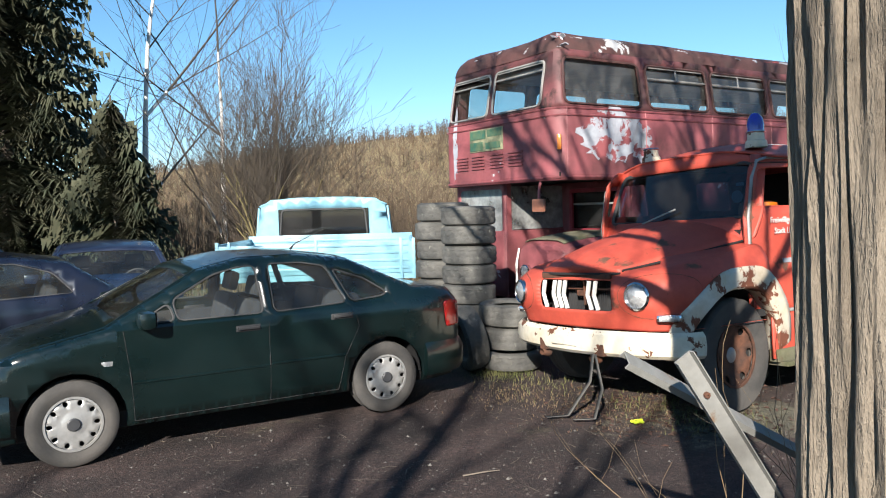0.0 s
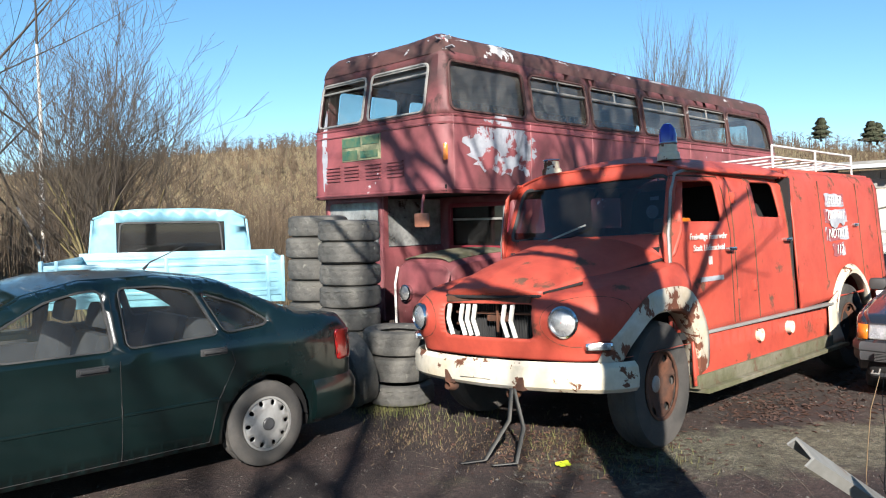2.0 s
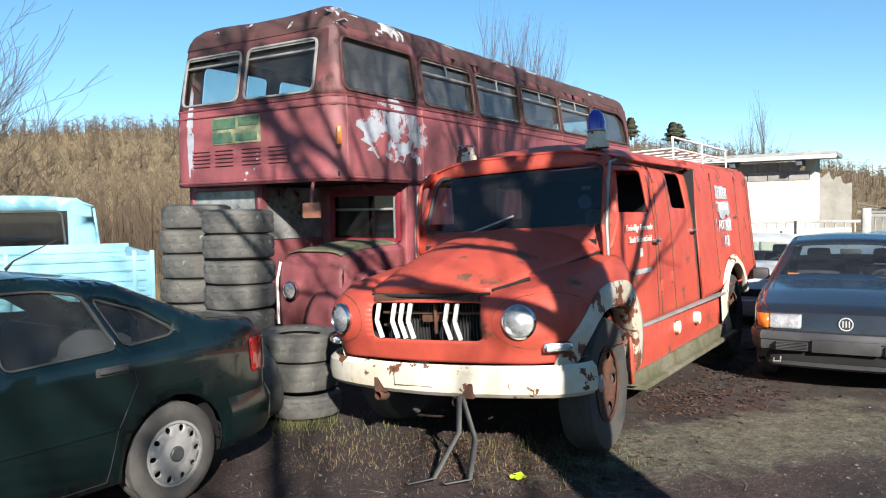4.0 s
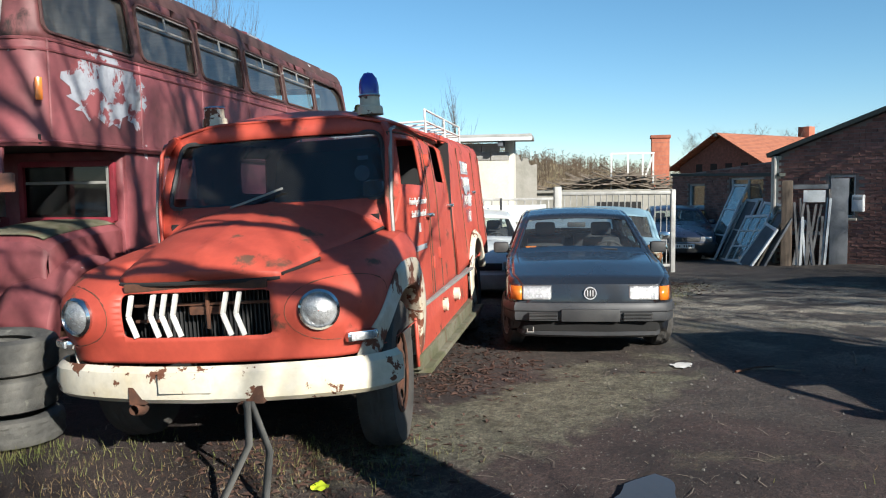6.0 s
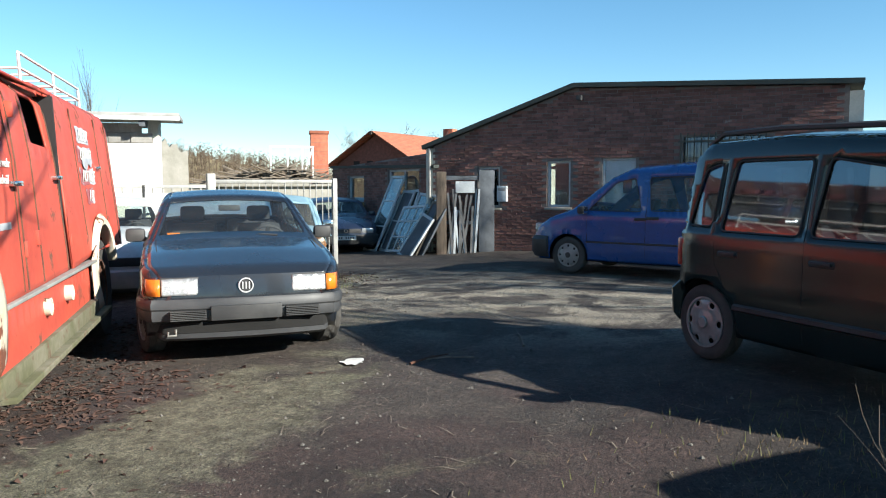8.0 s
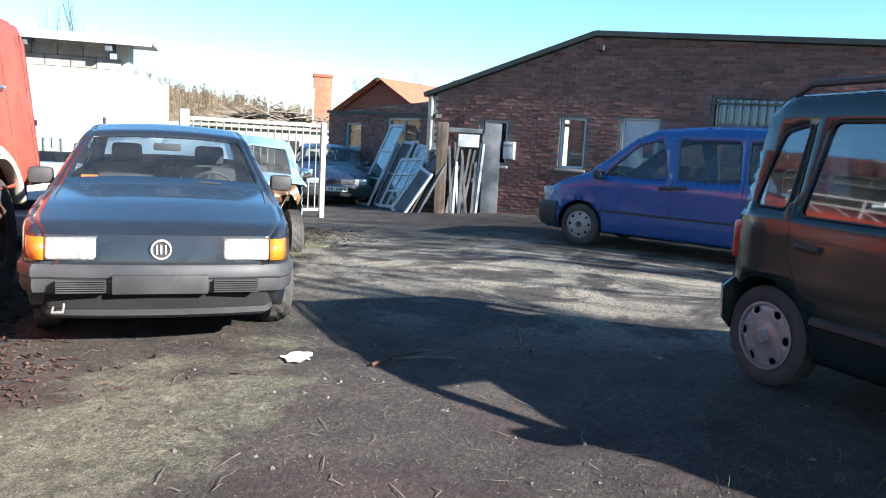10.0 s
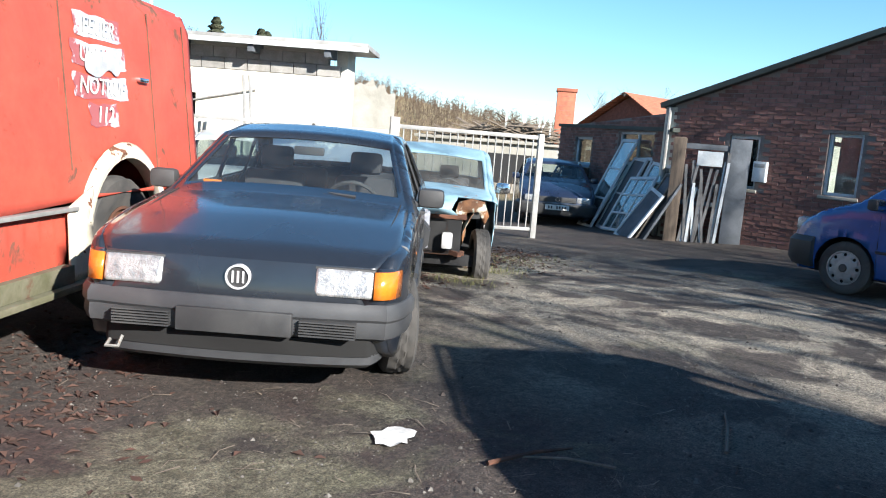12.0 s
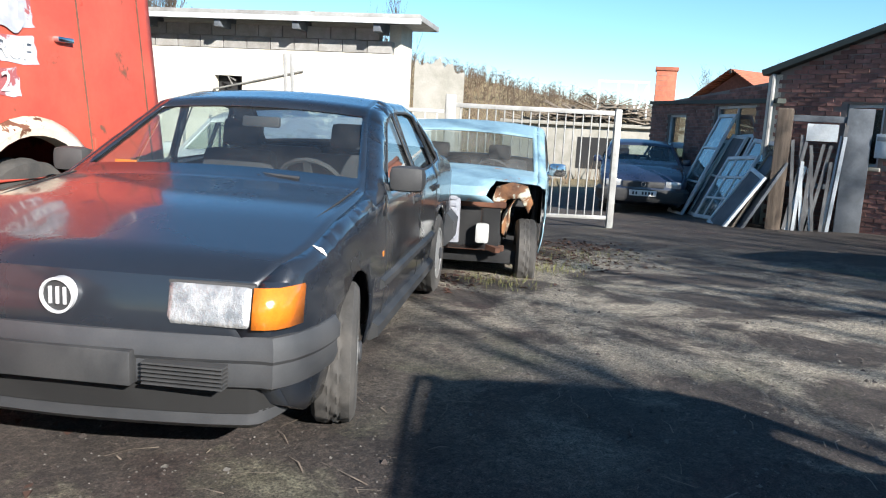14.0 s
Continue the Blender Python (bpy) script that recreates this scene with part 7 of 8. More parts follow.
def white_building():
    yaw = math.degrees(math.atan2(0.82, -0.57))
    m = pose(13.17, 14.41, 0, 0, 0, yaw)         # x runs along the facade, y > 0 faces the yard
    root = thing("white_workshop", "white rendered workshop with overhanging flat roof", "building", m)
    holes = [[(2.6, 1.5), (3.1, 1.5), (3.1, 1.9), (2.6, 1.9)]]
    bm = bmesh.new()
    panel(bm, [(0, -0.8), (11, -0.8), (11, 2.35), (0, 2.35)], holes, lambda u, v: (u, 0, v), 0.6)
    part("wall", bm, M["render_white"], root, "sunlit white rendered wall", thick=0.2, smooth=0)
    part("side_wall", boxes((-0.1, 0.1, -0.9, -0.1, -0.8, 2.84)), M["render_white"], root)
    for row in range(2):
        for k in range(27):
            x = k * 0.42 + (0.21 if row else 0)
            part("block", boxes((x + 0.006, x + 0.41, -0.1, 0.1 + random.uniform(0.0, 0.008), 2.36 + row * 0.2, 2.55 + row * 0.2)), M["block"], root)
    part("roof", boxes((-0.55, 11.3, -1.0, 0.55, 2.84, 2.93), bevel=0.01), M["galvanised"], root, "thin flat corrugated roof edge")
    part("fascia", boxes((-0.56, 11.3, 0.5, 0.56, 2.78, 2.86), bevel=0.006), M["frame_white"], root)
    for k in range(8):
        part("rafter", boxes((0.1 + k * 1.35, 0.22 + k * 1.35, -0.1, 0.5, 2.66, 2.84), bevel=0.01), M["grey_wood"], root)
    part("window_pane", boxes((2.6, 3.1, -0.06, -0.05, 1.5, 1.9)), M["dark"], root)
    part("closed_shutter", boxes((4.9, 6.4, 0.1, 0.13, 0.9, 2.0), bevel=0.006), M["frame_white"], root, "cream shutter")
    bm = bmesh.new()
    tube(bm, [(1.5, 0.13, 2.02), (3.1, 0.13, 1.66)], 0.016, 6)
    tube(bm, [(2.75, 0.13, 1.74), (2.85, 0.13, 1.9), (2.7, 0.13, 1.82)], 0.016, 6)
    part("wall_rod", bm, M["beam_steel"], root, "thin iron rod fixed to the wall")
    # low sheet fence before it
    fence = thing("sheet_fence", "white corrugated sheet fence in the sun", "fence", m @ pose(0.3, 1.6, 0))
    for k in range(22):
        part("sheet", boxes((k * 0.42, k * 0.42 + 0.4, random.uniform(0, 0.02), 0.035, -0.6, 1.2 + random.uniform(-0.02, 0.03)), bevel=0.008), M["render_white"], fence)
        part("sheet_rib", boxes((k * 0.42 + 0.395, k * 0.42 + 0.425, -0.01, 0.06, -0.6, 1.23), bevel=0.008), M["galvanised"], fence)
    for dx, lean_ in ((0.9, -0.35), (1.05, -0.3)):
        bm = bmesh.new()
        tube(bm, [(dx, 1.8, -0.3), (dx - lean_, 1.3, 2.2)], 0.03, 6)
        solo("leaning_pole", bm, M["galvanised"], "grey metal pole leaning against the fence", "pole", m, "leaning poles")
    bm = bmesh.new()
    tube(bm, [(0.05, 1.75, -0.4), (0.05, 1.75, 1.5)], 0.025, 6)
    solo("dark_post", bm, M["black"], "thin dark post by the fence", "post", m)
    bm = bmesh.new()
    crest = [(1.1 - k * 0.055, 3.05 + 0.16 * noise.noise(Vector((k * 0.55, 3, 1))) - (0.16 if k < 5 else 0) + (0.1 if 9 < k < 13 else 0)) for k in range(21)]
    outline = [(0, 0), (1.1, 0)] + crest
    for y in (0.0, 0.4):
        panel(bm, outline, [], lambda u, v: (u, y + 0.015 * noise.noise(Vector((u * 4, v * 4, y))), v), 0.2)
    rim_ = resample(outline, 0.2)
    ring_ = [(bm.verts.new((p[0], 0.0, p[1])), bm.verts.new((p[0], 0.4, p[1]))) for p in rim_]
    for k in range(len(ring_)):
        (a0, a1), (b0, b1) = ring_[k - 1], ring_[k]
        bm.faces.new((a0, b0, b1, a1))
    solo("ruined_wall", bm, M["concrete"], "broken pale concrete wall end beyond the workshop", "wall", pose(16.3, 17.3, -0.5, 0, 0, -45), kind="structure")


def gate():
    a, b = Vector((15.2, 11.33, -0.22)), Vector((13.25, 13.1, -0.28))
    d = b - a
    yaw = math.degrees(math.atan2(d.y, d.x))
    root = thing("metal_gate", "open galvanised bar gate with square posts", "gate", pose(*a, 0, 0, yaw))
    ln = d.length
    part("post", boxes((-0.05, 0.05, -0.05, 0.05, -0.1, 1.86), bevel=0.008), M["galvanised"], root)
    part("post", boxes((ln - 0.08, ln + 0.08, -0.08, 0.08, -0.1, 1.95), bevel=0.01), M["galvanised"], root)
    part("top_rail", boxes((0.05, ln, -0.025, 0.025, 1.76, 1.83), bevel=0.006), M["galvanised"], root)
    part("bottom_rail", boxes((0.05, ln, -0.025, 0.025, 0.12, 0.18), bevel=0.006), M["galvanised"], root)
    n = 18
    for k in range(n):
        x = 0.14 + (ln - 0.3) * k / (n - 1)
        bm = bmesh.new()
        tube(bm, [(x, 0, 0.15), (x, 0, 1.8)], 0.013, 6)
        part("gate_bar", bm, M["galvanised"], root)
    # fence going on to the workshop
    f = thing("bar_fence", "pale metal fence panel beside the gate", "fence", pose(*b, 0, 0, yaw + 12))
    for z in (0.15, 1.72):
        part("rail", boxes((0.1, 3.4, -0.02, 0.02, z, z + 0.055), bevel=0.005), M["galvanised"], f)
    for k in range(17):
        part("fence_bar", boxes((0.2 + k * 0.19, 0.225 + k * 0.19, -0.012, 0.012, 0.15, 1.75)), M["galvanised"], f)
    part("white_board", boxes((0.3, 2.2, 0.04, 0.06, 1.25, 1.62), bevel=0.006), M["frame_white"], f)


def timber_heap():
    m = pose(32.6, 22.6, -0.9, 0, 0, -57)
    base = thing("low_shed", "low pale concrete shed under a heap of boards", "shed", m)
    part("wall", boxes((-4.6, 2.8, -0.2, 3, 0, 2.35), bevel=0.03), M["concrete"], base)
    part("opening", boxes((-1.5, 0.6, -0.22, -0.19, 0.6, 1.9)), M["dark"], base)
    part("roof_slab", boxes((-4.8, 3.0, -0.4, 3.2, 2.35, 2.5), bevel=0.03), M["concrete"], base)
    rnd = random.Random(5)
    bm = bmesh.new()
    for k in range(170):
        x = rnd.gauss(-0.3, 1.9)
        h = max(0.05, 1.0 - abs(x + 0.3) / 4.2)
        z = 2.5 + rnd.uniform(0, 0.85) * h
        ang = rnd.uniform(-0.5, 0.5)
        ln = rnd.uniform(0.7, 2.2)
        y = rnd.uniform(-0.3, 1.8)
        beam(bm, (x - ln / 2 * math.cos(ang), y + rnd.uniform(-0.6, 0.6), max(2.5, z - ln / 2 * math.sin(ang))), (x + ln / 2 * math.cos(ang), y, max(2.5, z + ln / 2 * math.sin(ang))), rnd.uniform(0.08, 0.25), 0.035)
    solo("board_heap", bm, M["wood"], "heap of broken weathered boards on the shed roof", "timber", m, kind="stuff")
    fr = thing("timber_trestle", "bare white timber frame standing on the heap", "trestle", m @ pose(-0.3, 0.4, 2.5))
    for x in (-0.5, 0.3, 1.0, 1.5):
        part("upright", boxes((x - 0.04, x + 0.04, -0.04, 0.04, 0, 1.75), bevel=0.005), M["white"], fr)
    part("top_rail", boxes((-0.55, 1.55, -0.05, 0.05, 1.7, 1.8), bevel=0.005), M["white"], fr)
    bm = bmesh.new()
    beam(bm, (1.0, 0, 0.2), (1.5, 0, 1.7), 0.05, 0.08)
    part("brace", bm, M["white"], fr)


def window_frames():
    """Old window sashes leaning against the wing, and the slatted wooden gate."""
    wing = Vector((18.149 - 23.3, 10.092 - 15.5, 0)).normalized()
    out = Vector((-wing.y, wing.x, 0))
    out = out if out.x < 0 else -out
    yaw = math.degrees(math.atan2(wing.y, wing.x))
    start = Vector((19.55, 12.3, 0))

    def sash(s, away, w, h, tilt, side, rows, cols, glassy=True, mat_="frame_white"):
        p = start + wing * s + out * away
        m = pose(p.x, p.y, ground_z(p.x, p.y), 0, 0, yaw) @ pose(0, 0, 0, tilt, 0, 0) @ pose(0, 0, 0, 0, side, 0)
        r = thing("window_sash", "old pale blue-white window sash leaning by the wall", "window sash", m, "leaning window sashes")
        t = 0.07
        for nm, b in (("stile", (0, t, -0.025, 0.025, 0, h)), ("stile", (w - t, w, -0.025, 0.025, 0, h)), ("rail", (t, w - t, -0.025, 0.025, 0, t)), ("rail", (t, w - t, -0.025, 0.025, h - t, h))):
            part(nm, boxes(b, bevel=0.006), M[mat_], r)
        for k in range(1, rows):
            part("glazing_bar", boxes((t, w - t, -0.02, 0.02, h * k / rows - 0.02, h * k / rows + 0.02), bevel=0.004), M[mat_], r)
        for k in range(1, cols):
            part("glazing_bar", boxes((w * k / cols - 0.02, w * k / cols + 0.02, -0.018, 0.018, t, h - t), bevel=0.004), M[mat_], r)
        part("pane", boxes((t, w - t, -0.004, 0.004, t, h - t)), M["dirty_glass"] if glassy else M["grey_wood"], r)
    sash(-0.25, 0.25, 0.8, 1.75, -27, 4, 1, 1, False)
    sash(0.15, 0.42, 0.85, 2.2, -24, 0, 3, 1)
    sash(0.75, 0.2, 0.75, 1.75, -24, 2, 2, 1, False)
    sash(1.0, 0.08, 0.8, 1.7, -22, -3, 1, 2)
    sash(1.5, 0.35, 1.25, 1.3, -27, -4, 3, 3)
    sash(1.75, 0.15, 1.1, 1.65, -24, 3, 4, 2)
    sash(2.5, 0.45, 0.75, 1.2, -30, 12, 1, 1, False)
    sash(2.75, 0.3, 0.5, 1.45, -28, 3, 1, 1, False, "wood")
    sash(2.95, 0.2, 0.45, 1.3, -27, 6, 1, 1, False, "grey_wood")
    # slatted gate between two heavy posts
    a, b = Vector((17.45, 9.6, -0.14)), Vector((17.75, 8.75, -0.1))
    d = b - a
    g = thing("wooden_gate", "weathered grey slatted wooden gate between heavy posts", "gate", pose(*a, 0, 0, math.degrees(math.atan2(d.y, d.x))))
    ln = d.length
    part("post", boxes((-0.16, 0.08, -0.1, 0.1, -0.1, 1.95), bevel=0.03), M["old_post"], g, "heavy brown weathered post")
    part("post", boxes((ln - 0.05, ln + 0.32, -0.06, 0.06, -0.1, 1.98), bevel=0.01), M["grey_wood"], g, "grey-blue painted plank post")
    part("rail", boxes((0.0, ln, -0.03, 0.03, 1.75, 1.85), bevel=0.008), M["grey_wood"], g)
    part("rail", boxes((0.0, ln, -0.03, 0.03, 0.7, 0.78), bevel=0.008), M["grey_wood"], g)
    rnd = random.Random(2)
    for k in range(16):
        bm = bmesh.new()
        x = 0.12 + k * 0.045
        beam(bm, (x + rnd.uniform(-0.05, 0.05), -0.06 - 0.012 * (k % 4), 0.0), (min(0.86, max(0.08, x + rnd.uniform(-0.25, 0.25))), -0.05 - 0.012 * (k % 4), 1.0 + rnd.uniform(0, 0.75)), 0.02, 0.05, (1, 0, 0))
        part("slat", bm, M["grey_slat"] if k % 3 else M["frame_white"], g)
    part("notice", boxes((0.3, 0.75, -0.09, -0.08, 1.45, 1.72), bevel=0.004), M["frame_white"], g, "blank white board")


gable_wall()
tiled_house()
white_building()
gate()
timber_heap()
window_frames()

# ---- plants ----


def branches(rnd, p, d, length, r, depth, segs, spread=0.6, up=0.15, kids=(2, 4), wobble=0.18, ratio=0.68, minr=0.004):
    """Collects tapered limb pieces by splitting again and again."""
    n = 4
    pos, dirn = Vector(p), Vector(d).normalized()
    pts = [(pos.copy(), r)]
    for k in range(n):
        dirn = (dirn + Vector((rnd.uniform(-1, 1), rnd.uniform(-1, 1), rnd.uniform(-0.6, 1) * 0.6 + up)) * wobble).normalized()
        q = pos + dirn * (length / n)
        rr = r * (1 - 0.45 * (k + 1) / n)
        segs.append((pos.copy(), q.copy(), r * (1 - 0.45 * k / n), rr))
        pos = q
        pts.append((pos.copy(), rr))
    if depth <= 0 or r * 0.5 < minr:
        return
    for k in range(rnd.randint(*kids)):
        i = rnd.randint(1, n)
        base, rb = pts[i]
        side = Vector((rnd.uniform(-1, 1), rnd.uniform(-1, 1), rnd.uniform(-0.3, 0.8))).normalized()
        nd = (dirn * (1 - spread) + side * spread + Vector((0, 0, up))).normalized()
        branches(rnd, base, nd, length * rnd.uniform(ratio - 0.15, ratio + 0.12), rb * rnd.uniform(0.45, 0.7), depth - 1, segs, spread, up, kids, wobble, ratio, minr)
    branches(rnd, pos, dirn, length * ratio, pts[-1][1] * 0.95, depth - 1, segs, spread, up, kids, wobble, ratio, minr)


def limb_mesh(name, segs, material, sides=4, least=0.0):
    v, f = [], []
    for a, b, r0, r1 in segs:
        r0, r1 = max(r0, least), max(r1, least)
        d = (b - a)
        if d.length < 1e-5:
            continue
        d.normalize()
        x = d.orthogonal().normalized()
        y = d.cross(x)
        k = len(v)
        for p, r in ((a, r0), (b, r1)):
            v += [tuple(p + (x * math.cos(j * math.tau / sides) + y * math.sin(j * math.tau / sides)) * r) for j in range(sides)]
        f += [(k + j, k + (j + 1) % sides, k + sides + (j + 1) % sides, k + sides + j) for j in range(sides)]
    me = bpy.data.meshes.new(name)
    me.from_pydata(v, [], f)
    me.materials.append(material)
    me.shade_smooth()
    return me


def bare_tree(name, label, x, y, stems, depth, seed, trunk_mat, twig_mat, cut=0.035, group="bare trees", least=0.0, **kw):
    """A leafless tree: thick limbs as one mesh, fine twigs as another."""
    rnd = random.Random(seed)
    root = thing(name, label, "tree", at(x, y, 0, hill(x, y) - 0.05), group)
    segs = []
    for p, d, ln, r in stems:
        branches(rnd, p, d, ln, r, depth, segs, **kw)
    thick, thin = [s for s in segs if s[2] >= cut], [s for s in segs if s[2] < cut]
    o = new("trunk", limb_mesh("trunk", thick, trunk_mat, 8))
    o.parent = root
    if thin:
        o = new("crown", limb_mesh("crown", thin, twig_mat, 3, least))
        o.parent = root
    return root


def roadside_tree():
    """The big trunk beside the start, whose crown shades the fire engine and the bus."""
    root = thing("roadside_tree", "large bare tree with furrowed grey-brown bark", "tree", pose(1.343, 2.085, 0))
    bm = bmesh.new()
    rings = []
    for k in range(92):
        z = -0.1 + k * 0.045
        ring = []
        for j in range(112):
            a = j * math.tau / 112
            r = 0.235 + 0.10 * math.exp(-z * 2.2) + 0.02 * math.sin(3 * a + 1) + 0.012 * z
            fur = noise.noise(Vector((math.cos(a) * 6.5, math.sin(a) * 6.5, z * 0.8)))
            fur2 = noise.noise(Vector((math.cos(a) * 13, math.sin(a) * 13, z * 2.2 + 9)))
            r += min(0.03, 0.11 * abs(fur)) - 0.02 + 0.016 * fur2
            ring.append(bm.verts.new((r * math.cos(a) + 0.02 * math.sin(z), r * math.sin(a) + 0.015 * z, z)))
        rings.append(ring)
    for a, b in zip(rings, rings[1:]):
        for j in range(112):
            bm.faces.new((a[j], a[(j + 1) % 112], b[(j + 1) % 112], b[j]))
    part("trunk", bm, M["bark"], root, "deeply furrowed trunk", smooth=60)
    rnd = random.Random(11)
    segs = []
    top = Vector((0, 0.06, 3.9))
    for d, ln, r in (((-0.75, 0.15, 0.75), 2.6, 0.13), ((0.55, 0.35, 0.85), 2.6, 0.14), ((0.1, -0.4, 1.0), 2.8, 0.15), ((-0.25, 0.5, 0.9), 2.4, 0.11), ((0.95, 0.0, 0.55), 2.4, 0.11)):
        branches(rnd, top, d, ln, r, 5, segs, spread=0.55, up=0.12, kids=(2, 3), wobble=0.22, ratio=0.75, minr=0.006)
    branches(rnd, Vector((-0.1, 0.1, 3.0)), (-0.9, 0.5, 0.45), 2.0, 0.07, 4, segs, spread=0.5, up=0.05, kids=(2, 3), wobble=0.25, ratio=0.72, minr=0.005)
    branches(rnd, Vector((0.1, 0.1, 2.8)), (0.75, 0.3, 0.5), 1.7, 0.06, 4, segs, spread=0.5, up=0.05, kids=(2, 3), wobble=0.25, ratio=0.72, minr=0.005)
    branches(rnd, Vector((-0.1, 0.2, 3.7)), (-0.45, 0.9, 0.12), 2.2, 0.05, 5, segs, spread=0.45, up=-0.03, kids=(2, 4), wobble=0.2, ratio=0.7, minr=0.0035)
    o = new("crown", limb_mesh("crown", segs, M["bark"], 6))
    o.parent = root


def conifer(name, x, y, h, w, seed, label):
    rnd = random.Random(seed)
    root = thing(name, label, "tree", at(x, y, 0, 0), "conifers")
    bm = bmesh.new()
    tube(bm, [(0, 0, -0.1), (0.05, 0, h * 0.5), (0, 0, h)], [w * 0.075, w * 0.045, 0.02], 8)
    part("trunk", bm, M["twig"], root)
    v, f = [], []
    n = int(h * 42)
    for k in range(n):
        z = 0.25 + (h - 0.4) * (k / n)
        ln = w * (1 - z / h) ** 0.75 * rnd.uniform(0.65, 1.15)
        a = rnd.uniform(0, math.tau)
        for q in range(int(9 + ln * 12)):
            t = (q + rnd.random()) / (9 + ln * 12)
            rad = ln * t
            p = Vector((rad * math.cos(a), rad * math.sin(a), z - 0.45 * ln * t ** 1.4 + 0.15 * ln * t ** 4 + rnd.uniform(-0.16, 0.12)))
            wd = (0.06 + 0.26 * (1 - t) * min(1, ln)) * rnd.uniform(0.6, 1.4)
            for side in (-1, 1):
                tip = p + Vector((math.cos(a + side * 1.0) * wd * 1.6, math.sin(a + side * 1.0) * wd * 1.6, -rnd.uniform(0.05, 0.3)))
                c = len(v)
                e = Vector((math.cos(a) * 0.06, math.sin(a) * 0.06, 0.015))
                v += [tuple(p - e), tuple(p + e), tuple(tip + Vector((0, 0, rnd.uniform(-0.03, 0.03))))]
                f.append((c, c + 1, c + 2))
    me = bpy.data.meshes.new("crown")
    me.from_pydata(v, [], f)
    me.materials.append(M["needle"])
    o = new("crown", me)
    o.parent = root
    o["label"] = "dark drooping needle branches"


def woodland(name, label, spots, hmin, hmax, twigs, material, seed, girth=0.06, spread=0.35):
    """Many far, thin, leafless trees as one mass."""
    rnd = random.Random(seed)
    segs = []
    for x, y in spots:
        z = ground_z(x, y) + hill(x, y) - 0.2
        h = rnd.uniform(hmin, hmax)
        lean_ = Vector((rnd.uniform(-0.08, 0.08), rnd.uniform(-0.08, 0.08), 1))
        base = Vector((x, y, z))
        segs.append((base, base + lean_ * h * 0.6, girth * 0.7, girth * 0.5))
        segs.append((base + lean_ * h * 0.6, base + lean_ * h * 0.8, girth * 0.5, girth * 0.2))
        for k in range(twigs):
            t = rnd.uniform(0.1, 0.98)
            a = rnd.uniform(0, math.tau)
            p = base + lean_ * h * t
            ln = h * rnd.uniform(0.15, 0.35) * (1.1 - t * 0.6)
            q = p + Vector((math.cos(a) * spread, math.sin(a) * spread, rnd.uniform(0.2, 0.8))) * ln
            segs.append((p, q, girth * 0.38, girth * 0.12))
            for kk in range(2):
                q2 = p.lerp(q, rnd.uniform(0.3, 0.8))
                a2 = rnd.uniform(0, math.tau)
                segs.append((q2, q2 + Vector((math.cos(a2) * 0.5, math.sin(a2) * 0.5, 0.7)) * ln * 0.5, girth * 0.2, girth * 0.08))
    ob = tagged(new(name, limb_mesh(name, segs, material, 3)), label, "woods", kind="stuff")
    return ob


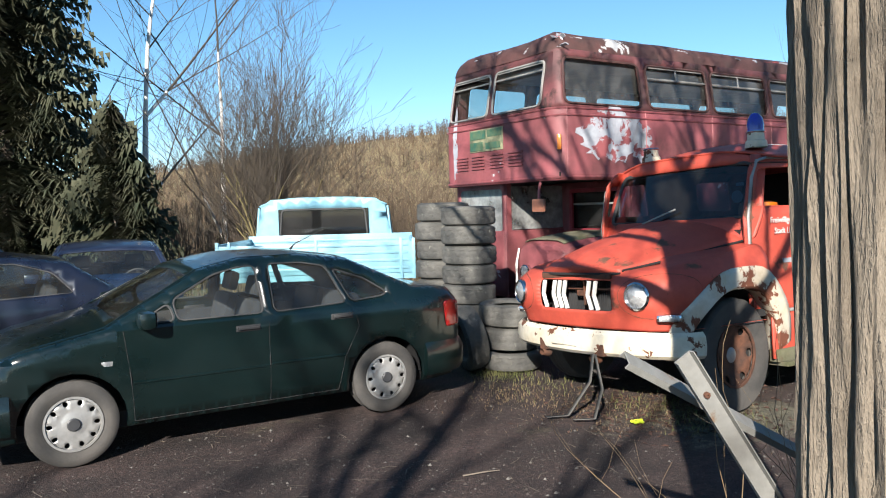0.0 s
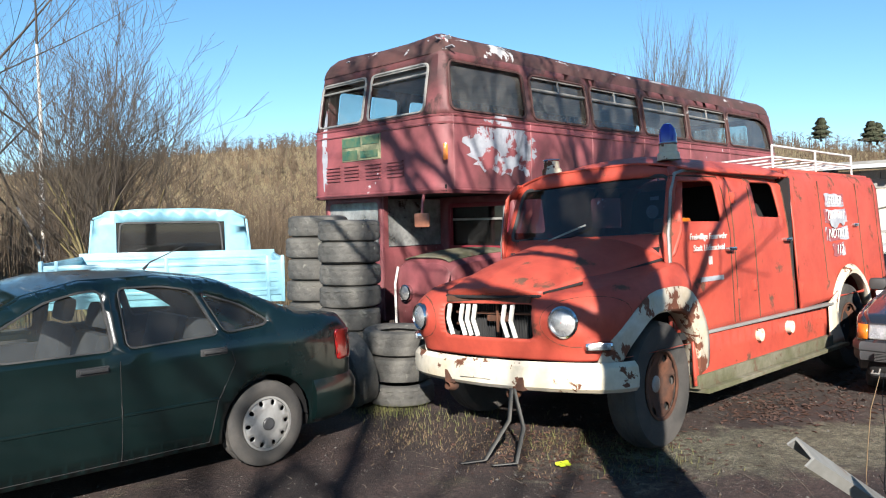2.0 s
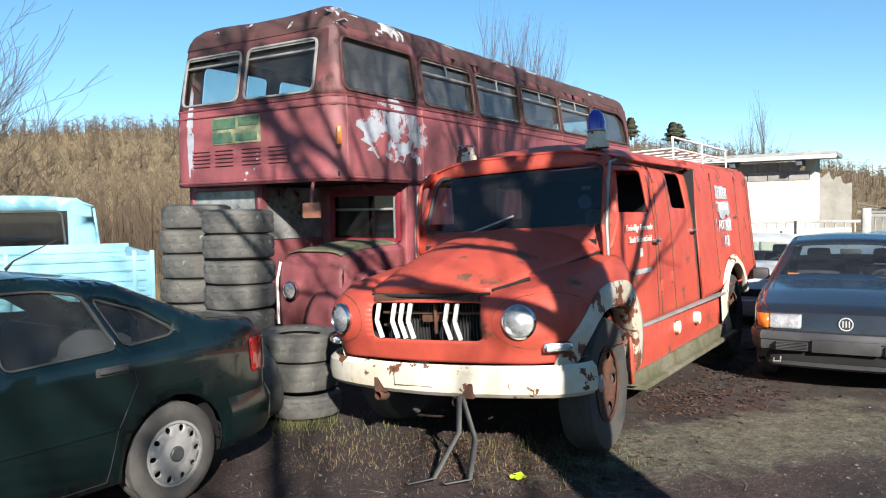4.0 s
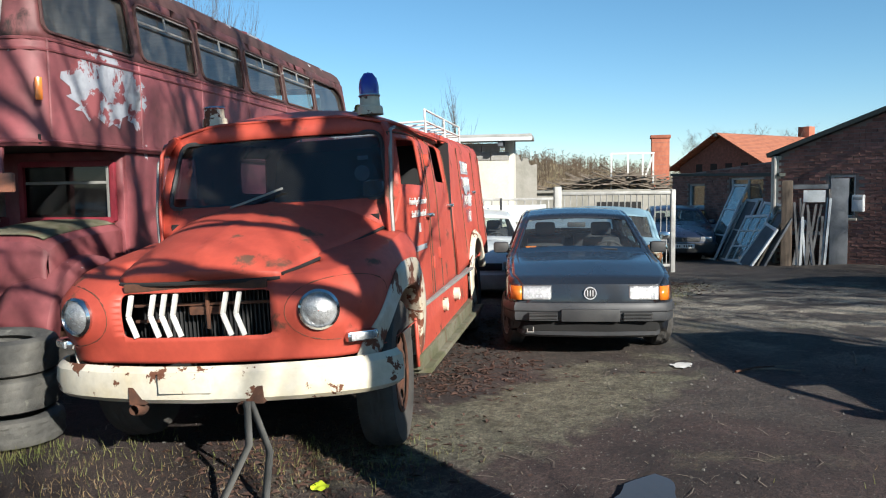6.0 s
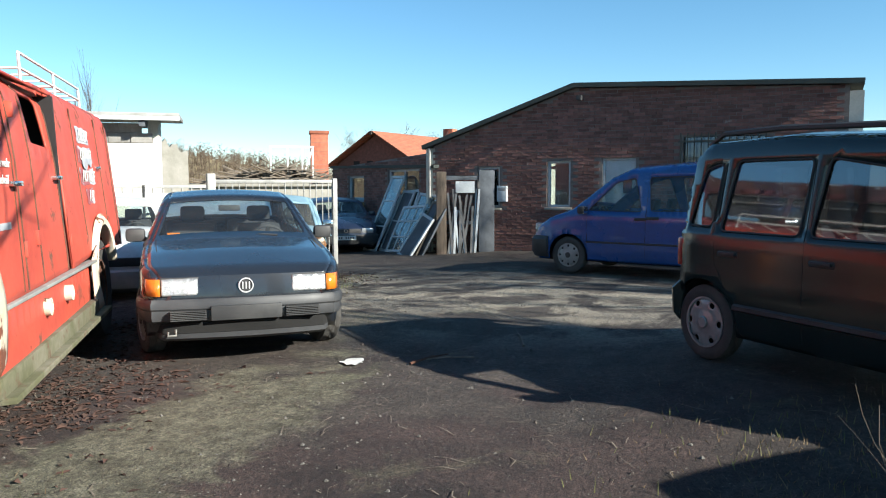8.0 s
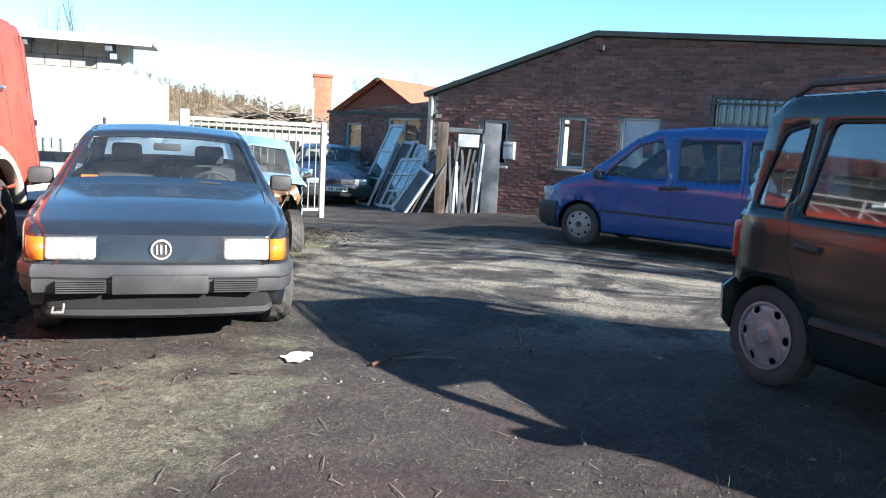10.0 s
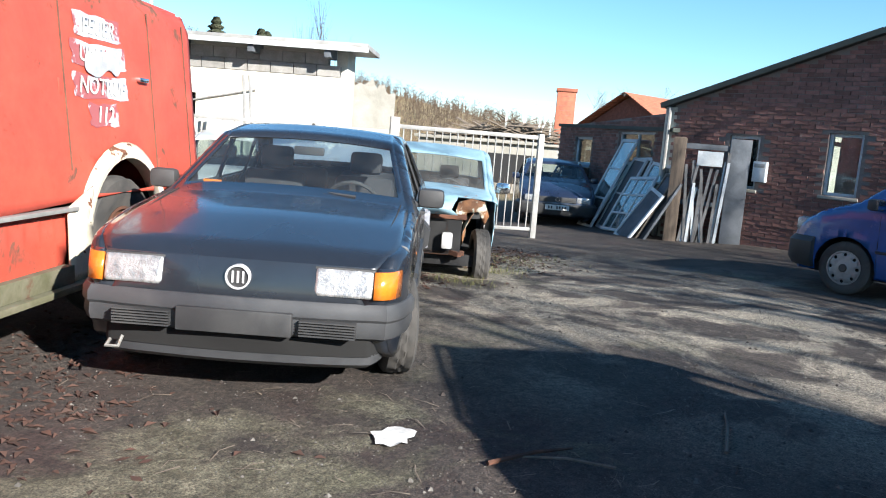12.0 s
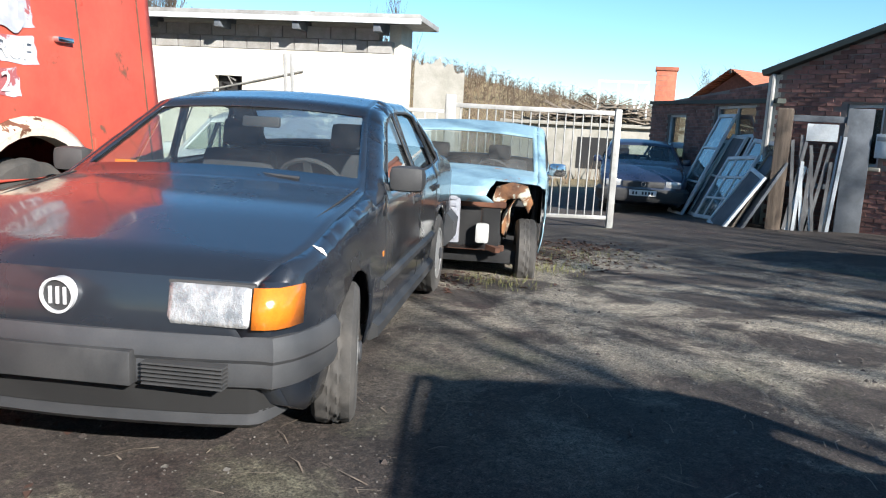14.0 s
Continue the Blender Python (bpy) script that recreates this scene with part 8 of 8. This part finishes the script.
def plants():
    roadside_tree()
    S = lambda n, spread, ln, r, seed: [((random.Random(seed + i).uniform(-0.25, 0.25), random.Random(seed + i + 50).uniform(-0.25, 0.25), 0), (math.cos(i * 2.4) * spread * random.Random(seed + i).uniform(0.4, 1.3), math.sin(i * 2.4) * spread, 1), ln * random.Random(seed + i).uniform(0.7, 1.2), r) for i in range(n)]
    bare_tree("multi_stem_tree", "bare multi-stemmed shrub tree with olive stems", -3.9, 16.4, S(14, 0.34, 2.3, 0.034, 4), 5, 21, M["bush"], M["twig"], 0.014, least=0.0033, spread=0.52, up=0.1, kids=(3, 4), wobble=0.24, ratio=0.71, minr=0.0013)
    bare_tree("birch_tree", "tall white-barked birch with fine hanging twigs", -8.3, 20.6, [((0, 0, 0), (0.02, 0, 1), 4.5, 0.13)], 5, 6, M["birch"], M["twig"], 0.045, spread=0.6, up=0.12, kids=(2, 3), wobble=0.06, ratio=0.78, minr=0.004)
    bare_tree("birch_tree", "slender white birch behind the bushes", -7.0, 23.5, [((0, 0, 0), (-0.03, 0, 1), 4.2, 0.1)], 4, 9, M["birch"], M["twig"], 0.04, spread=0.6, up=0.12, kids=(2, 3), wobble=0.07, ratio=0.78, minr=0.004)
    bare_tree("young_tree", "slender bare tree beyond the workshop", 21.6, 24.0, [((0, 0, 0), (0, 0, 1), 2.3, 0.07)], 4, 61, M["twig"], M["twig"], 0.03, spread=0.35, up=0.3, kids=(4, 6), wobble=0.09, ratio=0.75, minr=0.003)
    for x, y, sd in ((17.0, 36.5, 31), (18.6, 37.5, 32), (20.5, 38.5, 33)):
        bare_tree("poplar_tree", "tall bare upright tree behind the bus", x, y, [((0, 0, 0), (0, 0, 1), 4.2, 0.12)], 4, sd, M["twig"], M["twig"], 0.03, spread=0.3, up=0.35, kids=(4, 6), wobble=0.07, ratio=0.75, minr=0.004)
    # unseen trees on the sun's side, number and places chosen for their branch shade
    for x, y, sd, ln in ((-6.5, -3.0, 41, 3.6), (-2.5, -4.5, 42, 3.8), (6.0, -7.5, 43, 3.8), (10.5, -6.0, 44, 3.6), (14.5, -7.0, 45, 3.8), (-9.5, 0.5, 46, 3.6), (18.5, -7.5, 47, 3.8), (12.6, -3.6, 48, 3.4), (9.4, -8.2, 49, 3.8), (12.2, -7.4, 50, 3.6), (16.4, -5.2, 51, 3.5), (13.6, -9.5, 52, 4.0), (10.6, -10.5, 53, 4.0)):
        bare_tree("yard_tree", "unseen bare deciduous tree added to throw branch shade over the yard", x, y, [((0, 0, 0), (0.05, 0, 1), ln, 0.22)], 5, sd, M["bark"], M["twig"], 0.03, spread=0.5, up=0.15, kids=(2, 4), wobble=0.15, ratio=0.78, minr=0.008)
    conifer("spruce_tree", -10.0, 17.3, 13.5, 3.4, 1, "tall dark spruce with drooping branches")
    conifer("spruce_tree", -7.2, 16.6, 4.4, 2.0, 2, "small dark spruce among the bushes")
    conifer("spruce_tree", -13.5, 19.0, 12.0, 3.6, 3, "tall dark spruce behind parked cars")
    rnd = random.Random(77)
    # brush along the back of the yard
    spots = []
    while len(spots) < 2600:
        x, y = rnd.uniform(-20, 16), rnd.triangular(17, 50, 20)
        if y > 17 + max(0, x - 1) * 1.3:
            spots.append((x, y))
    woodland("thicket", "dense brown leafless thicket behind the yard", spots, 1.8, 3.6, 7, M["twig_far"], 5, 0.02, 0.6)
    spots = []
    while len(spots) < 2600:
        a, d = radians(rnd.uniform(-40, 80)), rnd.uniform(64, 112)
        spots.append((4 + d * math.sin(a), 4 + d * math.cos(a)))
    woodland("hillside_woods", "leafless brown woods on the hillside", spots, 1.2, 2.3, 17, M["twig_far"], 6, 0.055, 1.1)
    spots = []
    while len(spots) < 190:
        a, d = radians(rnd.uniform(62, 84)), rnd.uniform(52, 75)
        spots.append((4 + d * math.sin(a), 4 + d * math.cos(a)))
    woodland("far_trees", "tall bare trees beyond the brick house", spots, 4.2, 6.2, 30, M["twig"], 8, 0.035, 0.55)
    for k in range(3):
        x, y = 62 + rnd.uniform(-6, 6), 78 + rnd.uniform(-4, 4)
        h = rnd.uniform(2.0, 3.0)
        v, f = [], []
        for q in range(1500):
            t = rnd.random()
            a = rnd.uniform(0, math.tau)
            r = (1 - t) ** 0.8 * 0.95 * rnd.uniform(0.1, 1.35) * (0.7 + 0.3 * math.sin(t * 23 + k))
            p = Vector((r * math.cos(a), r * math.sin(a), 0.3 + t * (h - 0.3)))
            c = len(v)
            v += [tuple(p), tuple(p + Vector((math.cos(a) * 0.35, math.sin(a) * 0.35, -0.25))), tuple(p + Vector((math.cos(a + 1) * 0.4, math.sin(a + 1) * 0.4, -0.1)))]
            f.append((c, c + 1, c + 2))
        me = bpy.data.meshes.new("crown")
        me.from_pydata(v, [], f)
        me.materials.append(M["needle"])
        root = thing("far_pine", "dark green pine on the far hill", "tree", pose(x, y, hill(x, y)), "far pines")
        o = new("crown", me)
        o.parent = root
        bm = bmesh.new()
        tube(bm, [(0, 0, -0.3), (0, 0, h)], [0.15, 0.03], 5)
        part("trunk", bm, M["twig"], root)


plants()

# ---- small things on the ground ----


def scatter(name, label, category, count, area, make, material, seed):
    """Countless bits on the ground as one object."""
    rnd = random.Random(seed)
    v, f = [], []
    for k in range(count):
        x, y = area(rnd)
        pv, pf = make(rnd)
        c = len(v)
        a = rnd.uniform(0, math.tau)
        ca, sa = math.cos(a), math.sin(a)
        z = ground_z(x, y) + noise.noise(Vector((x * 0.7, y * 0.7, 0))) * 0.02 + noise.noise(Vector((x * 2.3, y * 2.3, 3))) * 0.008 - 0.006
        v += [(x + p[0] * ca - p[1] * sa, y + p[0] * sa + p[1] * ca, z + p[2]) for p in pv]
        f += [tuple(i + c for i in q) for q in pf]
    me = bpy.data.meshes.new(name)
    me.from_pydata(v, [], f)
    me.materials.append(material)
    return tagged(new(name, me), label, category, kind="stuff")


def pebble(rnd):
    s = rnd.uniform(0.002, 0.0055) * (2.6 if rnd.random() < 0.04 else 1)
    h = s * rnd.uniform(0.4, 0.9)
    return [(-s, -s * 0.7, 0), (s, -s, 0), (s * 0.9, s * 0.8, 0), (-s * 0.8, s, 0), (0, 0, h * 1.4), (s * 0.4, s * 0.1, h * 1.3)], [(0, 1, 5, 4), (1, 2, 5), (2, 3, 4, 5), (3, 0, 4)]


def leaf(rnd):
    s = rnd.uniform(0.018, 0.04)
    t = rnd.uniform(0.002, 0.025)
    return [(-s, 0, 0.003), (0, -s * 0.5, t), (s, 0, 0.004), (0, s * 0.5, t * 0.7)], [(0, 1, 2, 3)]


def blade(rnd, h=0.06):
    a = rnd.uniform(-0.03, 0.03)
    hh = h * rnd.uniform(0.4, 1.4)
    return [(-0.003, 0, -0.005), (0.003, 0, -0.005), (a, rnd.uniform(-0.03, 0.03), hh)], [(0, 1, 2)]


def stick(rnd):
    ln, r = rnd.uniform(0.04, 0.2), rnd.uniform(0.001, 0.004)
    b = rnd.uniform(-0.03, 0.03)
    return [(-ln / 2, -r, 0.004), (-ln / 2, r, 0.004), (0, b + r, 0.012), (0, b - r, 0.012), (ln / 2, -r, 0.004), (ln / 2, r, 0.006)], [(0, 1, 2, 3), (3, 2, 5, 4)]


def blob(cx, cy, r, n=3):
    def area(rnd):
        k = rnd.randrange(len(cx))
        return rnd.gauss(cx[k], r[k]), rnd.gauss(cy[k], r[k])
    return area


def litter():
    yard = lambda rnd: (rnd.uniform(-3.5, 11), rnd.triangular(2.2, 10.5, 5.2))
    scatter("gravel", "pale grit scattered over the dark soil", "gravel", 15000, yard, pebble, M["pebble"], 1)
    scatter("gravel_dark", "dark cinder lumps over the yard", "gravel", 10000, yard, pebble, M["concrete_dark"], 2)
    scatter("leaf_litter", "reddish brown dead leaves in drifts", "leaves", 3600, blob([2.2, 4.6, 5.6, 9.3, 11.6, 12.6, 1.8, 6.6, 4.0], [7.2, 8.0, 8.6, 9.4, 9.6, 10.2, 6.9, 9.3, 7.7], [0.5, 0.45, 0.35, 0.4, 0.45, 0.5, 0.4, 0.3, 0.3]), leaf, M["leaf"], 3)
    scatter("grass_tufts", "low green grass tufts by tyres and wheels", "grass", 2000, blob([0.75, 0.5, 1.9, 2.3, 9.7, 10.9, 11.9, 1.1, 4.6, 3.4], [8.42, 8.5, 7.05, 6.5, 8.9, 9.2, 9.5, 7.9, 2.9, 3.2], [0.14, 0.12, 0.25, 0.2, 0.2, 0.2, 0.4, 0.3, 0.5, 0.5]), blade, M["grass"], 4)
    scatter("dry_grass", "dry straw-coloured grass in patches", "grass", 2200, blob([1.3, 0.7, 2.0, 4.6, 4.2], [7.1, 7.6, 6.9, 2.6, 3.0], [0.35, 0.3, 0.35, 0.6, 0.5]), lambda rnd: blade(rnd, 0.03), M["dry_grass"], 5)
    scatter("twig_litter", "small broken twigs on the ground", "twigs", 900, yard, stick, M["wood"], 6)
    # back verge of straw before the thicket
    scatter("straw_verge", "tall dry straw grass at the foot of the thicket", "grass", 8000, lambda rnd: (rnd.uniform(-14, 6), rnd.triangular(13.8, 24, 15.5)), lambda rnd: blade(rnd, 0.9), M["dry_grass"], 7)
    def hill_spot(rnd):
        a, d = radians(rnd.uniform(-38, 66)), rnd.triangular(26, 108, 60)
        return 4 + d * math.sin(a), 4 + d * math.cos(a)
    rnd = random.Random(12)
    v, f = [], []
    for k in range(42000):
        x, y = hill_spot(rnd)
        z = ground_z(x, y) + hill(x, y) - 0.1
        h = rnd.uniform(0.3, 1.0)
        w = rnd.uniform(0.02, 0.06)
        c = len(v)
        lx, ly = rnd.uniform(-0.5, 0.5), rnd.uniform(-0.3, 0.3)
        v += [(x - w, y, z), (x + w, y, z), (x + lx, y + ly, z + h)]
        f.append((c, c + 1, c + 2))
    me = bpy.data.meshes.new("hill_brush")
    me.from_pydata(v, [], f)
    me.materials.append(M["twig_far"])
    tagged(new("hill_brush", me), "brown leafless brushwood covering the slope", "brushwood", kind="stuff")
    bm = bmesh.new()
    panel(bm, [(0.13 * (1 + 0.5 * noise.noise(Vector((k * 0.9, 1, 1)))) * math.cos(k * math.tau / 16), 0.09 * (1 + 0.6 * noise.noise(Vector((k * 1.1, 4, 2)))) * math.sin(k * math.tau / 16)) for k in range(16)], [], lambda u, v: (u, v, 0.012 + 0.018 * abs(noise.noise(Vector((u * 22, v * 22, 5))))), 0.02)
    solo("paper_scrap", bm, M["paper"], "crumpled torn white paper on the ground", "paper", at(5.81, 6.41, 20))
    bm = bmesh.new()
    panel(bm, soften([(-0.06, -0.04), (0.05, -0.045), (0.07, 0.03), (-0.04, 0.05)], 0.02), [], lambda u, v: (u, v, 0.02 + 0.02 * noise.noise(Vector((u * 25, v * 25, 2)))), 0.015)
    solo("yellow_wrapper", bm, M["yellow"], "bright yellow plastic scrap on the soil", "wrapper", at(1.66, 6.54, 30))
    for a, b, r in (((5.9, 5.93), (6.35, 5.75), 0.012), ((6.3, 5.5), (6.05, 5.9), 0.008), ((0.25, 5.35), (0.5, 5.45), 0.006), ((6.9, 5.2), (7.5, 5.4), 0.01)):
        bm = bmesh.new()
        tube(bm, [(a[0], a[1], 0.012), ((a[0] + b[0]) / 2 + 0.03, (a[1] + b[1]) / 2, 0.02), (b[0], b[1], 0.012)], [r, r * 0.9, r * 0.5], 6)
        solo("stick", bm, M["rust"] if r > 0.011 else M["wood"], "broken bare stick lying on the ground", "stick", None, "sticks")
    water, wn_, wl_, wb_ = nodes_of("puddle_water")
    wb_.inputs["Base Color"].default_value = (0.045, 0.04, 0.036, 1)
    wb_.inputs["Roughness"].default_value = 0.03
    bm = bmesh.new()
    panel(bm, [(0.3 * (1 + 0.35 * noise.noise(Vector((k * 0.6, 7, 2)))) * math.cos(k * math.tau / 24), 0.14 * (1 + 0.35 * noise.noise(Vector((k * 0.7, 3, 8)))) * math.sin(k * math.tau / 24)) for k in range(24)], [], lambda u, v: (u, v, 0.016), 0.2)
    solo("puddle", bm, water, "shallow still puddle on the dark soil", "puddle", at(2.82, 5.12, 15), kind="structure")
    # fallen barrier beams by the tree
    def barrier(a, b, roll, label):
        root = thing("barrier_beam", label, "beam", None, "crossed steel beams")
        a, b = Vector(a), Vector(b)
        x = (b - a).normalized()
        y = Vector((0, 0, 1)).cross(x).normalized()
        z = x.cross(y)
        m = Matrix((x, y, z)).transposed().to_4x4()
        m.translation = a
        root.matrix_world = m @ Matrix.Rotation(radians(roll), 4, "X")
        ln = (b - a).length
        bm = bmesh.new()
        sec = [(-0.029, 0.022), (-0.027, 0.0), (-0.012, 0.0), (0.0, 0.0), (0.027, 0.0), (0.029, 0.022), (0.025, 0.023), (0.023, 0.005), (-0.023, 0.005), (-0.025, 0.023)]
        rows = [[bm.verts.new((ln * t, p, q)) for p, q in sec] for t in (0, 0.25, 0.5, 0.75, 1)]
        for r0, r1 in zip(rows, rows[1:]):
            for k in range(len(sec)):
                bm.faces.new((r0[k], r0[(k + 1) % len(sec)], r1[(k + 1) % len(sec)], r1[k]))
        bm.faces.new(rows[0])
        bm.faces.new(rows[-1][::-1])
        part("channel", bm, M["beam_steel"], root)
        for t in (0.08, 0.9):
            bm = bmesh.new()
            r1 = lathe(bm, [(0.009, 0), (0.009, 0.01), (0.002, 0.011)], 8, "z", (ln * t, 0, 0.004))
            part("bolt", bm, M["rust"], root)
    barrier((0.78, 2.575, 1.33), (2.92, 3.67, 0.02), 217, "pale grey steel channel beam leaning on another from the ground")
    barrier((0.881, 2.37, 1.369), (1.741, 2.707, 0.0), 95, "weathered grey steel channel post leaning across another")
    rnd = random.Random(9)
    for k in range(7):
        p = Vector((1.45 + rnd.uniform(-0.2, 0.5), 2.75 + rnd.uniform(-0.3, 0.5), 0.0))
        segs = []
        branches(rnd, p, (rnd.uniform(-0.6, 0.6), rnd.uniform(-0.4, 0.4), 0.9), 0.7, 0.006, 3, segs, spread=0.6, wobble=0.3, minr=0.001)
        tagged(new("bramble", limb_mesh("bramble", segs, M["dry_grass"] if k % 3 == 0 else M["twig"], 3)), "dry bramble twigs at the tree foot", "bramble", "brambles")


litter()
